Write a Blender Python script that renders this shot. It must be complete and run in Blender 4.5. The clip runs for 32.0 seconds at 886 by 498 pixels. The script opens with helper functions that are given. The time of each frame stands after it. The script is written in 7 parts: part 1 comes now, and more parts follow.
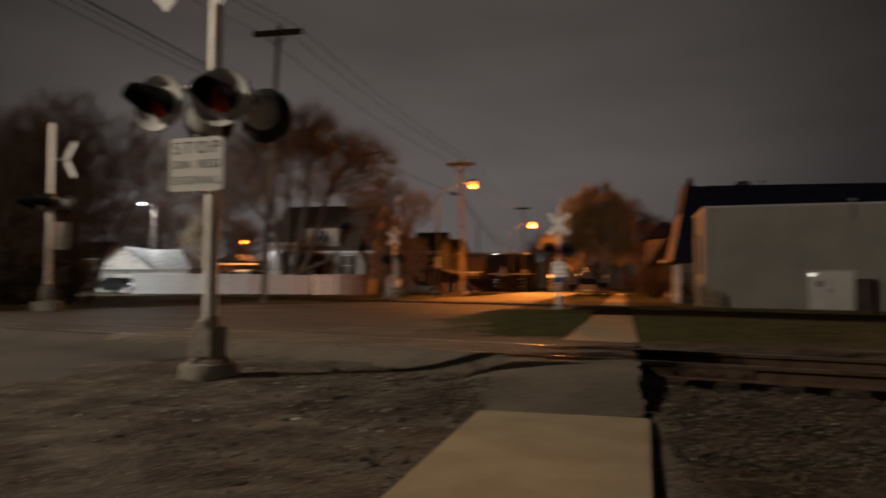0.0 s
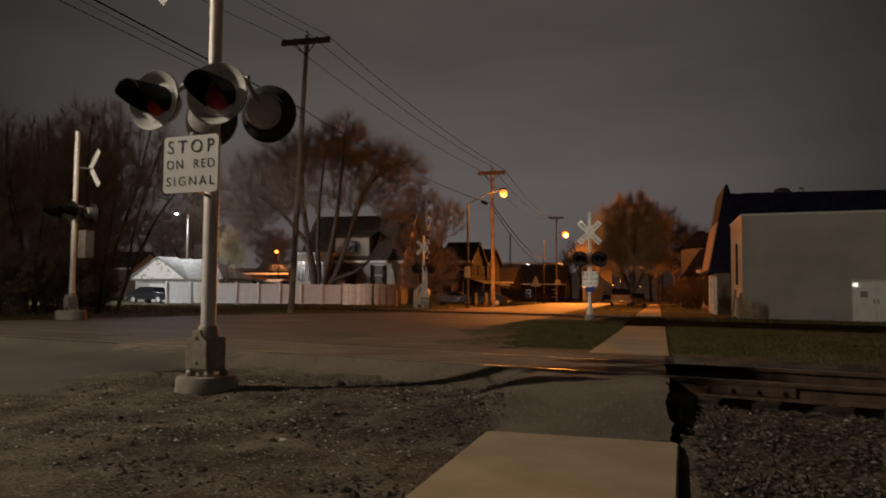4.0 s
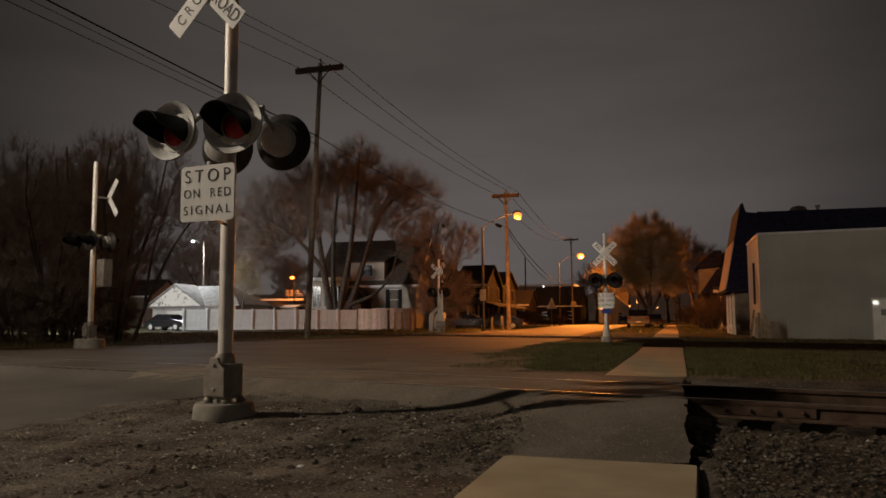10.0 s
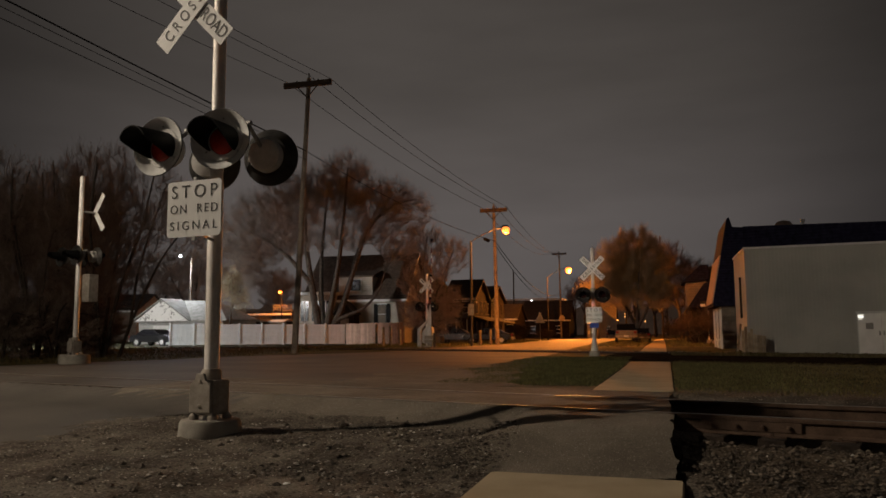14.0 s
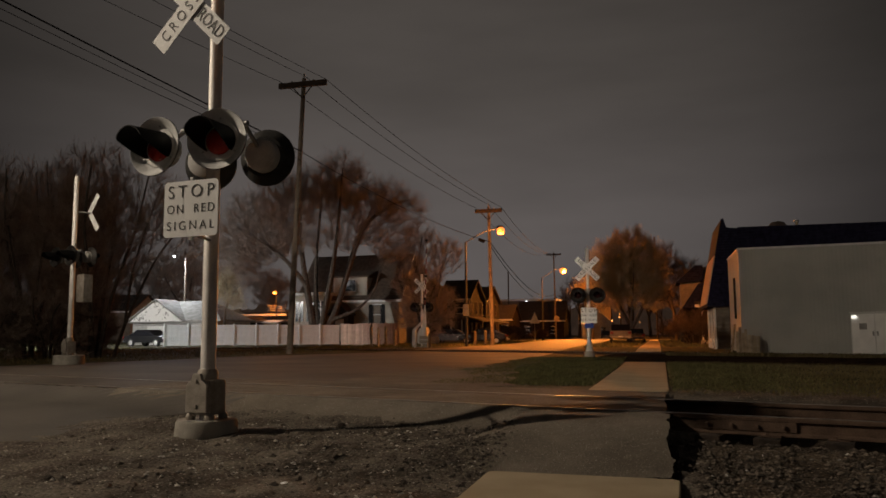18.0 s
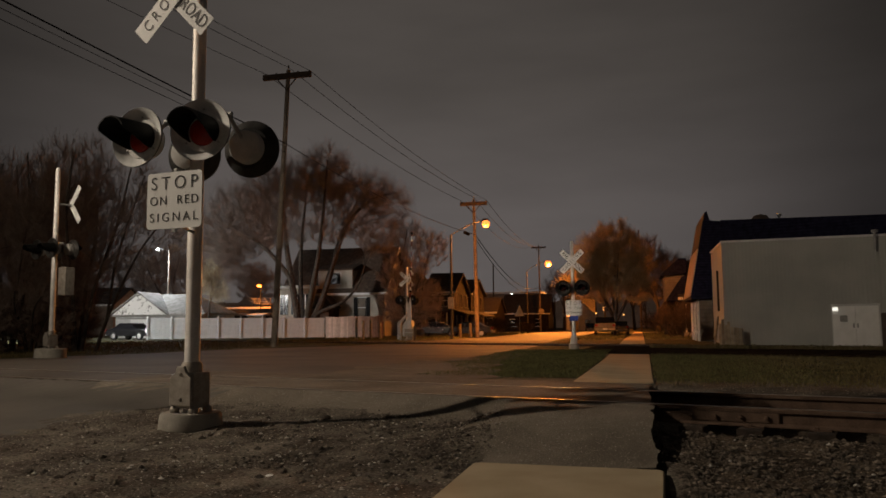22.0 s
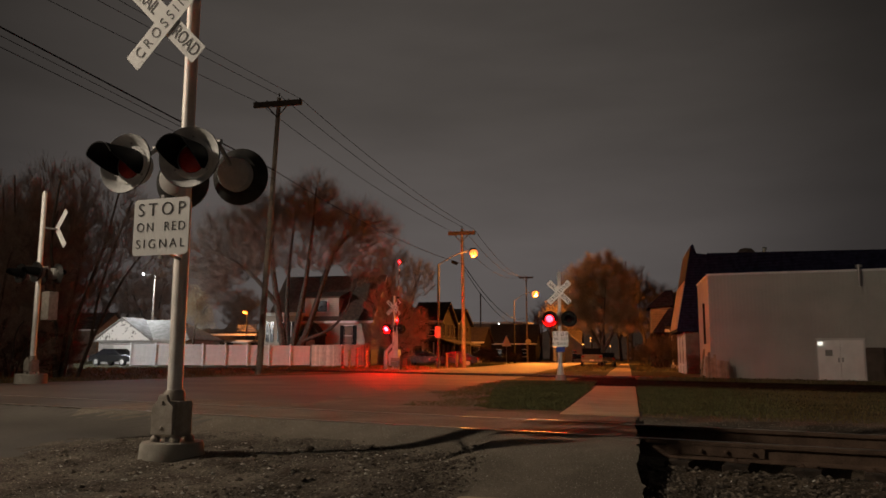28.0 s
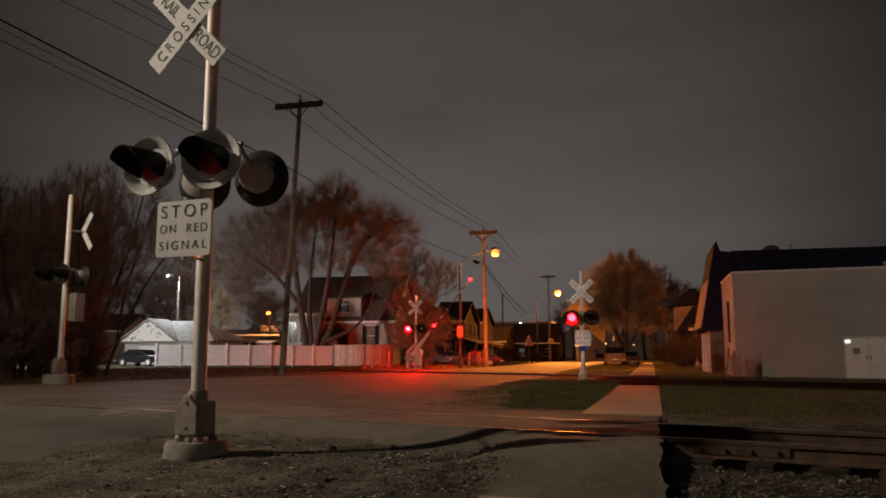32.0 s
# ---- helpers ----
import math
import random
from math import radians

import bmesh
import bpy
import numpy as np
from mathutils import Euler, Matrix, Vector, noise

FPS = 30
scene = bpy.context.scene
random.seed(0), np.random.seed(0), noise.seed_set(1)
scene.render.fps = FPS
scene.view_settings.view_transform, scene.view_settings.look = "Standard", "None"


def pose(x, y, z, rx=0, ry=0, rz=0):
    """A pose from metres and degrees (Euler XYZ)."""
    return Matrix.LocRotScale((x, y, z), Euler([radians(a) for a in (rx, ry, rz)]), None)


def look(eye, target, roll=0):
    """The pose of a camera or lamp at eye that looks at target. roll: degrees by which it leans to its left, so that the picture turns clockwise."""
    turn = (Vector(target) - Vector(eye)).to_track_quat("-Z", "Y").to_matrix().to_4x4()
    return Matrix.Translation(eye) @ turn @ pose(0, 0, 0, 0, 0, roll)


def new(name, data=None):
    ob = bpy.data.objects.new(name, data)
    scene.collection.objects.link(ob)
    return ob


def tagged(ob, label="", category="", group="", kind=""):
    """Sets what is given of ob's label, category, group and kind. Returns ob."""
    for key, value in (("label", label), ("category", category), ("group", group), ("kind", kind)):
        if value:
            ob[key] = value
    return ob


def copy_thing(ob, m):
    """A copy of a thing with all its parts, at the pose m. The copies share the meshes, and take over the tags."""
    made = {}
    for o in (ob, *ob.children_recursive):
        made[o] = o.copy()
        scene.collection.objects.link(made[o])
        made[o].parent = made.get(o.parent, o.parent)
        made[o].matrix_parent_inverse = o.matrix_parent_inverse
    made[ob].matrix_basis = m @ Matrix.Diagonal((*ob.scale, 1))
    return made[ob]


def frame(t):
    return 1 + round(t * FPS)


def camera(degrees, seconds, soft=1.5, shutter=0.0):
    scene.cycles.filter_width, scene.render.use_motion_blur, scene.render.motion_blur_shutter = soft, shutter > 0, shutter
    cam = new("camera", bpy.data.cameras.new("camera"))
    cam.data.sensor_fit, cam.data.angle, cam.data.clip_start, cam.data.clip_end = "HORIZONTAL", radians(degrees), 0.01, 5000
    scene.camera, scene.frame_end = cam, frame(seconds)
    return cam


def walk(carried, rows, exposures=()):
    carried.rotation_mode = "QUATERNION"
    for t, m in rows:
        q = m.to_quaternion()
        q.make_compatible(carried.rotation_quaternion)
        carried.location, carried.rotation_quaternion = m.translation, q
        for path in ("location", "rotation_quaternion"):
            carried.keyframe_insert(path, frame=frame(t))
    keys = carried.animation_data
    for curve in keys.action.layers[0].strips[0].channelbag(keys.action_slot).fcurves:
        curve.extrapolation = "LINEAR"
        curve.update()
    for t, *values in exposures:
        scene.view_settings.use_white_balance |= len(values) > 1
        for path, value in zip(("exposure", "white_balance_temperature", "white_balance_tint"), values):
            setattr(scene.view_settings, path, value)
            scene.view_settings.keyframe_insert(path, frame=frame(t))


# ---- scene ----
cam = camera(59.78, 32.0, soft=1.6, shutter=0.8)
# seconds, x, y, z, yaw, pitch, roll
ROWS = [
    (0.0, -0.096, -0.597, 1.112, 12.77, 2.69, 0.36),
    (0.2, -0.128, -0.51, 1.115, 9.03, 2.77, 0.24),
    (0.5, -0.079, -0.401, 1.121, 7.27, 1.98, -0.1),
    (0.7, -0.069, -0.306, 1.116, 8.24, 2.06, 0.15),
    (1.0, -0.028, -0.203, 1.128, 10.21, 2.29, 0.66),
    (1.5, -0.067, -0.15, 1.135, 10.03, 2.23, 0.46),
    (2.0, -0.083, -0.129, 1.131, 10.14, 2.01, 1.14),
    (2.2, -0.076, -0.081, 1.122, 11.28, 1.94, 1.51),
    (2.4, -0.066, -0.008, 1.103, 13.63, 2.22, 1.31),
    (2.5, -0.023, 0.006, 1.109, 14.79, 2.3, 1.34),
    (3.0, -0.02, 0.06, 1.098, 14.04, 3.11, 0.71),
    (3.5, -0.011, 0.069, 1.094, 14.22, 2.9, 0.47),
    (4.0, -0.006, 0.048, 1.093, 15.27, 3.43, 0.49),
    (4.5, -0.001, 0.011, 1.107, 16.69, 4.89, 0.37),
    (6.5, 0.002, -0.017, 1.111, 17.53, 6.2, -0.22),
    (7.0, 0.002, -0.004, 1.113, 17.52, 6.12, -0.4),
    (7.5, 0.001, -0.005, 1.103, 17.52, 6.1, -0.5),
    (8.0, 0.005, -0.003, 1.11, 17.57, 5.99, -0.56),
    (8.5, 0.0, -0.001, 1.107, 17.52, 5.89, -0.56),
    (9.0, 0.004, 0.004, 1.105, 17.35, 5.71, -0.46),
    (9.5, -0.0, 0.019, 1.099, 16.98, 5.5, -0.36),
    (10.0, 0.007, 0.016, 1.099, 16.38, 5.17, -0.28),
    (10.5, 0.01, 0.006, 1.095, 15.76, 4.89, -0.13),
    (11.0, 0.01, 0.008, 1.096, 15.32, 4.69, -0.05),
    (11.5, 0.01, 0.01, 1.1, 15.13, 4.68, -0.05),
    (12.0, 0.01, 0.013, 1.106, 15.19, 4.9, -0.18),
    (12.5, 0.006, 0.008, 1.103, 15.32, 5.32, -0.39),
    (13.0, 0.012, -0.003, 1.105, 15.42, 5.73, -0.54),
    (13.5, 0.017, -0.003, 1.111, 15.51, 6.04, -0.55),
    (14.0, 0.024, 0.003, 1.111, 15.51, 6.22, -0.39),
    (14.5, 0.025, -0.001, 1.108, 15.4, 6.33, -0.26),
    (16.5, 0.018, -0.01, 1.109, 14.94, 6.39, -0.41),
    (17.0, 0.009, -0.006, 1.103, 14.92, 6.33, -0.4),
    (17.5, 0.01, -0.015, 1.112, 15.02, 6.23, -0.33),
    (18.0, 0.007, -0.017, 1.105, 15.11, 6.26, -0.4),
    (18.5, 0.012, -0.016, 1.109, 15.31, 6.25, -0.5),
    (19.0, 0.011, -0.031, 1.107, 15.43, 6.17, -0.55),
    (19.5, 0.008, -0.014, 1.105, 15.4, 5.93, -0.42),
    (20.0, -0.008, -0.009, 1.102, 15.2, 5.64, -0.31),
    (20.5, -0.008, 0.009, 1.096, 14.79, 5.42, -0.23),
    (21.0, 0.001, 0.015, 1.099, 14.35, 5.45, -0.38),
    (21.5, 0.001, 0.007, 1.102, 14.05, 5.57, -0.39),
    (22.0, -0.001, -0.006, 1.097, 14.0, 5.73, -0.49),
    (22.5, 0.001, -0.002, 1.106, 14.17, 5.73, -0.49),
    (23.0, 0.0, 0.0, 1.1, 14.33, 5.7, -0.34),
    (23.5, 0.003, 0.006, 1.104, 14.5, 5.59, -0.16),
    (24.0, 0.003, 0.009, 1.106, 14.58, 5.68, 0.11),
    (24.5, 0.002, 0.006, 1.099, 14.62, 5.75, 0.43),
    (24.8, 0.005, 0.014, 1.1, 14.64, 5.99, 0.5),
    (25.0, 0.01, 0.011, 1.106, 14.7, 6.7, 0.47),
    (25.2, 0.009, 0.013, 1.101, 14.52, 7.02, 0.31),
    (25.5, -0.002, 0.013, 1.101, 14.07, 7.22, 0.22),
    (26.0, 0.011, 0.001, 1.114, 13.66, 7.68, 0.44),
    (26.5, 0.009, -0.005, 1.113, 13.49, 8.0, 0.2),
    (28.5, 0.004, -0.007, 1.113, 12.87, 7.81, 0.33),
    (29.0, 0.008, -0.004, 1.113, 12.58, 7.77, 0.47),
    (29.5, 0.022, 0.007, 1.116, 12.34, 7.75, 0.49),
    (30.0, 0.024, 0.0, 1.114, 12.04, 7.81, 0.4),
    (30.5, 0.02, 0.002, 1.114, 11.86, 7.9, 0.28),
    (31.0, 0.035, -0.006, 1.116, 12.09, 7.94, 0.23),
    (31.5, 0.016, 0.015, 1.112, 13.17, 7.94, 0.14),
    (32.0, 0.021, -0.005, 1.112, 14.71, 7.84, -0.01),
]
walk(cam, [(t, pose(x, y, z, 0, 0, yaw) @ pose(0, 0, 0, 90 + pitch) @ pose(0, 0, 0, 0, 0, roll)) for t, x, y, z, yaw, pitch, roll in ROWS])

# ---- night sky: low cloud lit by the town ----
SKY = 1.0
world = bpy.data.worlds.new("night_sky")
scene.world = world
world.use_nodes = True
wn, wl = world.node_tree.nodes, world.node_tree.links
wn.clear()
tc = wn.new("ShaderNodeTexCoord")
sep = wn.new("ShaderNodeSeparateXYZ")
ramp = wn.new("ShaderNodeValToRGB")
ramp.color_ramp.elements[0].position, ramp.color_ramp.elements[0].color = 0.0, (0.051, 0.045, 0.0435, 1)
ramp.color_ramp.elements[1].position, ramp.color_ramp.elements[1].color = 0.75, (0.021, 0.018, 0.0157, 1)
for at, c in ((0.12, (0.0505, 0.0442, 0.0422, 1)), (0.3, (0.036, 0.0312, 0.0281, 1)), (0.45, (0.031, 0.0268, 0.0238, 1))):
    e = ramp.color_ramp.elements.new(at)
    e.color = c
mapping = wn.new("ShaderNodeMapping")
mapping.inputs["Scale"].default_value = (1.2, 1.2, 5.0)
cloud = wn.new("ShaderNodeTexNoise")
cloud.inputs["Scale"].default_value, cloud.inputs["Detail"].default_value = 2.2, 5.0
rng = wn.new("ShaderNodeMapRange")
rng.inputs["To Min"].default_value, rng.inputs["To Max"].default_value = 0.68, 1.32
mul = wn.new("ShaderNodeVectorMath")
mul.operation = "SCALE"
bg = wn.new("ShaderNodeBackground")
bg.inputs["Strength"].default_value = SKY
wo = wn.new("ShaderNodeOutputWorld")
wl.new(tc.outputs["Generated"], sep.inputs[0])
wl.new(sep.outputs["Z"], ramp.inputs[0])
wl.new(tc.outputs["Generated"], mapping.inputs[0])
wl.new(mapping.outputs[0], cloud.inputs["Vector"])
wl.new(cloud.outputs[0], rng.inputs[0])
wl.new(ramp.outputs[0], mul.inputs[0])
wl.new(rng.outputs[0], mul.inputs["Scale"])
town = wn.new("ShaderNodeVectorMath")
town.operation = "DOT_PRODUCT"
town.inputs[1].default_value = Vector((-0.26, 0.92, 0.24)).normalized()
lift = wn.new("ShaderNodeMapRange")
lift.interpolation_type = "SMOOTHSTEP"
lift.inputs["From Min"].default_value, lift.inputs["From Max"].default_value = 0.825, 1.0
lift.inputs["To Min"].default_value, lift.inputs["To Max"].default_value = 0.62, 2.08
glowing = wn.new("ShaderNodeVectorMath")
glowing.operation = "SCALE"
wl.new(tc.outputs["Generated"], town.inputs[0])
wl.new(town.outputs["Value"], lift.inputs[0])
wl.new(mul.outputs[0], glowing.inputs[0])
wl.new(lift.outputs[0], glowing.inputs["Scale"])
wl.new(glowing.outputs[0], bg.inputs[0])
wl.new(bg.outputs[0], wo.inputs[0])

# ---- lamps of the place and one added beam: watts ----
WHITE_W, WHITE2_W, ORANGE1_W, ORANGE2_W, YARD_W, FAR_ORANGE_W = 7000, 28000, 7000, 44000, 3500, 2600


def lamp(name, at, watts, colour, size=0.15, aim=None, cone=0):
    """A point lamp, or with a cone in degrees a shaded head that throws its light towards aim."""
    light = bpy.data.lights.new(name, "SPOT" if cone else "POINT")
    light.energy, light.color, light.shadow_soft_size = watts, colour, size
    ob = new(name, light)
    ob.location = at
    if cone:
        light.spot_size, light.spot_blend = radians(cone), 0.55 if cone < 90 else 0.4
        ob.matrix_basis = look(at, aim)
    return ob


SODIUM = (1.0, 0.29, 0.04)
lamp("street_light_white", (-18.7, 2.3, 11.65), WHITE_W, (1.0, 0.825, 0.635), 0.2, (-5.0, 5.5, 0.0), 124)
lamp("street_light_white", (-18.7, 2.3, 11.65), 3700, (1.0, 0.825, 0.635), 0.2)
# extra narrow beam from the same head, added to brighten the far signals
lamp("street_light_white", (-18.7, 2.3, 11.65), 13500, (1.0, 0.825, 0.635), 0.2, (-7.5, 46.0, 1.5), 38)
lamp("flood_light_white", (-47.5, 41.0, 7.2), WHITE2_W, (1.0, 0.97, 0.93), 0.2, (-46.0, 60.0, 0.8), 96)
lamp("street_light_sodium", (-9.7, 52.8, 7.6), ORANGE1_W, SODIUM, 0.2, (-6.5, 56.0, 0.0), 130)
lamp("street_light_sodium", (-10.1, 52.8, 7.55), 3000, SODIUM, 0.2)
lamp("street_light_sodium", (-12.4, 117.2, 10.1), ORANGE2_W, SODIUM, 0.2, (-4.5, 108.0, 0.0), 146)
lamp("street_light_sodium", (-12.6, 117.0, 10.0), 11000, SODIUM, 0.2)
lamp("street_light_sodium", (-10.4, 185.0, 9.3), 24000, SODIUM, 0.2)
lamp("yard_light", (-51.2, 73.4, 9.3), YARD_W, (0.9, 0.95, 1.0))
lamp("yard_light_sodium", (-46.5, 88.6, 6.0), FAR_ORANGE_W, SODIUM)


# ---- materials ----
def mat(name, a, b, scale=8.0, rough=0.8, metal=0.0, bump=0.15, fine=60.0, spec=0.4, per_piece=0.0, low=0.35, high=0.65, weight=0.5):
    """Two colours mixed by coarse and fine noise, with fine relief."""
    m = bpy.data.materials.new(name)
    m.use_nodes = True
    n, l = m.node_tree.nodes, m.node_tree.links
    p = n["Principled BSDF"]
    t = n.new("ShaderNodeTexCoord")
    n1, n2 = n.new("ShaderNodeTexNoise"), n.new("ShaderNodeTexNoise")
    n1.inputs["Scale"].default_value, n1.inputs["Detail"].default_value = scale, 6.0
    n2.inputs["Scale"].default_value, n2.inputs["Detail"].default_value = fine, 3.0
    add = n.new("ShaderNodeMath")
    add.operation = "MULTIPLY_ADD"
    add.inputs[1].default_value = 1.0
    half = n.new("ShaderNodeMath")
    half.operation = "MULTIPLY"
    half.inputs[1].default_value = weight
    r = n.new("ShaderNodeMapRange")
    r.inputs["From Min"].default_value, r.inputs["From Max"].default_value = low + 0.5 * weight, high + 0.5 * weight
    mix = n.new("ShaderNodeMix")
    mix.data_type = "RGBA"
    mix.inputs["A"].default_value, mix.inputs["B"].default_value = (*a, 1), (*b, 1)
    for x in (n1, n2):
        l.new(t.outputs["Object"], x.inputs["Vector"])
    l.new(n2.outputs[0], half.inputs[0])
    l.new(n1.outputs[0], add.inputs[0])
    l.new(half.outputs[0], add.inputs[2])
    l.new(add.outputs[0], r.inputs[0])
    l.new(r.outputs[0], mix.inputs["Factor"])
    out = mix.outputs["Result"]
    if per_piece:
        info, rr, sc = n.new("ShaderNodeObjectInfo"), n.new("ShaderNodeMapRange"), n.new("ShaderNodeVectorMath")
        rr.inputs["To Min"].default_value, rr.inputs["To Max"].default_value = 1 - per_piece, 1 + per_piece
        sc.operation = "SCALE"
        l.new(info.outputs["Random"], rr.inputs[0])
        l.new(out, sc.inputs[0])
        l.new(rr.outputs[0], sc.inputs["Scale"])
        out = sc.outputs[0]
    l.new(out, p.inputs["Base Color"])
    rm = n.new("ShaderNodeMapRange")
    rm.inputs["To Min"].default_value, rm.inputs["To Max"].default_value = max(0.02, rough - 0.12), min(1.0, rough + 0.12)
    l.new(n1.outputs[0], rm.inputs[0])
    l.new(rm.outputs[0], p.inputs["Roughness"])
    p.inputs["Metallic"].default_value, p.inputs["Specular IOR Level"].default_value = metal, spec
    if bump:
        bp = n.new("ShaderNodeBump")
        bp.inputs["Strength"].default_value, bp.inputs["Distance"].default_value = bump, 0.02
        l.new(add.outputs[0], bp.inputs["Height"])
        l.new(bp.outputs[0], p.inputs["Normal"])
    return m


def islands(m, spread=0.5):
    """Vary a material from piece to piece of one mesh."""
    n, l = m.node_tree.nodes, m.node_tree.links
    p = n["Principled BSDF"]
    src = p.inputs["Base Color"].links[0].from_socket
    g, rr, sc = n.new("ShaderNodeNewGeometry"), n.new("ShaderNodeMapRange"), n.new("ShaderNodeVectorMath")
    rr.inputs["To Min"].default_value, rr.inputs["To Max"].default_value = 1 - spread, 1 + spread
    sc.operation = "SCALE"
    l.new(g.outputs["Random Per Island"], rr.inputs[0])
    l.new(src, sc.inputs[0])
    l.new(rr.outputs[0], sc.inputs["Scale"])
    l.new(sc.outputs[0], p.inputs["Base Color"])
    return m


def glow(name, colour, strength):
    m = bpy.data.materials.new(name)
    m.use_nodes = True
    p = m.node_tree.nodes["Principled BSDF"]
    p.inputs["Base Color"].default_value = (*colour, 1)
    p.inputs["Emission Color"].default_value = (*colour, 1)
    p.inputs["Emission Strength"].default_value = strength
    return m


def speckle(m, scale, size, colour, share):
    """Scatter small pale grains over a material; share is how many cells hold one."""
    n, l = m.node_tree.nodes, m.node_tree.links
    p = n["Principled BSDF"]
    src = p.inputs["Base Color"].links[0].from_socket
    t, v, sep, pick, near, both, mix = (n.new("ShaderNodeTexCoord"), n.new("ShaderNodeTexVoronoi"), n.new("ShaderNodeSeparateColor"), n.new("ShaderNodeMath"),
                                        n.new("ShaderNodeMapRange"), n.new("ShaderNodeMath"), n.new("ShaderNodeMix"))
    v.inputs["Scale"].default_value = scale
    pick.operation, pick.inputs[1].default_value = "LESS_THAN", share
    near.inputs["From Min"].default_value, near.inputs["From Max"].default_value = size * 2.2, size
    both.operation, mix.data_type = "MULTIPLY", "RGBA"
    tint = n.new("ShaderNodeVectorMath")
    tint.operation, tint.inputs[0].default_value = "SCALE", colour
    l.new(t.outputs["Object"], v.inputs["Vector"])
    l.new(v.outputs["Color"], sep.inputs[0])
    l.new(sep.outputs[0], pick.inputs[0])
    l.new(sep.outputs[1], tint.inputs["Scale"])
    l.new(v.outputs["Distance"], near.inputs[0])
    l.new(pick.outputs[0], both.inputs[0])
    l.new(near.outputs[0], both.inputs[1])
    l.new(both.outputs[0], mix.inputs["Factor"])
    l.new(src, mix.inputs["A"])
    l.new(tint.outputs[0], mix.inputs["B"])
    l.new(mix.outputs["Result"], p.inputs["Base Color"])
    return m


def ground_material():
    """Dirt and fine gravel by the tracks, thin grass further off."""
    m = speckle(mat("dirt_gravel", (0.072, 0.059, 0.047), (0.25, 0.218, 0.178), 1.6, 0.95, 0, 0.9, 42, 0.1, low=0.36, high=0.76, weight=0.9), 30, 0.16, (0.58, 0.52, 0.43), 0.6)
    n, l = m.node_tree.nodes, m.node_tree.links
    p = n["Principled BSDF"]
    src = p.inputs["Base Color"].links[0].from_socket
    t = n.new("ShaderNodeTexCoord")
    gn = n.new("ShaderNodeTexNoise")
    gn.inputs["Scale"].default_value, gn.inputs["Detail"].default_value = 0.35, 8.0
    gr = n.new("ShaderNodeMapRange")
    gr.inputs["From Min"].default_value, gr.inputs["From Max"].default_value = 0.30, 0.48
    sp = n.new("ShaderNodeSeparateXYZ")
    far = n.new("ShaderNodeMapRange")
    far.inputs["From Min"].default_value, far.inputs["From Max"].default_value = 10.5, 14.0
    mx = n.new("ShaderNodeMath")
    mx.operation = "MULTIPLY"
    grass = n.new("ShaderNodeMix")
    grass.data_type = "RGBA"
    grass.inputs["B"].default_value = (0.055, 0.056, 0.022, 1)
    l.new(t.outputs["Object"], gn.inputs["Vector"])
    l.new(t.outputs["Object"], sp.inputs[0])
    l.new(sp.outputs["Y"], far.inputs[0])
    l.new(gn.outputs[0], gr.inputs[0])
    l.new(gr.outputs[0], mx.inputs[0])
    l.new(far.outputs[0], mx.inputs[1])
    l.new(mx.outputs[0], grass.inputs["Factor"])
    # browner ballast ground right of the path, darkened for the dimmer light there
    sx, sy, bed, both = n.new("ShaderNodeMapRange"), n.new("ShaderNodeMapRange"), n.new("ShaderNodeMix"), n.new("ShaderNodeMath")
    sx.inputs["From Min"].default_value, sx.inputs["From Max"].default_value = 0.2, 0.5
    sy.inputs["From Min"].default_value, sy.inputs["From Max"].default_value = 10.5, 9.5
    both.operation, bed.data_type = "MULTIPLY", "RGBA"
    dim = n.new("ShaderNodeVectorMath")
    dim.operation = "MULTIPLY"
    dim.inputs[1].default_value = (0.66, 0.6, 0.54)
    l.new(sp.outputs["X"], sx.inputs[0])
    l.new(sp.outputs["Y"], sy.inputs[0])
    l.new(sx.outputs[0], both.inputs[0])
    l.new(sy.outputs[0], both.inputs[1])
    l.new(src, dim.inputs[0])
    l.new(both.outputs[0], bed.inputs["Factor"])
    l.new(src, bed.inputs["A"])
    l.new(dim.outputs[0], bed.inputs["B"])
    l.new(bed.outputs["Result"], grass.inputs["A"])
    l.new(grass.outputs["Result"], p.inputs["Base Color"])
    return m


def stripes(m, axis, pitch, depth=0.6):
    """Add raised ribs of a given pitch to a material, along one axis."""
    n, l = m.node_tree.nodes, m.node_tree.links
    p = n["Principled BSDF"]
    t, w, bp = n.new("ShaderNodeTexCoord"), n.new("ShaderNodeTexWave"), n.new("ShaderNodeBump")
    w.bands_direction, w.inputs["Scale"].default_value = axis, 0.314 / pitch
    bp.inputs["Strength"].default_value, bp.inputs["Distance"].default_value = depth, 0.02
    l.new(t.outputs["Object"], w.inputs["Vector"])
    l.new(w.outputs["Fac"], bp.inputs["Height"])
    old = p.inputs["Normal"].links
    if old:
        l.new(old[0].from_socket, bp.inputs["Normal"])
    l.new(bp.outputs[0], p.inputs["Normal"])
    return m


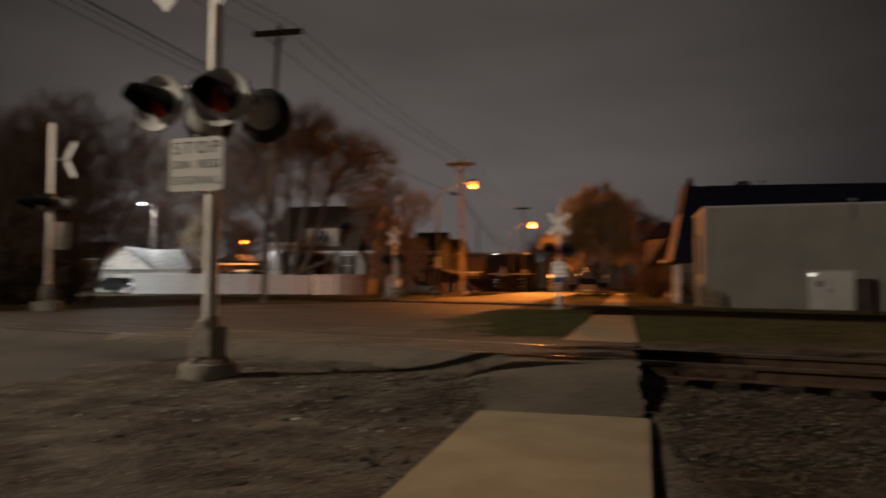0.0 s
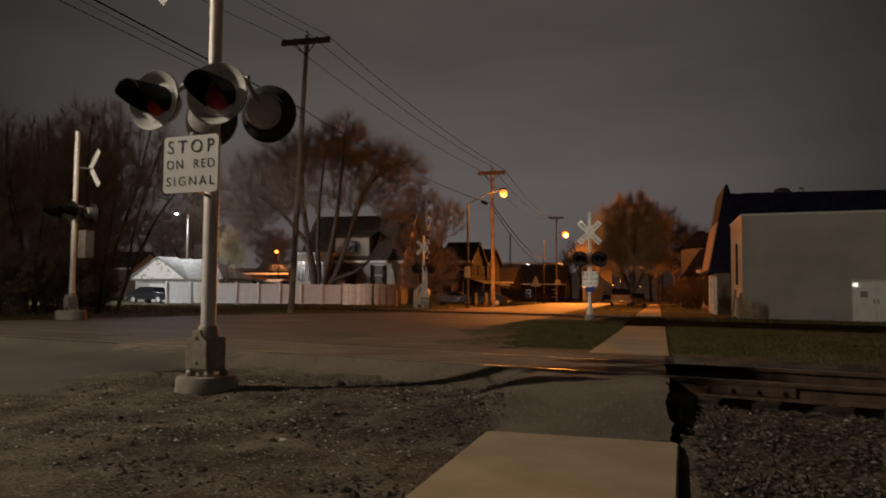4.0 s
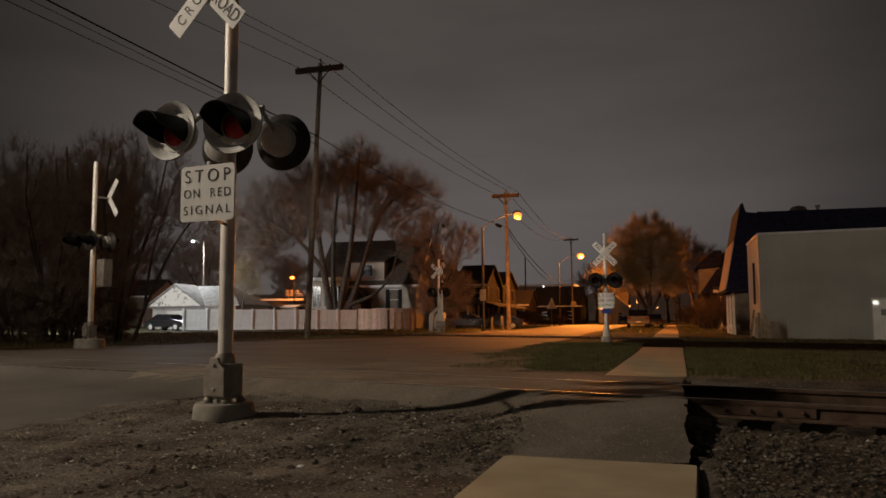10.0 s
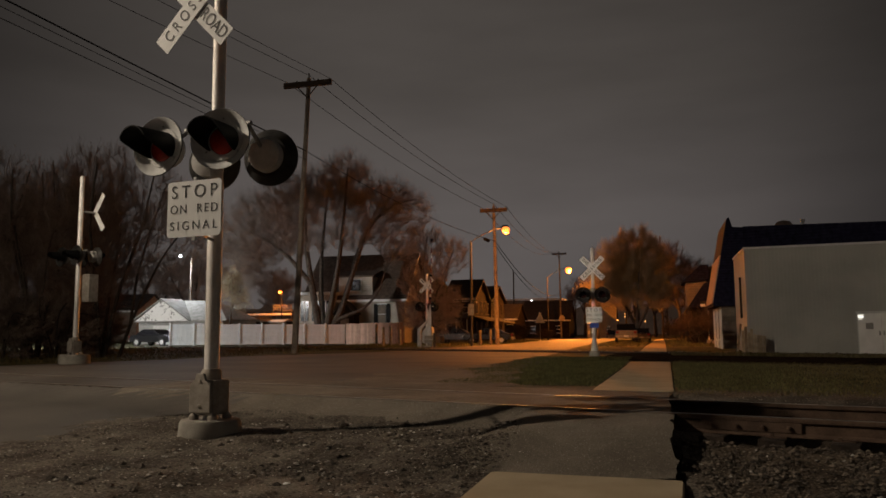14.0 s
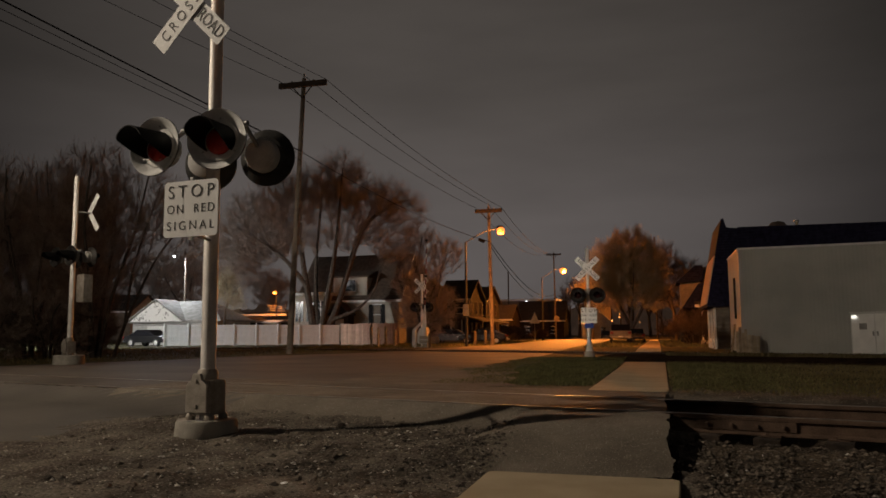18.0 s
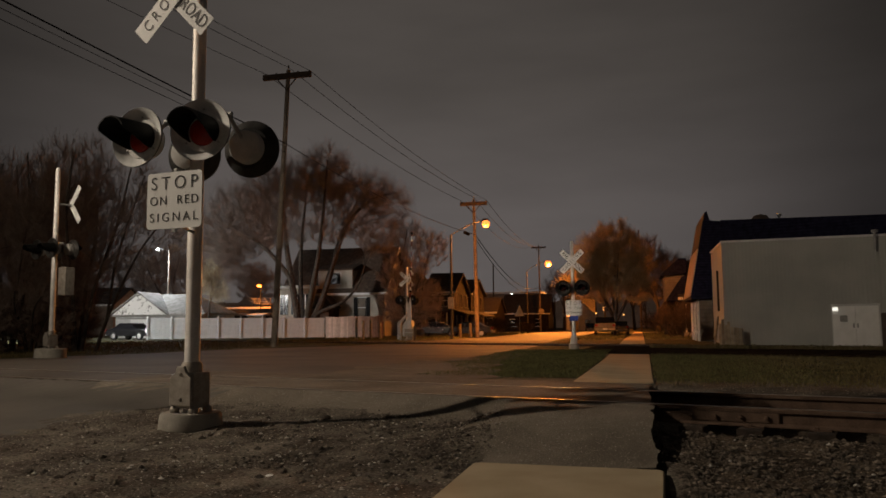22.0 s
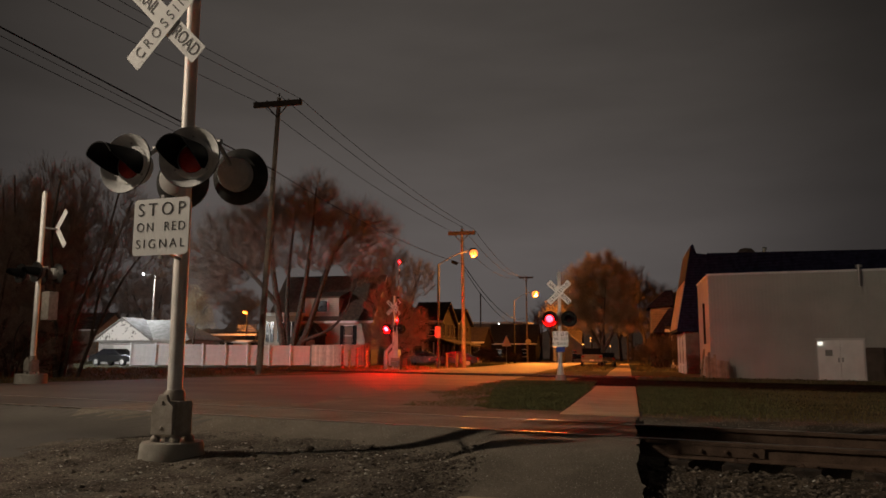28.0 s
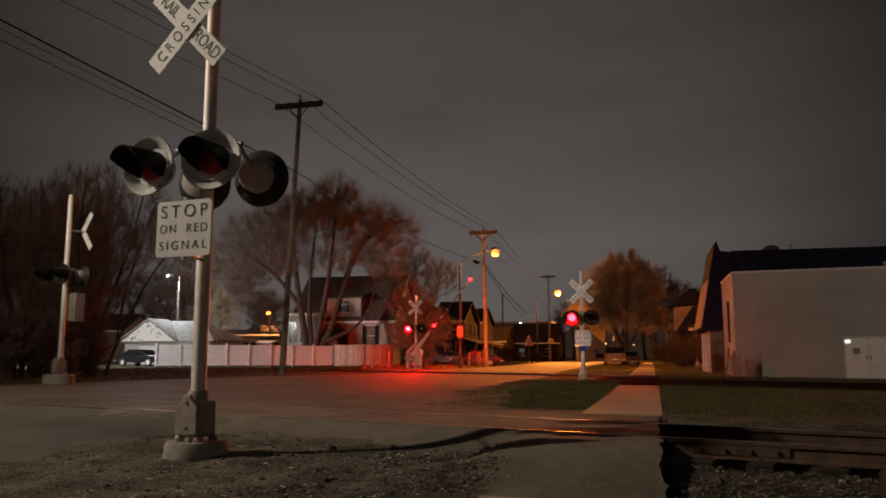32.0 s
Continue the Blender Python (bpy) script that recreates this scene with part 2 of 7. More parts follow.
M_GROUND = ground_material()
M_ASPHALT = mat("asphalt", (0.072, 0.063, 0.053), (0.145, 0.128, 0.108), 0.35, 0.74, 0, 0.35, 90, 0.4)
M_ASPHALT_OLD = speckle(mat("worn_asphalt", (0.135, 0.115, 0.092), (0.265, 0.228, 0.183), 1.3, 0.95, 0, 0.5, 75, 0.1, low=0.30, high=0.8, weight=1.0), 62, 0.16, (0.62, 0.58, 0.5), 0.6)
M_CONCRETE = mat("concrete", (0.38, 0.305, 0.198), (0.48, 0.395, 0.268), 1.6, 0.9, 0, 0.12, 160, 0.25, per_piece=0.05)
M_FOOTING = mat("footing_concrete", (0.26, 0.24, 0.21), (0.38, 0.36, 0.31), 5.0, 0.9, 0, 0.3, 90, 0.25)
M_STONE = islands(mat("ballast_stone", (0.062, 0.050, 0.039), (0.155, 0.128, 0.100), 18, 0.9, 0, 0.4, 120, 0.3), 0.7)
M_PALE_STONE = islands(mat("pale_stone", (0.34, 0.32, 0.28), (0.52, 0.49, 0.44), 18, 0.8, 0, 0.3, 120, 0.4), 0.4)
M_DRY = islands(mat("dry_grass_blade", (0.125, 0.105, 0.048), (0.185, 0.155, 0.075), 1.2, 0.9, 0, 0, 20, 0.15), 0.25)
M_FAR_DARK = mat("far_dark_ground", (0.018, 0.014, 0.011), (0.05, 0.038, 0.030), 2, 0.95, 0, 0.6, 22, 0.0, weight=1.0)
M_STRAW = islands(mat("dry_straw", (0.20, 0.165, 0.10), (0.34, 0.28, 0.17), 2, 0.9, 0, 0, 20, 0.15), 0.4)
M_GRASS = islands(mat("grass_blade", (0.092, 0.092, 0.036), (0.175, 0.162, 0.066), 3, 0.85, 0, 0, 30, 0.2), 0.4)
M_RAIL_TOP = mat("polished_rail", (0.35, 0.33, 0.30), (0.5, 0.48, 0.45), 9, 0.43, 1.0, 0.05, 80)
M_RAIL = mat("rusty_rail", (0.085, 0.053, 0.036), (0.15, 0.098, 0.068), 6, 0.85, 0.1, 0.3, 60)
M_GROOVE = mat("dark_groove_fill", (0.008, 0.007, 0.006), (0.028, 0.022, 0.017), 3, 0.95, 0, 0.4, 40, 0.05)
M_TIE = mat("tarred_timber", (0.03, 0.021, 0.015), (0.07, 0.05, 0.036), 7, 0.9, 0, 0.5, 40, per_piece=0.25)
M_MAST = mat("aluminium_mast", (0.66, 0.64, 0.61), (0.84, 0.81, 0.77), 4, 0.55, 0.2, 0.05, 60)
M_CAST = mat("cast_aluminium", (0.30, 0.27, 0.23), (0.44, 0.40, 0.35), 9, 0.65, 0.4, 0.25, 70)
M_DISC = mat("weathered_grey_disc", (0.58, 0.59, 0.58), (0.76, 0.77, 0.76), 6, 0.6, 0.0, 0.06, 80)
M_DISC_BACK = mat("dull_disc_back", (0.028, 0.028, 0.027), (0.055, 0.055, 0.053), 6, 0.7, 0, 0.06, 80, 0.1)
M_DISC_BLACK = mat("black_disc_paint", (0.012, 0.011, 0.010), (0.03, 0.027, 0.024), 6, 0.6, 0, 0.05, 80, 0.3)
M_BLACK = mat("black_enamel", (0.004, 0.004, 0.004), (0.009, 0.0085, 0.008), 8, 0.6, 0, 0.05, 80, 0.12)
M_HOUSING = mat("grey_housing", (0.22, 0.215, 0.20), (0.32, 0.31, 0.29), 6, 0.55, 0.1, 0.05, 70)
M_UNIT = mat("pale_lamp_housing", (0.42, 0.42, 0.41), (0.56, 0.56, 0.545), 6, 0.6, 0.0, 0.08, 70)
M_LENS = mat("red_glass_lens", (0.36, 0.024, 0.016), (0.48, 0.038, 0.024), 30, 0.12, 0, 0.1, 200, 0.8)
M_LENS_DARK = mat("unlit_red_lens", (0.018, 0.004, 0.004), (0.03, 0.006, 0.005), 30, 0.25, 0, 0.1, 200, 0.4)
M_GATE = mat("pale_gate_metal", (0.50, 0.49, 0.47), (0.66, 0.65, 0.62), 5, 0.55, 0.1, 0.1, 60)
M_SIGN = mat("white_sign_sheet", (0.82, 0.83, 0.82), (0.90, 0.91, 0.90), 2.5, 0.5, 0, 0.02, 90)
M_LETTER = mat("black_letter", (0.012, 0.012, 0.012), (0.03, 0.03, 0.03), 9, 0.5, 0, 0, 60)
M_BLUE = mat("blue_sign", (0.02, 0.06, 0.35), (0.03, 0.08, 0.42), 6, 0.5, 0, 0, 60)
M_ARM_RED = mat("faded_red_paint", (0.16, 0.02, 0.018), (0.24, 0.03, 0.025), 6, 0.6, 0, 0.05, 60)
M_POLE_WOOD = mat("pole_timber", (0.115, 0.092, 0.073), (0.205, 0.167, 0.133), 3, 0.9, 0, 0.5, 40)
M_WIRE = mat("black_cable", (0.004, 0.004, 0.004), (0.009, 0.009, 0.008), 5, 0.95, 0, 0, 40, 0.05)
M_STEEL = mat("galvanised_steel", (0.32, 0.32, 0.31), (0.45, 0.45, 0.43), 4, 0.5, 0.6, 0.05, 60)
M_LAMP_POLE = mat("dull_lamp_pole", (0.024, 0.024, 0.023), (0.04, 0.039, 0.038), 4, 0.75, 0.0, 0.05, 60, 0.15)
M_BARK = mat("bark", (0.04, 0.032, 0.026), (0.085, 0.07, 0.057), 5, 0.95, 0, 0.7, 35, 0.1)
M_TWIG = islands(mat("twigs", (0.19, 0.155, 0.132), (0.31, 0.255, 0.215), 2, 0.95, 0, 0, 20, 0.1), 0.3)
M_BRUSH = islands(mat("brush_twigs", (0.15, 0.112, 0.09), (0.27, 0.20, 0.16), 2, 0.95, 0, 0, 20, 0.1), 0.3)
M_FAR_WOODS = mat("glowing_far_woods", (0.17, 0.135, 0.11), (0.30, 0.24, 0.20), 0.15, 1.0, 0, 0, 1.5, 0.0)
# faint glow of its own stands in for lit haze down the street
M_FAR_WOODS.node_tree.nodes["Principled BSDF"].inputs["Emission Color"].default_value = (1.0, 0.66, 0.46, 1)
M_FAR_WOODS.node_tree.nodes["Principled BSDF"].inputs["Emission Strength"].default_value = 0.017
M_SHRUB = islands(mat("dark_shrub_twigs", (0.055, 0.040, 0.030), (0.10, 0.073, 0.056), 2, 0.95, 0, 0, 20, 0.1), 0.3)
M_BUD = islands(mat("spring_buds", (0.38, 0.30, 0.16), (0.54, 0.43, 0.24), 2, 0.9, 0, 0, 20, 0.1), 0.3)
M_BUDDED = islands(mat("budding_twigs", (0.20, 0.15, 0.09), (0.32, 0.24, 0.145), 2, 0.95, 0, 0, 20, 0.1), 0.3)
M_PALE_LEAF = islands(mat("pale_weeping_leaf", (0.36, 0.36, 0.27), (0.55, 0.55, 0.43), 2, 0.9, 0, 0, 20, 0.1), 0.3)
M_VINYL = mat("white_vinyl", (0.54, 0.58, 0.59), (0.63, 0.67, 0.68), 3, 0.5, 0, 0.03, 50, per_piece=0.03)
M_CEDAR = mat("brown_fence_wood", (0.35, 0.225, 0.165), (0.48, 0.31, 0.235), 4, 0.9, 0, 0.4, 40, per_piece=0.2)
M_SIDING = stripes(mat("white_siding", (0.36, 0.36, 0.345), (0.50, 0.49, 0.475), 2, 0.7, 0, 0.1, 40), "Z", 0.2)
M_SIDING_GREY = stripes(mat("warm_grey_siding", (0.29, 0.255, 0.21), (0.41, 0.365, 0.305), 0.8, 0.8, 0, 0.1, 30), "Z", 0.2)
M_SIDING_TAN = stripes(mat("tan_siding", (0.14, 0.115, 0.09), (0.21, 0.175, 0.135), 2, 0.8, 0, 0.1, 40), "Z", 0.2)
# near-black brown: the shade on the street walls is put into the colour
M_SIDING_BROWN = stripes(mat("dimmed_brown_siding", (0.016, 0.0125, 0.0105), (0.032, 0.025, 0.020), 2, 0.95, 0, 0.1, 40, 0.05), "Z", 0.2)
M_ROOF = stripes(mat("dark_shingle", (0.030, 0.026, 0.024), (0.066, 0.056, 0.050), 4, 0.95, 0, 0.5, 45, 0.1), "Z", 0.16)
M_ROOF_BROWN = stripes(mat("brown_shingle", (0.060, 0.044, 0.034), (0.105, 0.078, 0.060), 3, 0.95, 0, 0.5, 45, 0.1), "Z", 0.16)
# frames darkened likewise, for the shade on the same walls
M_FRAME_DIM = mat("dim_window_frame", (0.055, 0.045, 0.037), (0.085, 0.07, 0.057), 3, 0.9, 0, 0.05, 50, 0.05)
# white front with the dapple of twig shadows put into its colour
M_DAPPLED = mat("white_twig_shadow_mottle", (0.10, 0.09, 0.075), (0.82, 0.81, 0.78), 1.9, 0.8, 0, 0.3, 6, 0.2, low=0.26, high=0.40, weight=1.0)
M_PALE_ROOF = stripes(mat("pale_grey_shingle", (0.22, 0.215, 0.20), (0.36, 0.35, 0.33), 2.2, 0.9, 0, 0.3, 22, 0.2), "Z", 0.16)
M_NAVY = stripes(mat("navy_shingle", (0.010, 0.010, 0.022), (0.022, 0.021, 0.042), 5, 0.95, 0, 0.3, 45, 0.05), "Z", 0.14)
M_SHAKE = stripes(mat("brown_shake", (0.36, 0.255, 0.19), (0.50, 0.36, 0.27), 3, 0.9, 0, 0.4, 30, 0.1), "Z", 0.14)
M_METAL_WALL = stripes(mat("pale_wall_sheet", (0.38, 0.38, 0.35), (0.47, 0.47, 0.43), 0.6, 0.75, 0, 0.1, 30, 0.3), "X", 0.16, 0.55)
M_DOOR_WHITE = mat("white_door_paint", (0.82, 0.81, 0.78), (0.9, 0.89, 0.86), 3, 0.45, 0, 0.04, 60)
M_TRIM = mat("white_trim", (0.60, 0.60, 0.58), (0.72, 0.72, 0.70), 3, 0.6, 0, 0.03, 60)
M_WINDOW = mat("dark_window_glass", (0.006, 0.006, 0.008), (0.012, 0.012, 0.014), 3, 0.16, 0, 0, 60, 0.35)
M_CAR_DARK = mat("dark_car_paint", (0.010, 0.010, 0.011), (0.018, 0.018, 0.02), 3, 0.2, 0.2, 0, 60, 0.7)
M_CAR_GREY = mat("grey_car_paint", (0.10, 0.10, 0.10), (0.14, 0.14, 0.14), 3, 0.25, 0.5, 0, 60, 0.7)
M_CAR_SILVER = mat("silver_car_paint", (0.10, 0.10, 0.098), (0.15, 0.15, 0.145), 3, 0.35, 0.2, 0, 60, 0.7)
M_TYRE = mat("tyre_rubber", (0.012, 0.012, 0.012), (0.022, 0.022, 0.022), 9, 0.9, 0, 0.2, 80)
M_TAIL = mat("tail_lamp_red", (0.16, 0.012, 0.01), (0.22, 0.018, 0.014), 9, 0.2, 0, 0, 80)
M_POST = mat("weathered_post", (0.28, 0.23, 0.16), (0.42, 0.35, 0.25), 5, 0.9, 0, 0.4, 50, per_piece=0.2)
M_YELLOW = mat("yellow_post_paint", (0.085, 0.066, 0.04), (0.125, 0.098, 0.06), 5, 0.7, 0, 0.1, 50)
M_BROWN_BOX = mat("brown_cabinet_paint", (0.075, 0.052, 0.036), (0.11, 0.08, 0.057), 4, 0.7, 0, 0.08, 50)
G_RED = glow("lit_red_lamp", (1.0, 0.00022, 0.0004), 1700)
G_RED_GATE = glow("lit_red_gate_lamp", (1.0, 0.00008, 0.00013), 9500)
G_RED_BACK = glow("lit_red_rear_lamp", (1.0, 0.0004, 0.0007), 1100)
G_RED_SMALL = glow("lit_small_red_lamp", (1.0, 0.0005, 0.0008), 700)
G_SODIUM = glow("lit_sodium_lamp", (1.0, 0.25, 0.045), 2.0)
G_SODIUM_DIM = glow("lit_porch_lamp", (1.0, 0.4, 0.1), 5)
G_DOOR = glow("lit_door_lamp", (1.0, 0.96, 0.85), 1.1)
G_WHITE = glow("lit_white_lamp", (0.95, 0.97, 1.0), 12)


def translucent(m, share):
    """Let part of the light pass through thin leaves."""
    n, l = m.node_tree.nodes, m.node_tree.links
    p, out = n["Principled BSDF"], n["Material Output"]
    tr, mx = n.new("ShaderNodeBsdfTranslucent"), n.new("ShaderNodeMixShader")
    l.new(p.inputs["Base Color"].links[0].from_socket, tr.inputs["Color"])
    mx.inputs[0].default_value = share
    l.new(p.outputs[0], mx.inputs[1])
    l.new(tr.outputs[0], mx.inputs[2])
    l.new(mx.outputs[0], out.inputs["Surface"])


translucent(M_BUD, 0.5)


# ---- mesh helpers ----
def part(name, bm, material, parent=None, label="", smooth=False):
    """Link a bmesh as one mesh object, under a thing or a part."""
    me = bpy.data.meshes.new(name)
    bm.to_mesh(me)
    bm.free()
    if smooth:
        me.polygons.foreach_set("use_smooth", [True] * len(me.polygons))
        me.set_sharp_from_angle(angle=radians(34))
    me.materials.append(material)
    ob = new(name, me)
    ob.parent = parent
    if label:
        ob["label"] = label
    return ob


def raw(name, verts, faces, material, parent=None, label=""):
    me = bpy.data.meshes.new(name)
    me.from_pydata(verts, [], faces)
    me.update()
    me.materials.append(material)
    ob = new(name, me)
    ob.parent = parent
    if label:
        ob["label"] = label
    return ob


def thing(name, at, label, category, group="", kind="", turn=0):
    ob = new(name)
    ob.matrix_basis = pose(*at, 0, 0, turn)
    ob.empty_display_size = 0.2
    return tagged(ob, label, category, group, kind)


def box(x0, x1, y0, y1, z0, z1, bevel=0.0, bm=None):
    b = bmesh.new()
    bmesh.ops.create_cube(b, size=1.0)
    for v in b.verts:
        v.co = Vector(((x0 + x1) / 2 + v.co.x * (x1 - x0), (y0 + y1) / 2 + v.co.y * (y1 - y0), (z0 + z1) / 2 + v.co.z * (z1 - z0)))
    if bevel:
        bmesh.ops.bevel(b, geom=b.edges[:], offset=bevel, segments=2, profile=0.6, affect="EDGES")
    return merge(bm, b)


def merge(bm, b):
    if bm is None:
        return b
    me = bpy.data.meshes.new("tmp")
    b.to_mesh(me)
    b.free()
    bm.from_mesh(me)
    bpy.data.meshes.remove(me)
    return bm


def tube(p0, p1, r0, r1=None, n=16, caps=True, bm=None):
    r1 = r0 if r1 is None else r1
    b = bmesh.new()
    p0, p1 = Vector(p0), Vector(p1)
    q = (p1 - p0).to_track_quat("Z", "Y")
    rings = []
    for p, r in ((p0, r0), (p1, r1)):
        rings.append([b.verts.new(p + q @ Vector((r * math.cos(6.28318 * i / n), r * math.sin(6.28318 * i / n), 0))) for i in range(n)])
    for i in range(n):
        b.faces.new((rings[0][i], rings[0][(i + 1) % n], rings[1][(i + 1) % n], rings[1][i]))
    if caps:
        b.faces.new(rings[0][::-1])
        b.faces.new(rings[1])
    return merge(bm, b)


def lathe(profile, n=24, axis="Z", bm=None, a0=0.0, a1=6.283185):
    """Turn (radius, height) pairs round an axis; Y points the profile's height along -y."""
    b = bmesh.new()
    whole = a1 - a0 > 6.28
    count = n if whole else n + 1
    rows = []
    for i in range(count):
        a = a0 + (a1 - a0) * i / n
        row = []
        for r, h in profile:
            row.append(b.verts.new((r * math.cos(a), r * math.sin(a), h) if axis == "Z" else (r * math.cos(a), -h, r * math.sin(a))))
        rows.append(row)
    for i in range(n):
        r0, r1 = rows[i], rows[(i + 1) % count]
        for k in range(len(profile) - 1):
            b.faces.new((r0[k], r1[k], r1[k + 1], r0[k + 1]))
    bmesh.ops.remove_doubles(b, verts=b.verts[:], dist=1e-5)
    bmesh.ops.recalc_face_normals(b, faces=b.faces[:])
    return merge(bm, b)


def prism(points, y0, y1, bevel=0.0, bm=None, axis="Y"):
    """A polygon in x and z, drawn out along y; axis X: a polygon in y and z, drawn out along x."""
    b = bmesh.new()
    at = (lambda p, d: (p[0], d, p[1])) if axis == "Y" else (lambda p, d: (d, p[0], p[1]))
    v0, v1 = [b.verts.new(at(p, y0)) for p in points], [b.verts.new(at(p, y1)) for p in points]
    n = len(points)
    b.faces.new(v0)
    b.faces.new(v1[::-1])
    for i in range(n):
        b.faces.new((v0[i], v1[i], v1[(i + 1) % n], v0[(i + 1) % n]))
    bmesh.ops.recalc_face_normals(b, faces=b.faces[:])
    if bevel:
        bmesh.ops.bevel(b, geom=b.edges[:], offset=bevel, segments=2, profile=0.6, affect="EDGES")
    return merge(bm, b)


def moved(bm, m):
    bmesh.ops.transform(bm, matrix=m, verts=bm.verts[:])
    return bm


def cable(name, pts, r, material, parent=None, n=5):
    """A round cable through points, in one skin."""
    v, f = [], []
    for k, p in enumerate(pts):
        d = (Vector(pts[min(k + 1, len(pts) - 1)]) - Vector(pts[max(k - 1, 0)])).normalized()
        side = d.cross(Vector((0, 0, 1))).normalized()
        up = side.cross(d)
        for i in range(n):
            a = 6.28318 * i / n
            w = Vector(p) + side * (r * math.cos(a)) + up * (r * math.sin(a))
            v.append(tuple(w))
    for k in range(len(pts) - 1):
        for i in range(n):
            f.append((k * n + i, k * n + (i + 1) % n, (k + 1) * n + (i + 1) % n, (k + 1) * n + i))
    return raw(name, v, f, material, parent)


def sagged(a, b, sag, n=14):
    a, b = Vector(a), Vector(b)
    return [a.lerp(b, i / n) - Vector((0, 0, 4 * sag * (i / n) * (1 - i / n))) for i in range(n + 1)]


def lettering(text, size, material, parent, m, squeeze=1.0, space=1.0, weight=0.0):
    cu = bpy.data.curves.new("lettering", "FONT")
    cu.body, cu.size, cu.align_x, cu.align_y, cu.extrude, cu.space_character = text, size, "CENTER", "CENTER", 0.0015, space
    cu.offset = weight
    tmp = new("lettering", cu)
    me = bpy.data.meshes.new_from_object(tmp)
    bpy.data.objects.remove(tmp)
    me.transform(m @ Matrix.Diagonal((squeeze, 1, 1, 1)))
    root = list(range(len(me.vertices)))

    def find(k):
        while root[k] != k:
            root[k] = root[root[k]]
            k = root[k]
        return k
    for e in me.edges:
        root[find(e.vertices[0])] = find(e.vertices[1])
    groups = {}
    for p in me.polygons:
        groups.setdefault(find(p.vertices[0]), []).append(tuple(p.vertices))
    for faces in groups.values():
        used = sorted({k for f in faces for k in f})
        index = {k: i for i, k in enumerate(used)}
        raw("letter", [tuple(me.vertices[k].co) for k in used], [tuple(index[k] for k in f) for f in faces], material, parent)
    bpy.data.meshes.remove(me)


# ---- the lie of the land: heights across the main track ----
TRACK_A = radians(-15.64)
TC, TS = math.cos(TRACK_A), -math.sin(TRACK_A)
LAND_S = (-400, 5.0, 6.0, 7.1, 7.34, 7.56, 7.76, 10, 13, 20, 34, 42, 48, 60, 110, 900)
LAND_Z = (0, 0, 0.06, 0.095, 0.13, 0.19, 0.29, 0.29, 0.25, 0.18, 0.12, 0.19, 0.19, 0.12, 0, 0)


def along(x, y):
    return y * TC + x * TS


def land(x, y):
    s = along(x, y)
    z = float(np.interp(s, LAND_S, LAND_Z))
    if x > 0.1 and s < 10.6:
        # beside the path the ballast lies lower
        low = float(np.interp(s, (-400, 5.6, 6.8, 7.4, 7.62, 9.85, 10.2, 10.6), (-0.04, -0.04, 0.03, 0.10, 0.0, 0.0, 0.13, 0.28)))
        k = min(1.0, (x - 0.1) / (0.02 if s < 6.2 else 0.16))
        z = z * (1 - k) + min(z, low) * k
    return z


def on(x, y, dz=0.0):
    return (x, y, land(x, y) + dz)


# ---- ground, road, paths ----
def nodes(parts):
    out = []
    for a, b, step in parts:
        n = max(1, round((b - a) / step))
        out += [a + (b - a) * i / n for i in range(n)]
    return out + [parts[-1][1]]


def build_ground():
    xs = nodes([(-900, -120, 130), (-120, -30, 10), (-30, -7.6, 1.6), (-7.6, -1.5, 0.07), (-1.5, -1.2, 0.05), (-1.2, 0.0, 0.3), (0.0, 0.5, 0.06), (0.5, 5, 0.12), (5, 30, 1.6), (30, 120, 10), (120, 900, 130)])
    ys = nodes([(-300, -20, 40), (-20, 2.5, 1.5), (2.5, 9.5, 0.07), (9.5, 14, 0.3), (14, 60, 1.5), (60, 140, 8), (140, 1500, 130)])
    verts = []
    for y in ys:
        for x in xs:
            z = land(x, y)
            if -7.4 < x < -1.6 and y < 9.6 and along(x, y) < 7.2 or x > 0.3 and y < 9.5:
                bumps = 0.016 * noise.noise((x * 1.3, y * 1.3, 0)) + 0.020 * noise.noise((x * 5, y * 5, 3)) + 0.016 * noise.noise((x * 12, y * 12, 5))
                k = min(1.0, max(0.0, (x + 7.4) / 1.1)) if x < 0 else 1.0
                z += bumps + 0.004 * k if x > -6.3 else bumps * k + 0.018 * k - 0.006
            if -1.9 < x < 0.13 and 6.1 < y < 8.3:
                z -= 0.08 * min(1.0, (x + 1.9) / 0.5)
            elif -1.2 < x < 0.13 and y < 8.3:
                z -= 0.06
            edge = -1.315
            if edge + 0.08 < x < 0.13 and y < 6.12:
                z = min(z, -0.03)
            elif edge - 0.4 < x <= edge + 0.08 and y < 6.3:
                z = min(z, 0.002 + 0.12 * max(0.0, edge - x))
            if 6.1 < y and 0.0 < x < 0.17 + 0.11 * noise.noise((x, y * 2.3, 8)) and y < 7.8:
                z = min(z, -0.13 + 0.02 * noise.noise((x * 9, y * 4, 1)))
            if float(np.interp(y, ROAD_LY, ROAD_L)) + 0.8 < x < float(np.interp(y, ROAD_Y, ROAD_R)) - 0.6:
                z -= 0.15
            verts.append((x, y, z))
    w = len(xs)
    faces = [(j * w + i, j * w + i + 1, (j + 1) * w + i + 1, (j + 1) * w + i) for j in range(len(ys) - 1) for i in range(w - 1)]
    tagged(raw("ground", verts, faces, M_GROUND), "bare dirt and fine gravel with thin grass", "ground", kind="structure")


ROAD_Y = (-300, 8.2, 9.2, 12, 19, 29, 33, 60, 90, 400)
ROAD_R = (-6.45, -6.35, -5.6, -2.9, -4.0, -4.2, -4.5, -5.0, -5.4, -9)
ROAD_LY = (-300, 19, 30, 38, 50, 60, 120, 400)
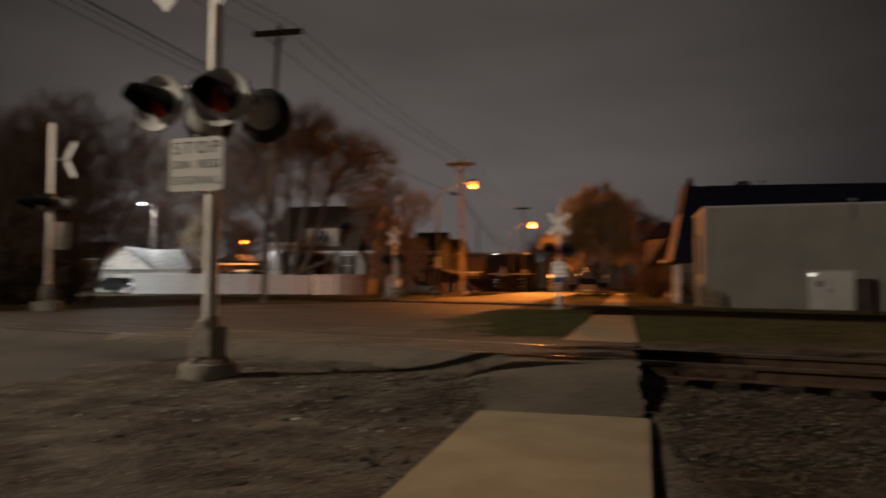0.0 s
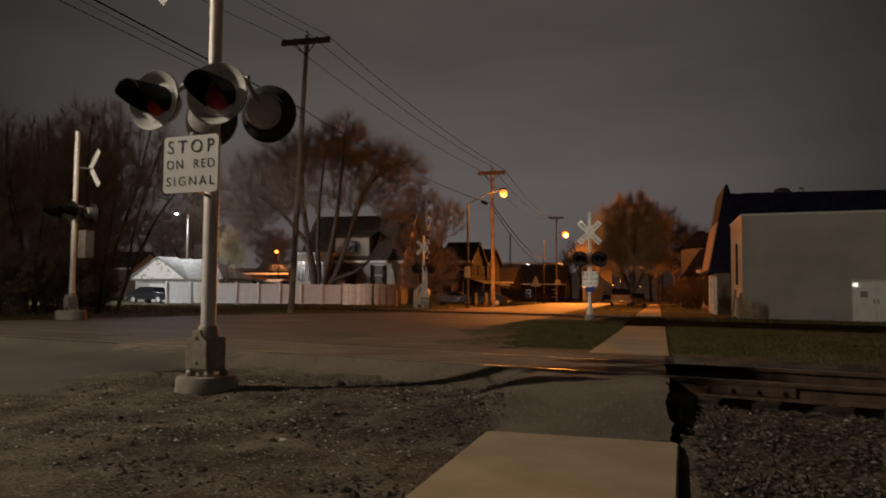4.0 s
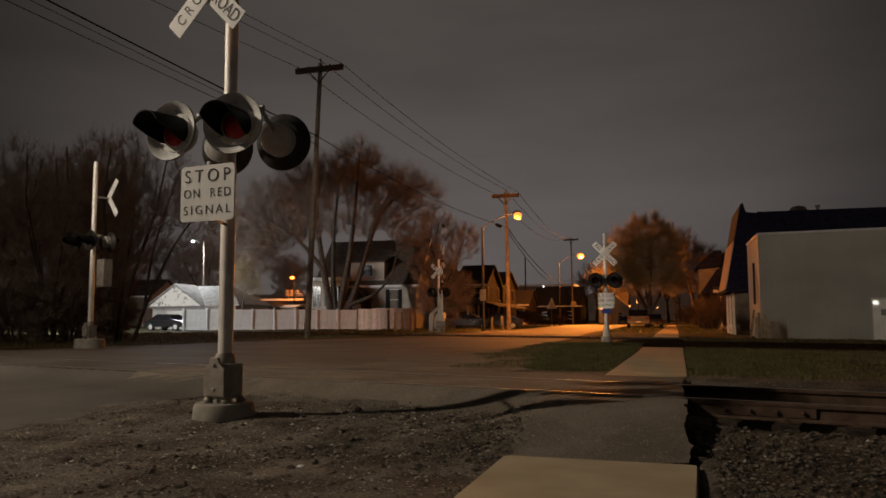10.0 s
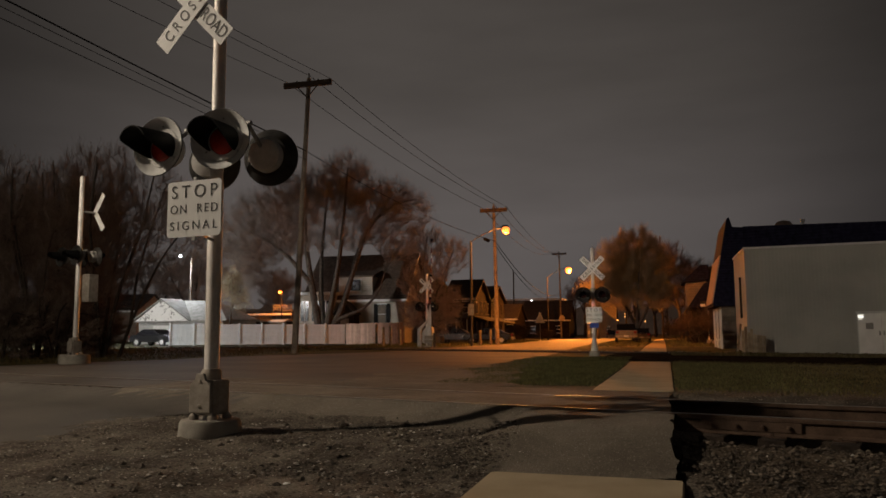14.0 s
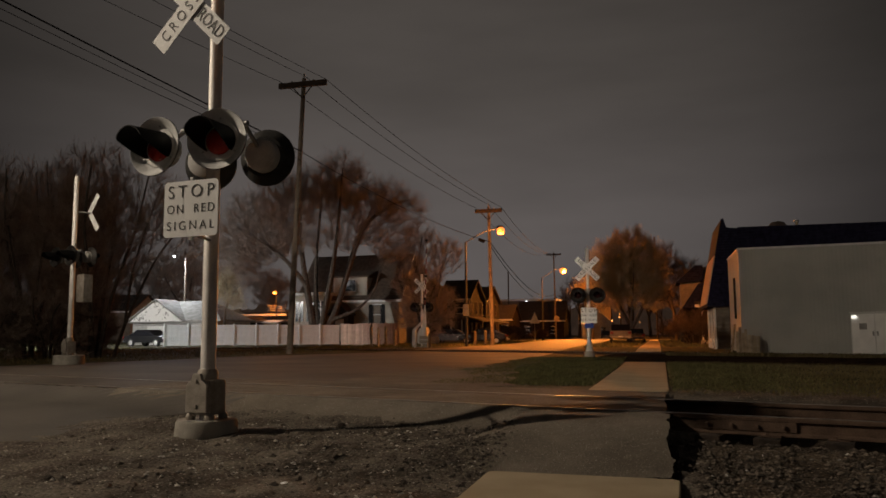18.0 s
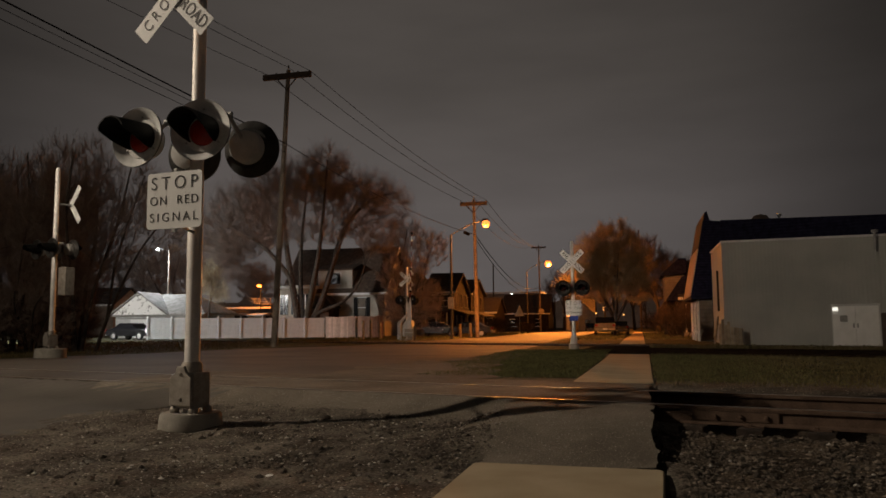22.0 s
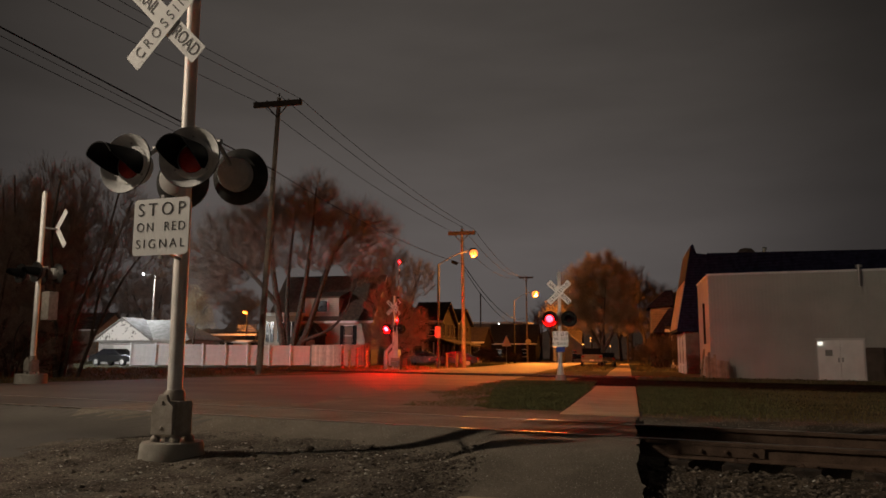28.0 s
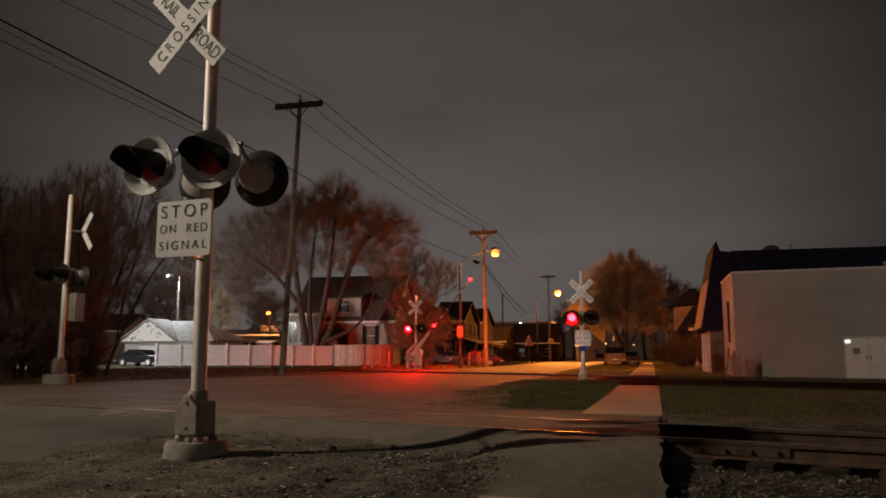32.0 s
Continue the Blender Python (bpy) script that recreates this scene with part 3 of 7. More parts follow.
ROAD_L = (-18, -18, -17.4, -14.4, -12.4, -12.2, -15.0, -24)


def sheet(name, ys, left, right, across, material, dz, label, category):
    verts, faces = [], []
    for y in ys:
        l, r = left(y), right(y)
        for i in range(across + 1):
            x = l + (r - l) * i / across
            s = along(x, y)
            verts.append((x, y, float(np.interp(s, LAND_S, LAND_Z)) + dz))
    w = across + 1
    for j in range(len(ys) - 1):
        for i in range(across):
            faces.append((j * w + i, j * w + i + 1, (j + 1) * w + i + 1, (j + 1) * w + i))
    return tagged(raw(name, verts, faces, material), label, category, kind="structure")


def build_roads():
    ys = nodes([(-100, 0, 10), (0, 30, 0.1), (30, 60, 0.5), (60, 400, 12)])
    ragged = lambda y: 0.05 * noise.noise((y * 0.9, 0, 7)) + 0.04 * noise.noise((y * 3.1, 0, 9)) + 0.03 * noise.noise((y * 9, 0, 2))
    sheet("road", ys, lambda y: float(np.interp(y, ROAD_LY, ROAD_L)) + 1.5 * ragged(y),
          lambda y: float(np.interp(y, ROAD_Y, ROAD_R)) + 1.5 * ragged(y), 40, M_ASPHALT, 0.012, "grey asphalt street over the railway crossing", "road")
    # asphalt round the rails on the near side of the street, and the path's crossing
    v, f = [], []
    us = nodes([(-8.0, 0.12, 0.07)])
    ss = [7.27, 7.46, 7.58] + nodes([(7.77, 10.6, 0.31)])
    for s in ss:
        for x in us:
            e = 0.20 * noise.noise((x * 1.2, s, 4)) + 0.14 * noise.noise((x * 5.2, s, 4)) + 0.07 * noise.noise((x * 14, s, 2)) if s == ss[0] else 0
            x1 = x + (0.06 * noise.noise((s * 2.0, 1, 6)) if x == us[-1] else 0)
            y = (s + e - x1 * TS) / TC
            v.append((x1, y, land(min(x1, 0.05), y) + (-0.012 if s == ss[0] else 0.006 if s == ss[1] else 0.014)))
    w = len(us)
    f = [(j * w + i, j * w + i + 1, (j + 1) * w + i + 1, (j + 1) * w + i) for j in range(len(ss) - 1) for i in range(w - 1)]
    tagged(raw("crossing_apron", v, f, M_ASPHALT_OLD), "worn patched asphalt laid round the rails", "crossing", kind="structure")


def build_strips():
    """The wide dark strip along the far track, and the pale gravel shoulder by the grass."""
    v, f = [], []
    ks = nodes([(0.0, 40.0, 0.8)])
    ds = (-9.6, -9.0, -7.0, -5.0, -3.0, -1.6, 0.0, 1.6, 2.5)
    c, s = math.cos(radians(-25)), math.sin(radians(-25))
    for k in ks:
        for d in ds:
            e = d + 0.3 * noise.noise((k * 0.7, d, 3))
            u = (2.1 + e * s) / c + k + 0.3 * noise.noise((d * 1.3, k, 5))
            x, y = -4.0 + u * c - e * s, 37.9 + u * s + e * c
            v.append((x, y, land(x, y) + (0.012 if d in (-9.6, 2.5) else 0.03)))
    w = len(ds)
    f = [(j * w + i, (j + 1) * w + i, (j + 1) * w + i + 1, j * w + i + 1) for j in range(len(ks) - 1) for i in range(w - 1)]
    tagged(raw("track_bed", v, f, M_FAR_DARK), "wide dark strip along the far track", "track bed", kind="structure")
    v = []
    ys = nodes([(11.6, 26.0, 0.5)])
    for y in ys:
        r = float(np.interp(y, ROAD_Y, ROAD_R)) + 0.7 + 0.3 * noise.noise((y * 0.8, 3, 3))
        w = float(np.interp(y, (11.6, 15, 20, 26), (2.8, 3.0, 2.0, 0.8))) + 0.5 * noise.noise((y * 0.7, 8, 1))
        for k in range(5):
            x = r - w * (1 - k / 4)
            v.append((x, y, float(np.interp(along(x, y), LAND_S, LAND_Z)) + 0.022))
    f = [(j * 5 + i, j * 5 + i + 1, (j + 1) * 5 + i + 1, (j + 1) * 5 + i) for j in range(len(ys) - 1) for i in range(4)]
    tagged(raw("gravel_shoulder", v, f, M_ASPHALT_OLD), "pale gravel shoulder between road and grass", "shoulder", kind="structure")


def build_ramp():
    """Rough asphalt that lifts the path to the rails, with a broken edge over the ditch."""
    v, f = [], []
    ys = nodes([(6.15, 8.6, 0.06)])
    across = 30
    for y in ys:
        l = -2.05 + 0.2 * noise.noise((y * 1.3, 2, 0)) + 0.06 * noise.noise((y * 6, 2, 0))
        r = 0.11 + 0.07 * noise.noise((y * 2.1, 5, 0)) + 0.045 * noise.noise((y * 9, 5, 0))
        for i in range(across + 1):
            x = l + (r - l) * i / across
            s = along(min(x, 0), y)
            z = float(np.interp(s, (5.85, 6.15, 6.6, 7.0, 7.35, 7.7, 10), (0.0, 0.06, 0.18, 0.255, 0.295, 0.294, 0.29))) + 0.008 * noise.noise((x * 6, y * 6, 0)) + 0.006 * noise.noise((x * 17, y * 17, 4))
            k = min(1.0, (x - l) / 0.85)
            z = (land(l - 0.1, y) - 0.03) * (1 - k * k * (3 - 2 * k)) + z * k * k * (3 - 2 * k)
            v.append((x, y, z))
        v.append((r - 0.2, y, -0.22))
    w = across + 2
    for j in range(len(ys) - 1):
        for i in range(w - 1):
            f.append((j * w + i, j * w + i + 1, (j + 1) * w + i + 1, (j + 1) * w + i))
    tagged(raw("path_ramp", v, f, M_ASPHALT_OLD), "rough grey asphalt ramp up to the rails", "path", kind="structure")


def slab_bm(w, d, h, r=0.05):
    b = bmesh.new()
    pts = []
    for cx, cy, a0 in ((w / 2 - r, d / 2 - r, 0), (-w / 2 + r, d / 2 - r, 90), (-w / 2 + r, -d / 2 + r, 180), (w / 2 - r, -d / 2 + r, 270)):
        for k in range(4):
            a = radians(a0 + 30 * k)
            pts.append((cx + r * math.cos(a), cy + r * math.sin(a)))
    lo, up, top = [b.verts.new((x, y, -h)) for x, y in pts], [b.verts.new((x, y, -0.015)) for x, y in pts], [b.verts.new((x * 0.985, y * 0.985, 0)) for x, y in pts]
    n = len(pts)
    b.faces.new(top)
    for a, c in ((lo, up), (up, top)):
        for i in range(n):
            b.faces.new((a[i], a[(i + 1) % n], c[(i + 1) % n], c[i]))
    return b


def build_paths():
    near = thing("sidewalk", (0, 0, 0), "buff concrete sidewalk ending at the railway", "sidewalk", kind="structure")
    me = None
    for k in range(5):
        d = 3.6 if k == 0 else 1.5
        c = 4.38 if k == 0 else 3.325 - 1.515 * k
        b = slab_bm(1.48, d, 0.14, 0.06 if k == 0 else 0.03)
        for v in b.verts:
            if v.co.x < 0:
                v.co.x += 0.035 * (6.18 - c - v.co.y)
        ob = part("slab", b, M_CONCRETE, near)
        ob.matrix_basis = pose(-0.569 - 0.035 * (6.18 - c), c, 0.012, 0, 0, -2)
    far = thing("sidewalk", (0, 0, 0), "concrete sidewalk beyond the railway", "sidewalk", kind="structure")
    for k in range(9):
        y = 12.0 + 1.53 * k
        x = -0.36 + 0.10 * (y - 11) / 14
        ob = part("slab", slab_bm(1.12 + 0.01 * k, 1.515, 0.14), M_CONCRETE, far)
        slope = math.degrees(math.atan2(land(x, y + 0.7) - land(x, y - 0.7), 1.4))
        ob.matrix_basis = pose(x, y, land(x, y) + 0.020, slope, 0, 0)
    for k in range(50):
        y = 39.0 + 1.53 * k
        ob = part("slab", slab_bm(1.2, 1.515, 0.14), M_CONCRETE, far)
        ob.matrix_basis = pose(-0.25 + 0.02 * (y - 38) * 0.3, y, land(0, y) + 0.03)


# ---- railway ----
def rail_profile():
    half = [(0.0, 0.0), (0.07, 0.0), (0.07, 0.012), (0.012, 0.03), (0.009, 0.12), (0.034, 0.13), (0.036, 0.155), (0.03, 0.168)]
    return half[1:] + [(-x, z) for x, z in half[:0:-1]]


def build_track(name, origin, angle, u0, u1, ties, label, top, steel=M_RAIL):
    t = thing(name, (*origin, top - 0.17), label, "railway track", kind="structure", turn=angle)
    for side in (-0.753, 0.753):
        pts = rail_profile()
        b = prism([(p[0], p[1]) for p in pts], u0, u1)
        moved(b, Matrix.Translation((0, side, 0)) @ pose(0, 0, 0, 0, 0, -90))
        part("rail", b, steel, t, "rusty steel rail")
        part("rail_head", box(u0, u1, side - 0.02, side + 0.02, 0.1685, 0.173), M_RAIL_TOP, t, "polished running surface")
    b = box(-0.115, 0.115, -1.05, 1.05, -0.17, -0.004, 0.012)
    first = None
    for u in ties:
        if first is None:
            ob = first = part("tie", b, M_TIE, t)
        else:
            ob = new("tie", first.data)
            ob.parent = t
        ob.matrix_basis = pose(u + random.uniform(-0.03, 0.03), random.uniform(-0.04, 0.04), 0, 0, 0, random.uniform(-1.5, 1.5))
    return t


def build_railways():
    build_track("railway_track", (0.0, 8.95), -15.64, -70, 60, [0.75 + 0.56 * k for k in range(34)], "railway track on dark timber ties", 0.308)
    t = bpy.data.objects["railway_track"]
    # flangeways drawn as solid dark strips, not as open grooves
    for side in (-0.753, 0.753):
        k = -1 if side > 0 else 1
        for u0, u1, w in ((-22.0, -2.3, 0.055), (-2.3, 0.5, 0.07)):
            a, b = side + k * 0.040, side + k * (0.040 + w)
            part("flangeway", box(u0, u1, min(a, b), max(a, b), 0.12, 0.163), M_GROOVE, t, "solid dark strip beside the rail")
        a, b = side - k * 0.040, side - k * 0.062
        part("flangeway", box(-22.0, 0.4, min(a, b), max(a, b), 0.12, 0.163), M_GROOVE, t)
    bar = part("joint_bar", box(0.62, 1.52, -0.753 - 0.030, -0.753 - 0.0125, 0.034, 0.128, 0.006), M_RAIL, t, "bolted rail joint bar")
    for k in range(4):
        part("joint_bolt", moved(lathe([(0, 0.0), (0.020, 0.0), (0.020, 0.022), (0.012, 0.026), (0, 0.026)], 6, "Y"), Matrix.Translation((0.72 + 0.23 * k, -0.783, 0.080))), M_RAIL, bar)
    for u in (1.31, 1.87, 2.43, 2.99, 3.55):
        plate = part("tie_plate", box(u - 0.09, u + 0.09, -0.90, -0.61, -0.003, 0.010, 0.003), M_RAIL, t)
        for dy in (-0.87, -0.66):
            part("spike", box(u - 0.05, u - 0.02, dy - 0.018, dy + 0.018, 0.010, 0.034, 0.004), M_RAIL, plate)
    build_track("railway_track", (-4.0, 37.9), -25.0, -60, 40, [6.2 + 0.56 * k for k in range(30)], "far railway track crossing the street", 0.20, M_TIE)


def path_height(x, y):
    """Top of the path's ramp, or the land where there is none."""
    z = land(x, y)
    if -1.9 < x < 0.1 and 6.2 < y < 8.2:
        k = min(1.0, (x + 2.05) / 0.85)
        k = k * k * (3 - 2 * k)
        up = float(np.interp(along(x, y), (5.85, 6.15, 6.6, 7.0, 7.35, 7.7, 10), (0.0, 0.06, 0.18, 0.255, 0.295, 0.294, 0.29)))
        z = max(z, (land(-2.15, y) - 0.03) * (1 - k) + up * k)
    return z


def stones(name, count, region, size, label, seed, sink=0.3, stone=None):
    rs = np.random.RandomState(seed)
    base = np.array([(1, 0, 0), (-1, 0, 0), (0, 1, 0), (0, -1, 0), (0, 0, 1), (0, 0, -1), (.7, .7, .3), (-.7, .6, .35), (.6, -.7, .3), (-.7, -.6, .3)], float)
    tri = [(4, 6, 7), (4, 7, 9), (4, 9, 8), (4, 8, 6), (6, 0, 2), (6, 2, 7), (7, 2, 1), (7, 1, 9), (9, 1, 3), (9, 3, 8), (8, 3, 0), (8, 0, 6)]
    verts, faces = [], []
    while len(faces) < count * 12:
        x, y = rs.uniform(region[0], region[1]), rs.uniform(region[2], region[3])
        if not region[4](x, y, rs.rand()):
            continue
        r = size * (0.45 + rs.rand() ** 2 * 1.3)
        a = rs.uniform(0, 6.28)
        c, s = math.cos(a), math.sin(a)
        k = base * (1 + 0.35 * (rs.rand(10, 1) - 0.5)) * (r, r * rs.uniform(0.6, 1), r * rs.uniform(0.45, 0.8))
        z = path_height(x, y) + r * (0.5 - sink)
        o = len(verts)
        verts += [(x + c * p[0] - s * p[1], y + s * p[0] + c * p[1], z + p[2]) for p in k]
        faces += [(o + i, o + j, o + m) for i, j, m in tri]
    ob = raw(name, verts, faces, stone or M_STONE)
    return tagged(ob, label, "gravel", kind="stuff")


def build_stones():
    stones("ballast", 17000, (0.25, 7.5, 2.5, 9.2, lambda x, y, r: 4.6 < along(x, y) < 7.75 and x > 0.13 + 0.12 * r and along(x, y) < 7.6 and r < 0.75 + noise.noise((x * 2.2, y * 2.2, 9))), 0.019, "coarse grey ballast beside the rails", 3, sink=0.15)
    stones("gravel", 9000, (-6.6, -1.3, 3.2, 8.6, lambda x, y, r: along(x, y) < 7.0 and r < 0.25 + 0.75 * (noise.noise((x * .8, y * .8, 2)) + 0.45)), 0.010, "scattered grey gravel on packed dirt", 4)
    stones("gravel", 2200, (-6.4, -1.3, 4.6, 9.6, lambda x, y, r: 5.3 < along(x, y) < 7.4 and (r < 0.35 or along(x, y) > 6.6)), 0.011, "loose stones along the crossing edge", 5)
    stones("ballast", 1500, (0.3, 5.0, 2.6, 6.5, lambda x, y, r: along(x, y) < 5.6), 0.018, "small gravel in the dirt by the path", 6)
    stones("gravel", 2600, (-2.3, -0.5, 5.9, 7.8, lambda x, y, r: (y > 6.2 or x < -1.34) and r < 1.15 * math.exp(-((x + 1.75 + 0.25 * noise.noise((y * 2, 1, 1))) / 0.3) ** 2)), 0.009, "fine gravel spread along the edge of the ramp", 21)
    stones("gravel", 160, (-2.2, -0.7, 5.9, 7.8, lambda x, y, r: (y > 6.2 or x < -1.34) and r < math.exp(-((x + 1.75) / 0.35) ** 2)), 0.009, "pale chips along the edge of the ramp", 22, stone=M_PALE_STONE)
    stones("gravel", 420, (-6.4, -1.3, 4.2, 8.6, lambda x, y, r: along(x, y) < 7.1 and r < 0.3 + noise.noise((x * 1.1, y * 1.1, 6))), 0.011, "pale chips among the gravel", 15, stone=M_PALE_STONE)
    stones("gravel", 420, (-6.5, -1.4, 4.0, 8.9, lambda x, y, r: along(x, y) < 7.2 and r < 0.3 + noise.noise((x * 1.6, y * 1.6, 12))), 0.026, "dark clods of earth on packed dirt", 31, sink=0.35)
    stones("gravel", 900, (-3.6, -1.3, 5.2, 8.4, lambda x, y, r: along(x, y) < 7.2 and (y > 6.2 or x < -1.34) and r < 0.5 + noise.noise((x * 1.8, y * 1.8, 14))), 0.017, "coarse stones between the signal and the ramp", 32)
    stones("gravel", 260, (-4.6, -1.4, 5.0, 8.4, lambda x, y, r: along(x, y) < 7.1 and r < 0.4 + noise.noise((x * 1.8, y * 1.8, 14))), 0.015, "pale stones between the signal and the ramp", 33, stone=M_PALE_STONE)
    stones("ballast", 260, (0.3, 6.0, 2.8, 8.6, lambda x, y, r: along(x, y) < 7.7), 0.015, "pale chips among the ballast", 16, stone=M_PALE_STONE)
    grass("grass", 7000, (0.5, 16, 18, 38, lambda x, y, r: abs((y - 35.4) + 0.466 * (x + 4) + 0.8 * noise.noise((x, 2, 2))) < 0.9 * r + 0.1), 0.16, "tall dead weeds along the far track", 19, M_DRY)
    stones("ballast", 1500, (0.4, 14, 20, 45, lambda x, y, r: abs((y - 37.9) + 0.466 * (x + 4)) < 2.2), 0.06, "dark ballast of the far track", 8, stone=M_FAR_DARK)


def grass(name, count, region, height, label, seed, blade=M_GRASS):
    rs = np.random.RandomState(seed)
    verts, faces = [], []
    n = 0
    while n < count:
        x, y = rs.uniform(region[0], region[1]), rs.uniform(region[2], region[3])
        if not region[4](x, y, rs.rand()):
            continue
        n += 1
        z, h, a = land(x, y), height * rs.uniform(0.4, 1.3), rs.uniform(0, 6.28)
        w = 0.006 + 0.004 * rs.rand() + 0.0009 * max(0, y - 10)
        lx, ly = rs.uniform(-0.5, 0.5) * h, rs.uniform(-0.5, 0.5) * h
        o = len(verts)
        verts += [(x - w * math.cos(a), y - w * math.sin(a), z - 0.01), (x + w * math.cos(a), y + w * math.sin(a), z - 0.01), (x + lx, y + ly, z + h)]
        faces.append((o, o + 1, o + 2))
    return tagged(raw(name, verts, faces, blade), label, "grass", kind="stuff")


def build_grass():
    edge = lambda y: float(np.interp(y, ROAD_Y, ROAD_R)) + 0.5
    grass("grass", 48000, (-5.2, -0.9, 12.3, 30.5, lambda x, y, r: edge(y) - 0.9 + 0.9 * r * r + 0.5 * noise.noise((y * 0.9, x, 1)) < x and (x < -0.95) and r < 0.7 + noise.noise((x * 1.1, y * 1.1, 0)) * 0.6), 0.042, "rough green grass between road and sidewalk", 11)
    grass("grass", 46000, (0.2, 16, 10.8, 27, lambda x, y, r: along(x, y) > 10.75 + 0.9 * r * r + 0.45 * noise.noise((x * 1.3, 0, 4)) and y < 26.5 - 0.45 * x - 0.8 * r and x > 0.24 + 0.012 * (y - 11) + 0.12 * noise.noise((y * 2, 4, 4)) and r < 0.75 + 0.6 * noise.noise((x * 0.8, y * 0.8, 0))), 0.04, "rough dry grass beside the railway", 12, M_DRY)
    grass("grass", 15000, (0.2, 3.4, 11.2, 24, lambda x, y, r: along(x, y) > 11.3 + 0.5 * r and x < 3.3 * r and x > 0.24 + 0.012 * (y - 11) + 0.12 * noise.noise((y * 2, 4, 4))), 0.042, "green grass beside the sidewalk", 18)
    grass("grass", 2600, (0.35, 4.5, 2.4, 6.2, lambda x, y, r: along(x, y) < 5.4 + noise.noise((x, y, 3)) and r < 0.25 + noise.noise((x * 1.4, y * 1.4, 7))), 0.03, "thin dead grass in the dirt beside the path", 17, M_STRAW)
    grass("grass", 9000, (-40, -17.5, 20, 50, lambda x, y, r: x < float(np.interp(y, ROAD_LY, ROAD_L)) - 0.5 and r < 0.6), 0.10, "dim grass verge across the street", 13, M_DRY)
    grass("grass", 9000, (-24, 4, 48, 100, lambda x, y, r: (x < float(np.interp(y, ROAD_LY, ROAD_L)) - 0.6 or float(np.interp(y, ROAD_Y, ROAD_R)) + 0.5 < x < -1.0 or x > 0.6) and r < 0.7), 0.14, "lawn strips along the lit street", 14)


build_ground()
build_roads()
build_strips()
build_ramp()
build_paths()
build_railways()


# ---- crossing signals ----
def lamp_unit(parent, at, facing, tilt, lit=False, disc_paint=M_DISC, hood=0.50, bulb_glow=G_RED, size=1.0):
    """A flashing-light unit: round background, housing, red lens and a long black hood. Returns its lamp bulb if it can light."""
    m = pose(*at, 0, 0, facing) @ pose(0, 0, 0, tilt) @ Matrix.Diagonal((size, size, size, 1))
    disc = part("background_disc", moved(lathe([(0.14, 0.0), (0.205, 0.0), (0.215, 0.004), (0.255, 0.040), (0.300, 0.082), (0.306, 0.084), (0.306, 0.074), (0.262, 0.030), (0.218, -0.012), (0.14, -0.012), (0.14, 0.0)], 44, "Y"), m), disc_paint, parent, "dished round background disc", True)
    part("disc_back", moved(lathe([(0.17, -0.016), (0.216, -0.016), (0.262, 0.024), (0.304, 0.068), (0.309, 0.068), (0.309, 0.062), (0.264, 0.016), (0.218, -0.024), (0.17, -0.024)], 44, "Y"), m), M_DISC_BACK if disc_paint is M_DISC else disc_paint, parent, "dark rear face of the disc", True)
    part("inner_ring", moved(lathe([(0.145, 0.008), (0.198, 0.010), (0.204, 0.004)], 40, "Y"), m), M_TRIM if disc_paint is M_DISC else disc_paint, parent, "pale inner ring")
    part("housing", moved(lathe([(0.0, -0.155), (0.150, -0.15), (0.172, -0.135), (0.180, -0.03), (0.180, -0.014), (0.0, -0.014)], 32, "Y"), m), M_UNIT if disc_paint is M_DISC else M_HOUSING, parent, "round flat-backed lamp housing", True)
    part("lens", moved(lathe([(0.142, 0.004), (0.135, 0.022), (0.09, 0.038), (0.0, 0.046)], 28, "Y"), m), M_LENS if disc_paint is M_DISC else M_LENS_DARK, parent, "dark red glass lens", True)
    b = bmesh.new()
    n = 26
    rows = []
    for i in range(n + 1):
        a = radians(-38 + (256) * i / n)
        cut = hood * min(1.0, 0.16 + 1.42 * max(0.0, (math.sin(a) + 0.62) / 1.62) ** 0.85)
        r0, r1 = 0.156, 0.168
        rows.append([b.verts.new((r * math.cos(a), -h, r * math.sin(a))) for r, h in ((r0, 0.0), (r0 - 0.004, cut), (r1 - 0.004, cut), (r1, 0.0))])
    for p, q in zip(rows, rows[1:]):
        for k in range(4):
            b.faces.new((p[k], q[k], q[(k + 1) % 4], p[(k + 1) % 4]))
    b.faces.new(rows[0])
    b.faces.new(rows[-1][::-1])
    bmesh.ops.recalc_face_normals(b, faces=b.faces[:])
    part("hood", moved(b, m @ pose(0, 0, 0, 7)), M_BLACK, parent, "long black visor hood", True)
    for a in (30, 90, 150, 210, 270, 330):
        x, z = 0.19 * math.cos(radians(a)), 0.225 * math.sin(radians(a))
        if a in (90, 210, 330):
            part("bolt", moved(lathe([(0.010, 0.012), (0.010, 0.022), (0.0, 0.024)], 6, "Y"), m @ Matrix.Translation((x, 0, z))), M_STEEL, parent)
    if lit:
        bulb = part("lamp_bulb", lathe([(0.0, -0.03), (0.150, -0.03), (0.150, 0.010), (0.11, 0.040), (0.0, 0.055)], 24, "Y"), bulb_glow, parent, "glowing red signal bulb", True)
        bulb.matrix_basis = m @ pose(0, 0.12, 0)
        return bulb, m


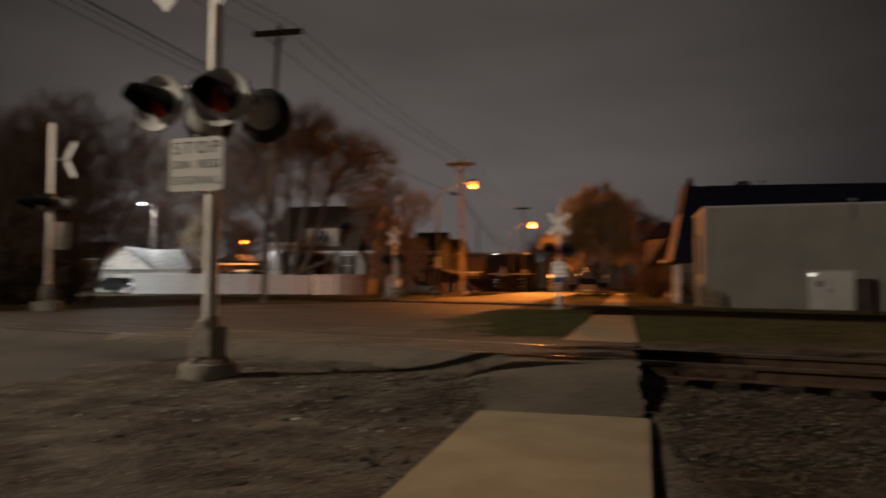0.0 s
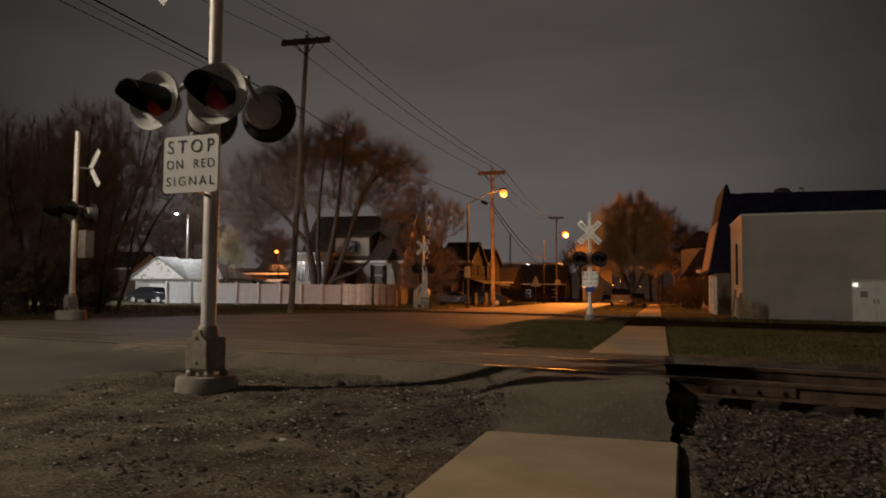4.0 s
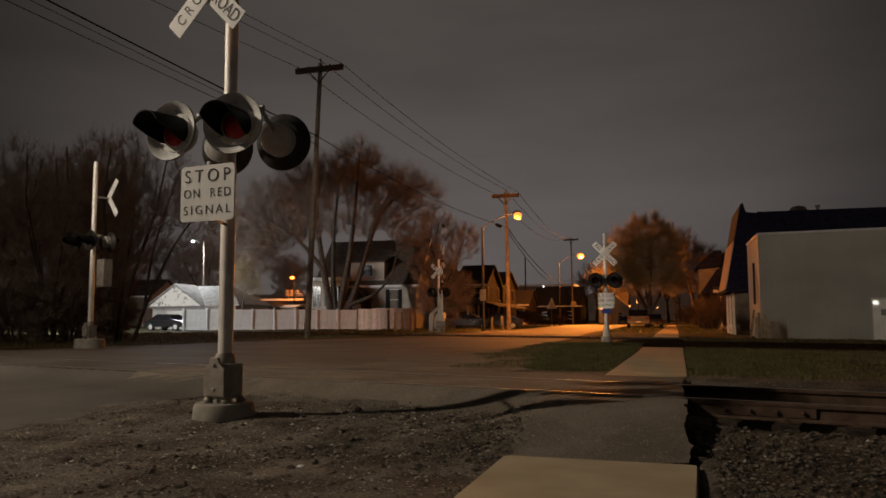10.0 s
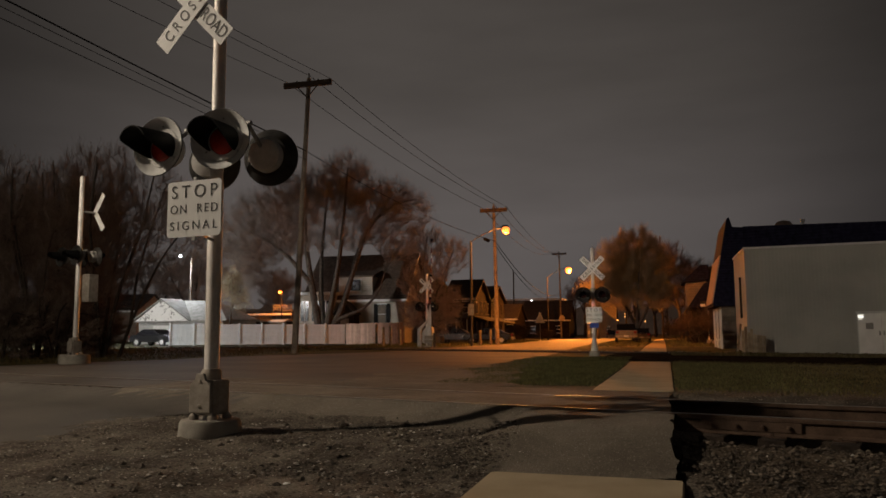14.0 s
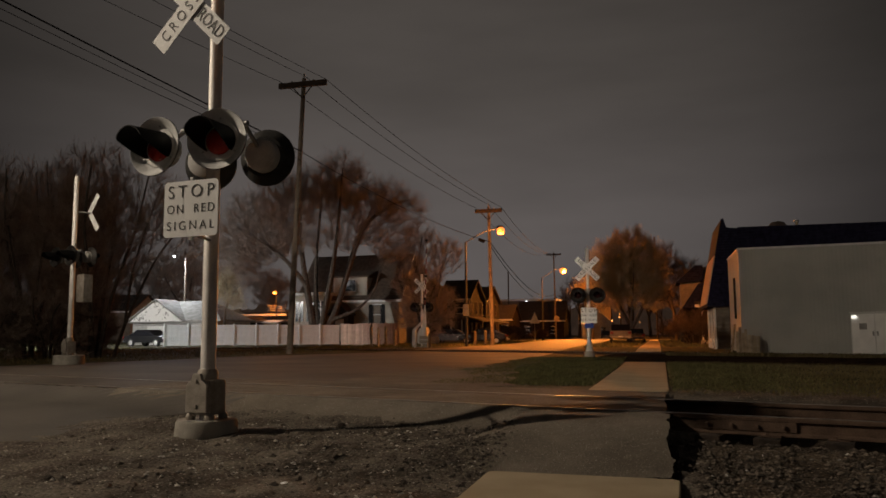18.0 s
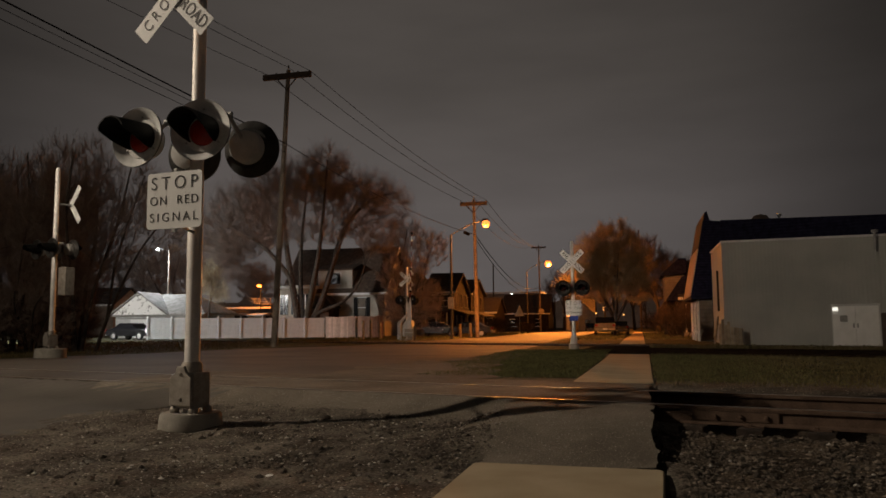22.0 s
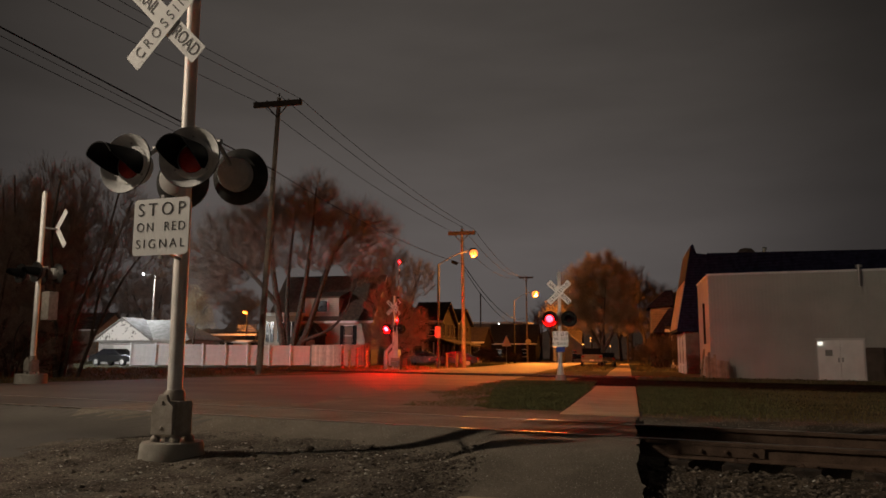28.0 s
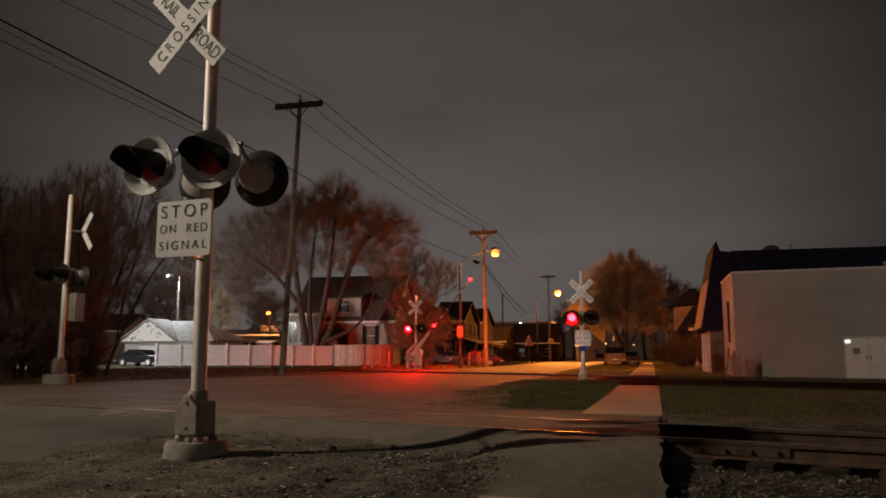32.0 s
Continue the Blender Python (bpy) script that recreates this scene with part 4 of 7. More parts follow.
def crossbuck(parent, z, y, back=False, scale=1.0):
    for turn, words in ((-45, ("RAIL", "ROAD")), (45, ("CROS", "SING"))):
        yy = y - (0.016 if turn > 0 else 0.0)
        m = pose(0, yy, z, 0, 180 if back else 0, 0) @ pose(0, 0, 0, 0, -turn, 0)
        b = prism(rounded(1.22 * scale, 0.228, 0.012), -0.002, 0.002)
        blade = part("crossbuck_blade", moved(b, m), M_SIGN, parent, "white crossbuck blade with black lettering")
        gap = 0.36 * scale
        if turn > 0:
            lettering("CROSSING", 0.185, M_LETTER, blade, m @ pose(0, -0.005, 0, 90), 0.78, 1.62)
        else:
            for word, cx in zip(words, (-gap, gap)):
                lettering(word, 0.20, M_LETTER, blade, m @ pose(cx, -0.005, 0, 90), 0.78, 0.98)


def rounded(w, h, r):
    return [(sx * (w / 2 - r) + r * math.cos(radians(a0 + 18 * k)), sz * (h / 2 - r) + r * math.sin(radians(a0 + 18 * k))) for sx, sz, a0 in ((1, 1, 0), (-1, 1, 90), (-1, -1, 180), (1, -1, 270)) for k in range(6)]


def stop_sign(parent, x, y, z, w, h):
    b = prism(rounded(w, h, 0.04), -0.002, 0.002)
    sign = part("stop_sign_panel", moved(b, Matrix.Translation((x, y, z))), M_SIGN, parent, "white stop on red signal panel")
    k = h / 0.62
    lettering("STOP", 0.205 * k, M_LETTER, sign, pose(x, y - 0.005, z + 0.185 * k, 90), 1.0, 1.46, -0.0010)
    lettering("ON  RED", 0.14 * k, M_LETTER, sign, pose(x, y - 0.005, z - 0.005 * k, 90), 0.98, 1.25, -0.0012)
    lettering("SIGNAL", 0.14 * k, M_LETTER, sign, pose(x, y - 0.005, z - 0.19 * k, 90), 1.05, 1.41, -0.0012)
    part("sign_bracket", box(x - 0.02, x + 0.02, y + 0.003, y + 0.03, z - h / 2 - 0.035, z + h / 2 + 0.035, 0.004), M_STEEL, sign)
    for dz in (-0.42 * h, 0.42 * h):
        part("sign_clamp", tube((x, y + 0.02, z + dz), (0, 0, z + dz), 0.016), M_STEEL, sign)


def mast(at, turn, label, base_h=0.2, lights=3.2, buck=4.55, top=5.2, sign=None, lit=False, tilt=-3, spread=0.40, depth=0.27, casting=True, r=0.071, footing=0.46, scale_buck=1.0, back_lamps=True, buck_out=0.09, paint=M_DISC, aim=0, bulb_glow=G_RED, size=1.0, arm_up=0.18):
    t = thing("crossing_signal", at, label, "crossing signal", "railway crossing signals", turn=turn)
    part("footing", lathe([(0, -0.35), (footing, -0.35), (footing, -0.02), (footing * 0.955, base_h - 0.03), (footing * 0.90, base_h), (0, base_h)], 40), M_FOOTING, t, "tapered round concrete footing", True)
    if casting:
        b = box(-0.14, 0.14, -0.14, 0.14, base_h + 0.05, base_h + 0.42, 0.03)
        part("base_casting", b, M_CAST, t, "square cast junction base")
        cover = part("cover_plate", prism([(-0.135, base_h + 0.08), (0.135, base_h + 0.08), (0.135, base_h + 0.37), (0.07, base_h + 0.42), (0.045, base_h + 0.49), (-0.045, base_h + 0.49), (-0.07, base_h + 0.42), (-0.135, base_h + 0.37)], -0.185, -0.145, 0.01), M_CAST, t, "bolted junction cover")
        for z in (base_h + 0.15, base_h + 0.41):
            part("cover_bolt", moved(lathe([(0.02, 0.0), (0.02, 0.010), (0.013, 0.016), (0, 0.016)], 12, "Y"), Matrix.Translation((0, -0.184, z))), M_CAST, cover, smooth=True)
        for x, y in ((-0.12, -0.12), (0.12, -0.12), (-0.12, 0.12), (0.12, 0.12)):
            part("foot_lug", lathe([(0, base_h), (0.05, base_h), (0.05, base_h + 0.04), (0.03, base_h + 0.07), (0, base_h + 0.08)], 12), M_CAST, t).location = (x, y, 0)
        part("base_collar", lathe([(0.11, base_h + 0.42), (0.11, base_h + 0.5), (0.095, base_h + 0.53), (r, base_h + 0.53)], 24), M_CAST, t, smooth=True)
    part("mast_pole", lathe([(0, 0), (r * 1.12, 0), (r * 1.12, lights - 0.35), (r, lights - 0.33), (r, top - 0.07), (r * 0.72, top), (0, top)], 28), M_MAST, t, "round aluminium pole", True)
    part("crossarm", tube((-spread - 0.05, 0, lights + arm_up), (spread + 0.05, 0, lights + arm_up), 0.027), M_STEEL, t, smooth=True)
    part("crossarm_clamp", lathe([(r, lights + arm_up - 0.1), (r + 0.035, lights + arm_up - 0.09), (r + 0.035, lights + arm_up + 0.09), (r, lights + arm_up + 0.1)], 20), M_STEEL, t, smooth=True)
    bulbs = []
    for x in (-spread, spread):
        u = lamp_unit(t, (x, -depth, lights), aim if x > 0 else 0, tilt, lit, M_DISC_BLACK if lit else paint, 0.28 if lit else 0.43, bulb_glow, size)
        if lit:
            bulbs.append(u)
        part("lamp_bracket", tube((x, 0, lights + arm_up), (x, -depth + 0.12, lights + 0.06), 0.024), M_STEEL, t)
        if back_lamps:
            u = lamp_unit(t, (x, depth, lights), 180 + aim, tilt, lit, M_DISC_BLACK if lit else paint, 0.26, G_RED_BACK if bulb_glow is G_RED else bulb_glow, size)
            if lit:
                bulbs.append(u)
            part("lamp_bracket", tube((x, 0, lights + arm_up), (x, depth - 0.12, lights + 0.06), 0.024), M_STEEL, t)
    if buck:
        crossbuck(t, buck, -buck_out, scale=scale_buck)
        crossbuck(t, buck, 0.12, True, scale_buck) if back_lamps == "buck" else None
        part("crossbuck_clamp", tube((0, -buck_out, buck), (0, 0.08, buck), 0.03), M_STEEL, t)
    if sign:
        stop_sign(t, *sign)
    return t, bulbs


near_signal, _ = mast(on(-4.63, 7.42, -0.01), -7, "aluminium crossing signal with crossbuck and four hooded lamps", lights=3.075, buck=4.62, top=5.3, sign=(0.30, -0.70, 2.325, 0.671, 0.567), spread=0.40, depth=0.40, buck_out=0.42, footing=0.335, base_h=0.17, aim=12, size=1.06, arm_up=0.29)
left_signal, _ = mast(on(-17.23, 19.92, 0.0), -20, "aluminium crossing signal across the street, crossbuck turned away", base_h=0.3, lights=3.3, buck=0, top=5.85, spread=0.42, paint=M_DISC_BLACK)
right_signal, RIGHT_BULBS = mast(on(-2.49, 31.8, 0.0), 0, "crossing signal with crossbuck on the grass strip", base_h=0.22, lights=2.47, buck=3.55, top=4.4, sign=(0.02, -0.10, 1.66, 0.64, 0.62), lit=True, spread=0.375, footing=0.22, casting=False, depth=0.24)
gate_signal, GATE_BULBS = mast(on(-14.71, 49.03, 0.0), 0, "crossing signal with a striped gate arm", base_h=0.12, lights=2.65, buck=4.05, top=4.85, lit=True, spread=0.41, casting=False, footing=0.4, depth=0.24, bulb_glow=G_RED_GATE)


def finish_signals():
    """The turned-away crossbuck of the far mast, the blue plate, and the gate."""
    for turn in (50, -50):
        blade = box(0.0, 0.72, -0.003, 0.003, -0.10, 0.10)
        part("crossbuck_blade", moved(blade, pose(0.08, 0.42 + turn * 0.0002, 4.72) @ pose(0, 0, 0, 0, turn, 0)), M_DISC, left_signal, "bare back of a crossbuck blade")
    part("crossbuck_arm", tube((0, 0, 4.72), (0.12, 0.44, 4.72), 0.03), M_STEEL, left_signal)
    part("relay_box", box(0.15, 0.55, 0.05, 0.35, 1.9, 2.75, 0.02), M_CAST, left_signal, "grey relay box")
    part("blue_plate", box(-0.16, 0.20, -0.105, -0.10, 1.14, 1.33, 0.0), M_BLUE, right_signal, "small blue notice plate")
    part("base_flare", lathe([(0.15, 0.22), (0.14, 0.40), (0.10, 0.52), (0.08, 0.6)], 20), M_TRIM, right_signal, "pale flared pole base", True)
    g = gate_signal
    part("gate_mechanism", prism([(-0.22, 0.25), (0.42, 0.25), (0.46, 0.9), (0.40, 1.30), (0.05, 1.36), (-0.26, 0.95)], -0.35, 0.25, 0.04), M_GATE, g, "pale gate motor housing")
    part("mechanism_cover", prism([(-0.12, 0.45), (0.30, 0.45), (0.32, 1.0), (-0.12, 0.9)], -0.39, -0.352, 0.01), M_GATE, g, "bolted mechanism cover")
    part("gate_stand", box(0.08, 0.42, -0.22, 0.12, -0.2, 0.3, 0.02), M_FOOTING, g)
    part("side_leg", box(-0.62, -0.38, -0.2, 0.05, -0.15, 1.2, 0.03), M_GATE, g, "pale support leg")
    part("leg_brace", tube((-0.5, -0.1, 1.15), (0.1, -0.1, 1.75), 0.10, 0.08), M_GATE, g, "slanting support arm")
    return part("gate_arm_support", prism([(-0.16, -1.15), (0.16, -1.15), (0.13, 0.2), (0.07, 1.1), (-0.07, 1.1), (-0.13, 0.2)], -0.42, -0.37, 0.01), M_TRIM, g, "forked gate arm support with counterweights")


def build_gate_arm():
    g = gate_signal
    pivot = finish_signals()
    pivot.name = "gate_arm"
    for z in (-1.05, -0.8):
        part("counterweight", box(-0.30, 0.30, -0.46, -0.33, z - 0.11, z + 0.11, 0.02), M_CAST, pivot, "iron counterweight")
    length = 5.75
    for k in range(14):
        z0, z1 = 1.0 + (length - 1.0) * k / 14, 1.0 + (length - 1.0) * (k + 1) / 14
        w = 0.04 - 0.018 * k / 14
        part("arm_stripe", box(-w, w, -0.42, -0.38, z0, z1 + 0.001, 0.0), M_ARM_RED if k % 2 else M_DISC, pivot)
    lights = []
    for z in (1.75, 3.25, 5.6):
        body = part("arm_light", lathe([(0, -0.09), (0.08, -0.085), (0.085, 0.0), (0.07, 0.01), (0, 0.012)], 18, "Y"), M_BLACK, pivot, "small arm lamp housing", True)
        body.location = (0.0, -0.44, z)
        bulb = part("arm_lamp_bulb", lathe([(0, -0.02), (0.062, -0.02), (0.062, 0.01), (0.04, 0.03), (0, 0.035)], 16, "Y"), G_RED_SMALL, body, "glowing red arm bulb", True)
        bulb.location = (0, 0.05, 0)
        lights.append(bulb)
    return pivot, lights


GATE_ARM, ARM_BULBS = build_gate_arm()


# ---- poles, street lamps, wires ----
def utility_pole(base, topx, height, arm, label, arm2=False, armturn=0):
    t = thing("utility_pole", base, label, "utility pole", "utility poles along the street")
    lean = topx - base[0]
    part("pole", tube((0, 0, -0.5), (lean, 0, height), 0.17, 0.11, 14), M_POLE_WOOD, t, "round timber pole", True)
    z = height - 0.35
    cx = lean * z / height
    part("crossarm", moved(box(-arm / 2, arm / 2, -0.09, 0.09, -0.14, 0.14, 0.01), Matrix.Translation((cx, -0.13, z)) @ pose(0, 0, 0, 0, 0, armturn)), M_TIE, t, "timber crossarm")
    for s in (-1, 1):
        part("brace", tube((cx + s * 0.62, -0.16, z - 0.05), (cx - 0.02 * s, -0.14, z - 0.75), 0.03, 0.03, 8), M_TIE, t)
        for k in (0.92, 0.45):
            part("insulator", lathe([(0, 0.05), (0.02, 0.05), (0.022, 0.12), (0.05, 0.13), (0.05, 0.17), (0.03, 0.22), (0, 0.23)], 12), M_HOUSING, t, smooth=True).location = (cx + s * arm / 2 * k, -0.13, z)
    part("pole_pin", lathe([(0, 0), (0.03, 0), (0.03, 0.16), (0.05, 0.17), (0.04, 0.26), (0, 0.27)], 12), M_HOUSING, t, smooth=True).location = (lean, 0, height)
    return t


P2 = on(-17.65, 35.6)
P3 = on(-12.27, 60.3)
P4 = (-16.6, 138.0, 0.0)
utility_pole(P2, -17.02, 14.18, 2.66, "leaning timber utility pole with a crossarm")
utility_pole(P3, -12.45, 11.1, 2.2, "timber utility pole beside the street")
utility_pole(P4, -16.7, 15.4, 2.6, "far timber utility pole with a round sign")
part_sign = part("round_sign", moved(lathe([(0, 0.0), (0.5, 0.0), (0.5, 0.02), (0, 0.02)], 24, "Y"), Matrix.Translation((0.2, -0.25, 3.6))), M_POST, bpy.data.objects["utility_pole.002"], "pale round traffic sign")


def build_wires():
    def wire(name, a, b, sag, r, label):
        ob = cable(name, sagged(a, b, sag, 20), r, M_WIRE)
        tagged(ob, label, "cable", "overhead wires")
    z2, z3, z4 = 13.9 + P2[2], 10.9 + P3[2], 15.2
    for k, (d2, d3, d4) in enumerate(((-1.2, -1.0, -1.2), (0.05, 0.0, 0.0), (1.2, 1.0, 1.2))):
        dz = 0.35 if k == 1 else 0.1
        wire("power_line", (-16.95 + d2, 35.47, z2 + dz), (-12.4 + d3, 60.2, z3 + dz), 0.45, 0.016, "thin dark overhead power line")
        wire("power_line", (-12.4 + d3, 60.2, z3 + dz), (-16.65 + d4, 137.9, z4 + dz), 1.6, 0.02, "thin dark overhead power line")
        wire("power_line", (-16.95 + d2, 35.47, z2 + dz), (-21.9 + d2, -4.0, 13.9 + dz), 0.4, 0.013, "thin dark overhead power line")
    wire("telephone_cable", (-17.1, 35.5, 10.45), (-21.7, -4.0, 12.9), 0.05, 0.03, "heavy black overhead cable")
    wire("telephone_cable", (-17.1, 35.5, 10.0), (-21.7, -4.0, 12.1), 0.1, 0.014, "thin dark overhead cable")
    wire("telephone_cable", (-17.1, 35.5, 10.3), (-21.7, -4.0, 12.6), 0.12, 0.012, "thin dark overhead cable")
    wire("telephone_cable", (-17.1, 35.5, 10.45), (-12.35, 60.2, 8.4), 0.5, 0.022, "heavy black overhead cable")
    wire("telephone_cable", (-12.35, 60.2, 8.4), (-16.65, 137.9, 8.0), 1.9, 0.035, "heavy black overhead cable")
    wire("telephone_cable", (-12.35, 60.2, 8.1), (-16.65, 137.9, 7.2), 2.1, 0.03, "heavy black overhead cable")
    wire("telephone_cable", (-16.65, 137.9, 8.0), (-20.0, 200.0, 7.0), 1.2, 0.035, "heavy black overhead cable")

    tagged(part("splice_case", tube((-12.75, 58.2, 8.35), (-12.6, 58.9, 8.30), 0.13, 0.13, 10), M_WIRE), "black splice case on the overhead cable", "cable box")


build_wires()


def street_lamp(base, height, reach, rise, label, head=G_SODIUM, glass=1.0):
    t = thing("street_lamp", base, label, "street lamp", "street lamps")
    part("pole", lathe([(0, -0.3), (0.11, -0.3), (0.10, height * 0.5), (0.07, height), (0, height)], 18), M_LAMP_POLE, t, "slender steel pole", True)
    pts = [Vector((reach * k / 10, 0, height - 0.05 + rise * math.sin(k / 10 * 1.5708))) for k in range(11)]
    b = bmesh.new()
    for p, q in zip(pts, pts[1:]):
        tube(p, q, 0.035, 0.035, 8, False, b)
    part("arm", b, M_LAMP_POLE, t, "curved lamp arm", True)
    h = part("lamp_head", moved(lathe([(0, 0.14), (0.10, 0.12), (0.17, 0.02), (0.17, 0.0), (0, 0.0)], 20), Matrix.Translation((reach, 0, height + rise)) @ Matrix.Diagonal((1.7, 1, 1, 1))), M_LAMP_POLE, t, "cobra lamp head", True)
    part("lamp_glass", moved(lathe([(0.10 * glass, -0.004), (0.21 * glass, -0.08 * glass), (0.24 * glass, -0.2 * glass), (0.2 * glass, -0.34 * glass), (0.1 * glass, -0.41 * glass), (0, -0.43 * glass)], 20), Matrix.Translation((reach + 0.05, 0, height + rise))), head, h, "glowing sodium lamp glass", True)
    return t


# glass oversized, so that its shape takes in the glare round the lamp
lamp1 = street_lamp(on(-12.65, 53.05), 7.40, 2.5, 0.93, "steel street lamp with a lit sodium head", glass=1.2)
lamp2 = street_lamp((-16.1, 117.5, 0.0), 9.5, 3.2, 1.4, "steel street lamp with a lit sodium head", glass=2.1)
street_lamp((-14.0, 185.0, 0.0), 9.2, 3.6, 0.6, "far street lamp with a lit sodium head", glass=1.3)
part("red_notice", box(-0.22, 0.22, -0.13, -0.115, 2.15, 2.95), M_POST, lamp1, "small pale notice board")
for x, y, z, r in ((-21.7, 2.3, 11.55, 2.8), (-49.8, 41.0, 7.2, 2.0)):
    street_lamp(on(x, y), z - 0.5 - land(x, y), r, 0.5, "steel street lamp with a lit white head", G_WHITE)
yard = thing("yard_lamp", (-49.9, 75.0, 0.1), "white yard light on a tall pole", "lamp post")
part("pole", tube((0, 0, -0.3), (0, 0, 9.6), 0.12, 0.10, 12), M_POLE_WOOD, yard)
part("arm", tube((0, 0, 9.5), (-1.1, -0.3, 9.85), 0.03, 0.03, 8), M_LAMP_POLE, yard)
part("lamp_glass", moved(lathe([(0.0, 0.0), (0.13, 0.02), (0.16, 0.12), (0.08, 0.2), (0, 0.21)], 16), Matrix.Translation((-1.25, -0.3, 9.66))), G_WHITE, yard, "glowing white lamp", True)
ol = thing("yard_lamp", (-46.5, 90.0, 0.1), "orange yard light on a pole by the shed", "lamp post")
part("pole", tube((0, 0, -0.3), (0, 0, 6.2), 0.06, 0.05, 10), M_WIRE, ol)
part("lamp_glass", moved(lathe([(0.0, 0.0), (0.24, 0.02), (0.3, 0.2), (0.12, 0.34), (0, 0.35)], 16), Matrix.Translation((0, -0.45, 6.2))), G_SODIUM, ol, "glowing sodium lamp", True)
part("bracket", tube((0, 0, 6.1), (0, -0.45, 6.5), 0.03, 0.03, 8), M_STEEL, ol)


# ---- the pale building by the far track ----
def build_shop():
    t = thing("shop_building", (0, 0, 0), "pale sheet-walled building with a dark mansard roof", "building")
    x0, y0, sl = 3.62, 36.96, -0.47
    at = lambda u: (x0 + u, y0 + sl * u)
    L, H = 26.0, 4.66
    ang = math.degrees(math.atan(sl))
    ln = L / math.cos(math.atan(sl))
    wall = part("front_wall", moved(prism([(0.25, -0.3), (ln, -0.3), (ln, H - 0.031 * ln), (0.25, H)], 0.0, 0.25), pose(x0, y0, 0.1, 0, 0, ang)), M_METAL_WALL, t, "pale ribbed sheet wall")
    wall.data.transform(pose(x0, y0, 0.1, 0, 0, ang).inverted())
    wall.matrix_basis = pose(x0, y0, 0.1, 0, 0, ang)
    part("wall_coping", moved(prism([(0.21, H + 0.004), (ln, H + 0.003 - 0.031 * ln), (ln, H + 0.09 - 0.031 * ln), (0.21, H + 0.09)], -0.05, 0.3), pose(x0, y0, 0.1, 0, 0, ang)), M_TRIM, t, "pale coping strip")
    part("side_wall", box(x0 + 0.24, x0 + 0.46, y0 + 0.16, y0 + 5.2, -0.2, H + 0.08), M_METAL_WALL, t, "pale side wall facing the street")
    part("side_coping", box(x0 + 0.19, x0 + 0.51, y0 + 0.2, y0 + 5.2, H + 0.10, H + 0.18, 0.01), M_TRIM, t, "pale coping strip")
    part("downpipe", tube((x0 + 0.15, y0 + 1.5, 1.7), (x0 + 0.15, y0 + 1.5, 3.6), 0.05, 0.05, 10), M_LAMP_POLE, t, "dark downpipe")
    # dark mansard along the street side, with its end towards the railway
    m0, m1 = y0 + 5.64, y0 + 11.1
    part("mansard", prism([(2.81, 2.55), (2.81, 2.40), (4.7, 2.40), (4.7, 6.45), (3.92, 6.55), (3.78, 7.05), (3.68, 7.0)], m0, m1, 0.015), M_NAVY, t, "steep dark mansard skirt")
    # two shingle tiers; the lower is paler for the lamp light on it
    for z0, z1, out, m in ((2.57, 5.05, 0.06, M_SHAKE), (5.05, 6.93, 0.03, M_ROOF)):
        xa, xb = 2.81 + 0.1955 * (z0 - 2.55), 2.81 + 0.1955 * (z1 - 2.55)
        part("mansard_face", prism([(xa - 0.004, z0), (xa - out, z0), (xb - out, z1), (xb - 0.004, z1)], m0 - 0.03, m1), m, t, "shingled street face of the mansard")
    part("main_wall", box(3.25, 3.9, m0 + 0.3, m1, 0.0, 2.42), M_SIDING_TAN, t, "low wall under the mansard")
    for k in range(3):
        part("pilaster", box(3.13, 3.24, m0 + 0.5 + 2.2 * k, m0 + 0.8 + 2.2 * k, 0.0, 2.39, 0.01), M_TRIM, t)
        if k < 2:
            w = part("shop_window", box(3.20, 3.245, m0 + 1.1 + 2.2 * k, m0 + 2.3 + 2.2 * k, 0.7, 2.1, 0.005), M_WINDOW, t, "dark shop window")
            part("window_frame", box(3.17, 3.198, m0 + 1.0 + 2.2 * k, m0 + 2.4 + 2.2 * k, 0.6, 0.7, 0.005), M_TRIM, w)
    b = bmesh.new()
    top = [(3.95, y0 + 0.9), (x0 + L, y0 + 0.9 + sl * L), (x0 + L, y0 + 18), (6.6, y0 + 18)]
    lo, up = [b.verts.new((x, y, 3.0)) for x, y in top], [b.verts.new((x, y, 5.96 - 0.0635 * (x - 3.5))) for x, y in top]
    b.faces.new(lo[::-1])
    b.faces.new(up)
    for i in range(4):
        b.faces.new((lo[i], lo[(i + 1) % 4], up[(i + 1) % 4], up[i]))
    part("roof", b, M_NAVY, t, "dark navy roof band")
    part("roof_vent", moved(lathe([(0.46, 0), (0.44, 0.3), (0.28, 0.5), (0, 0.57)], 20), Matrix.Translation((5.8, y0 + 1.55, 5.66))), M_BROWN_BOX, t, "low domed roof vent", True)
    pipe = part("roof_pipe", tube((6.62, y0 + 1.5, 5.4), (6.62, y0 + 1.5, 6.15), 0.05, 0.05, 10), M_STEEL, t)
    part("pipe_cap", tube((6.62, y0 + 1.5, 6.1), (6.62, y0 + 1.5, 6.22), 0.11, 0.09, 10), M_STEEL, pipe)
    # double doors
    fm = pose(x0, y0, 0.1, 0, 0, ang)
    u0, u1 = 4.72, 6.42
    part("door_frame", moved(box(u0 - 0.05, u1 + 0.05, -0.05, -0.004, 0.02, 1.72, 0.008), fm), M_TRIM, t)
    for a, c, hx in ((u0, (u0 + u1) / 2 - 0.006, 0.36), ((u0 + u1) / 2 + 0.006, u1, -0.36)):
        d = part("door", moved(box(a, c, -0.10, -0.055, 0.04, 1.68, 0.008), fm), M_DOOR_WHITE, t, "white steel door")
        hx = (c - 0.07) if hx > 0 else (a + 0.07)
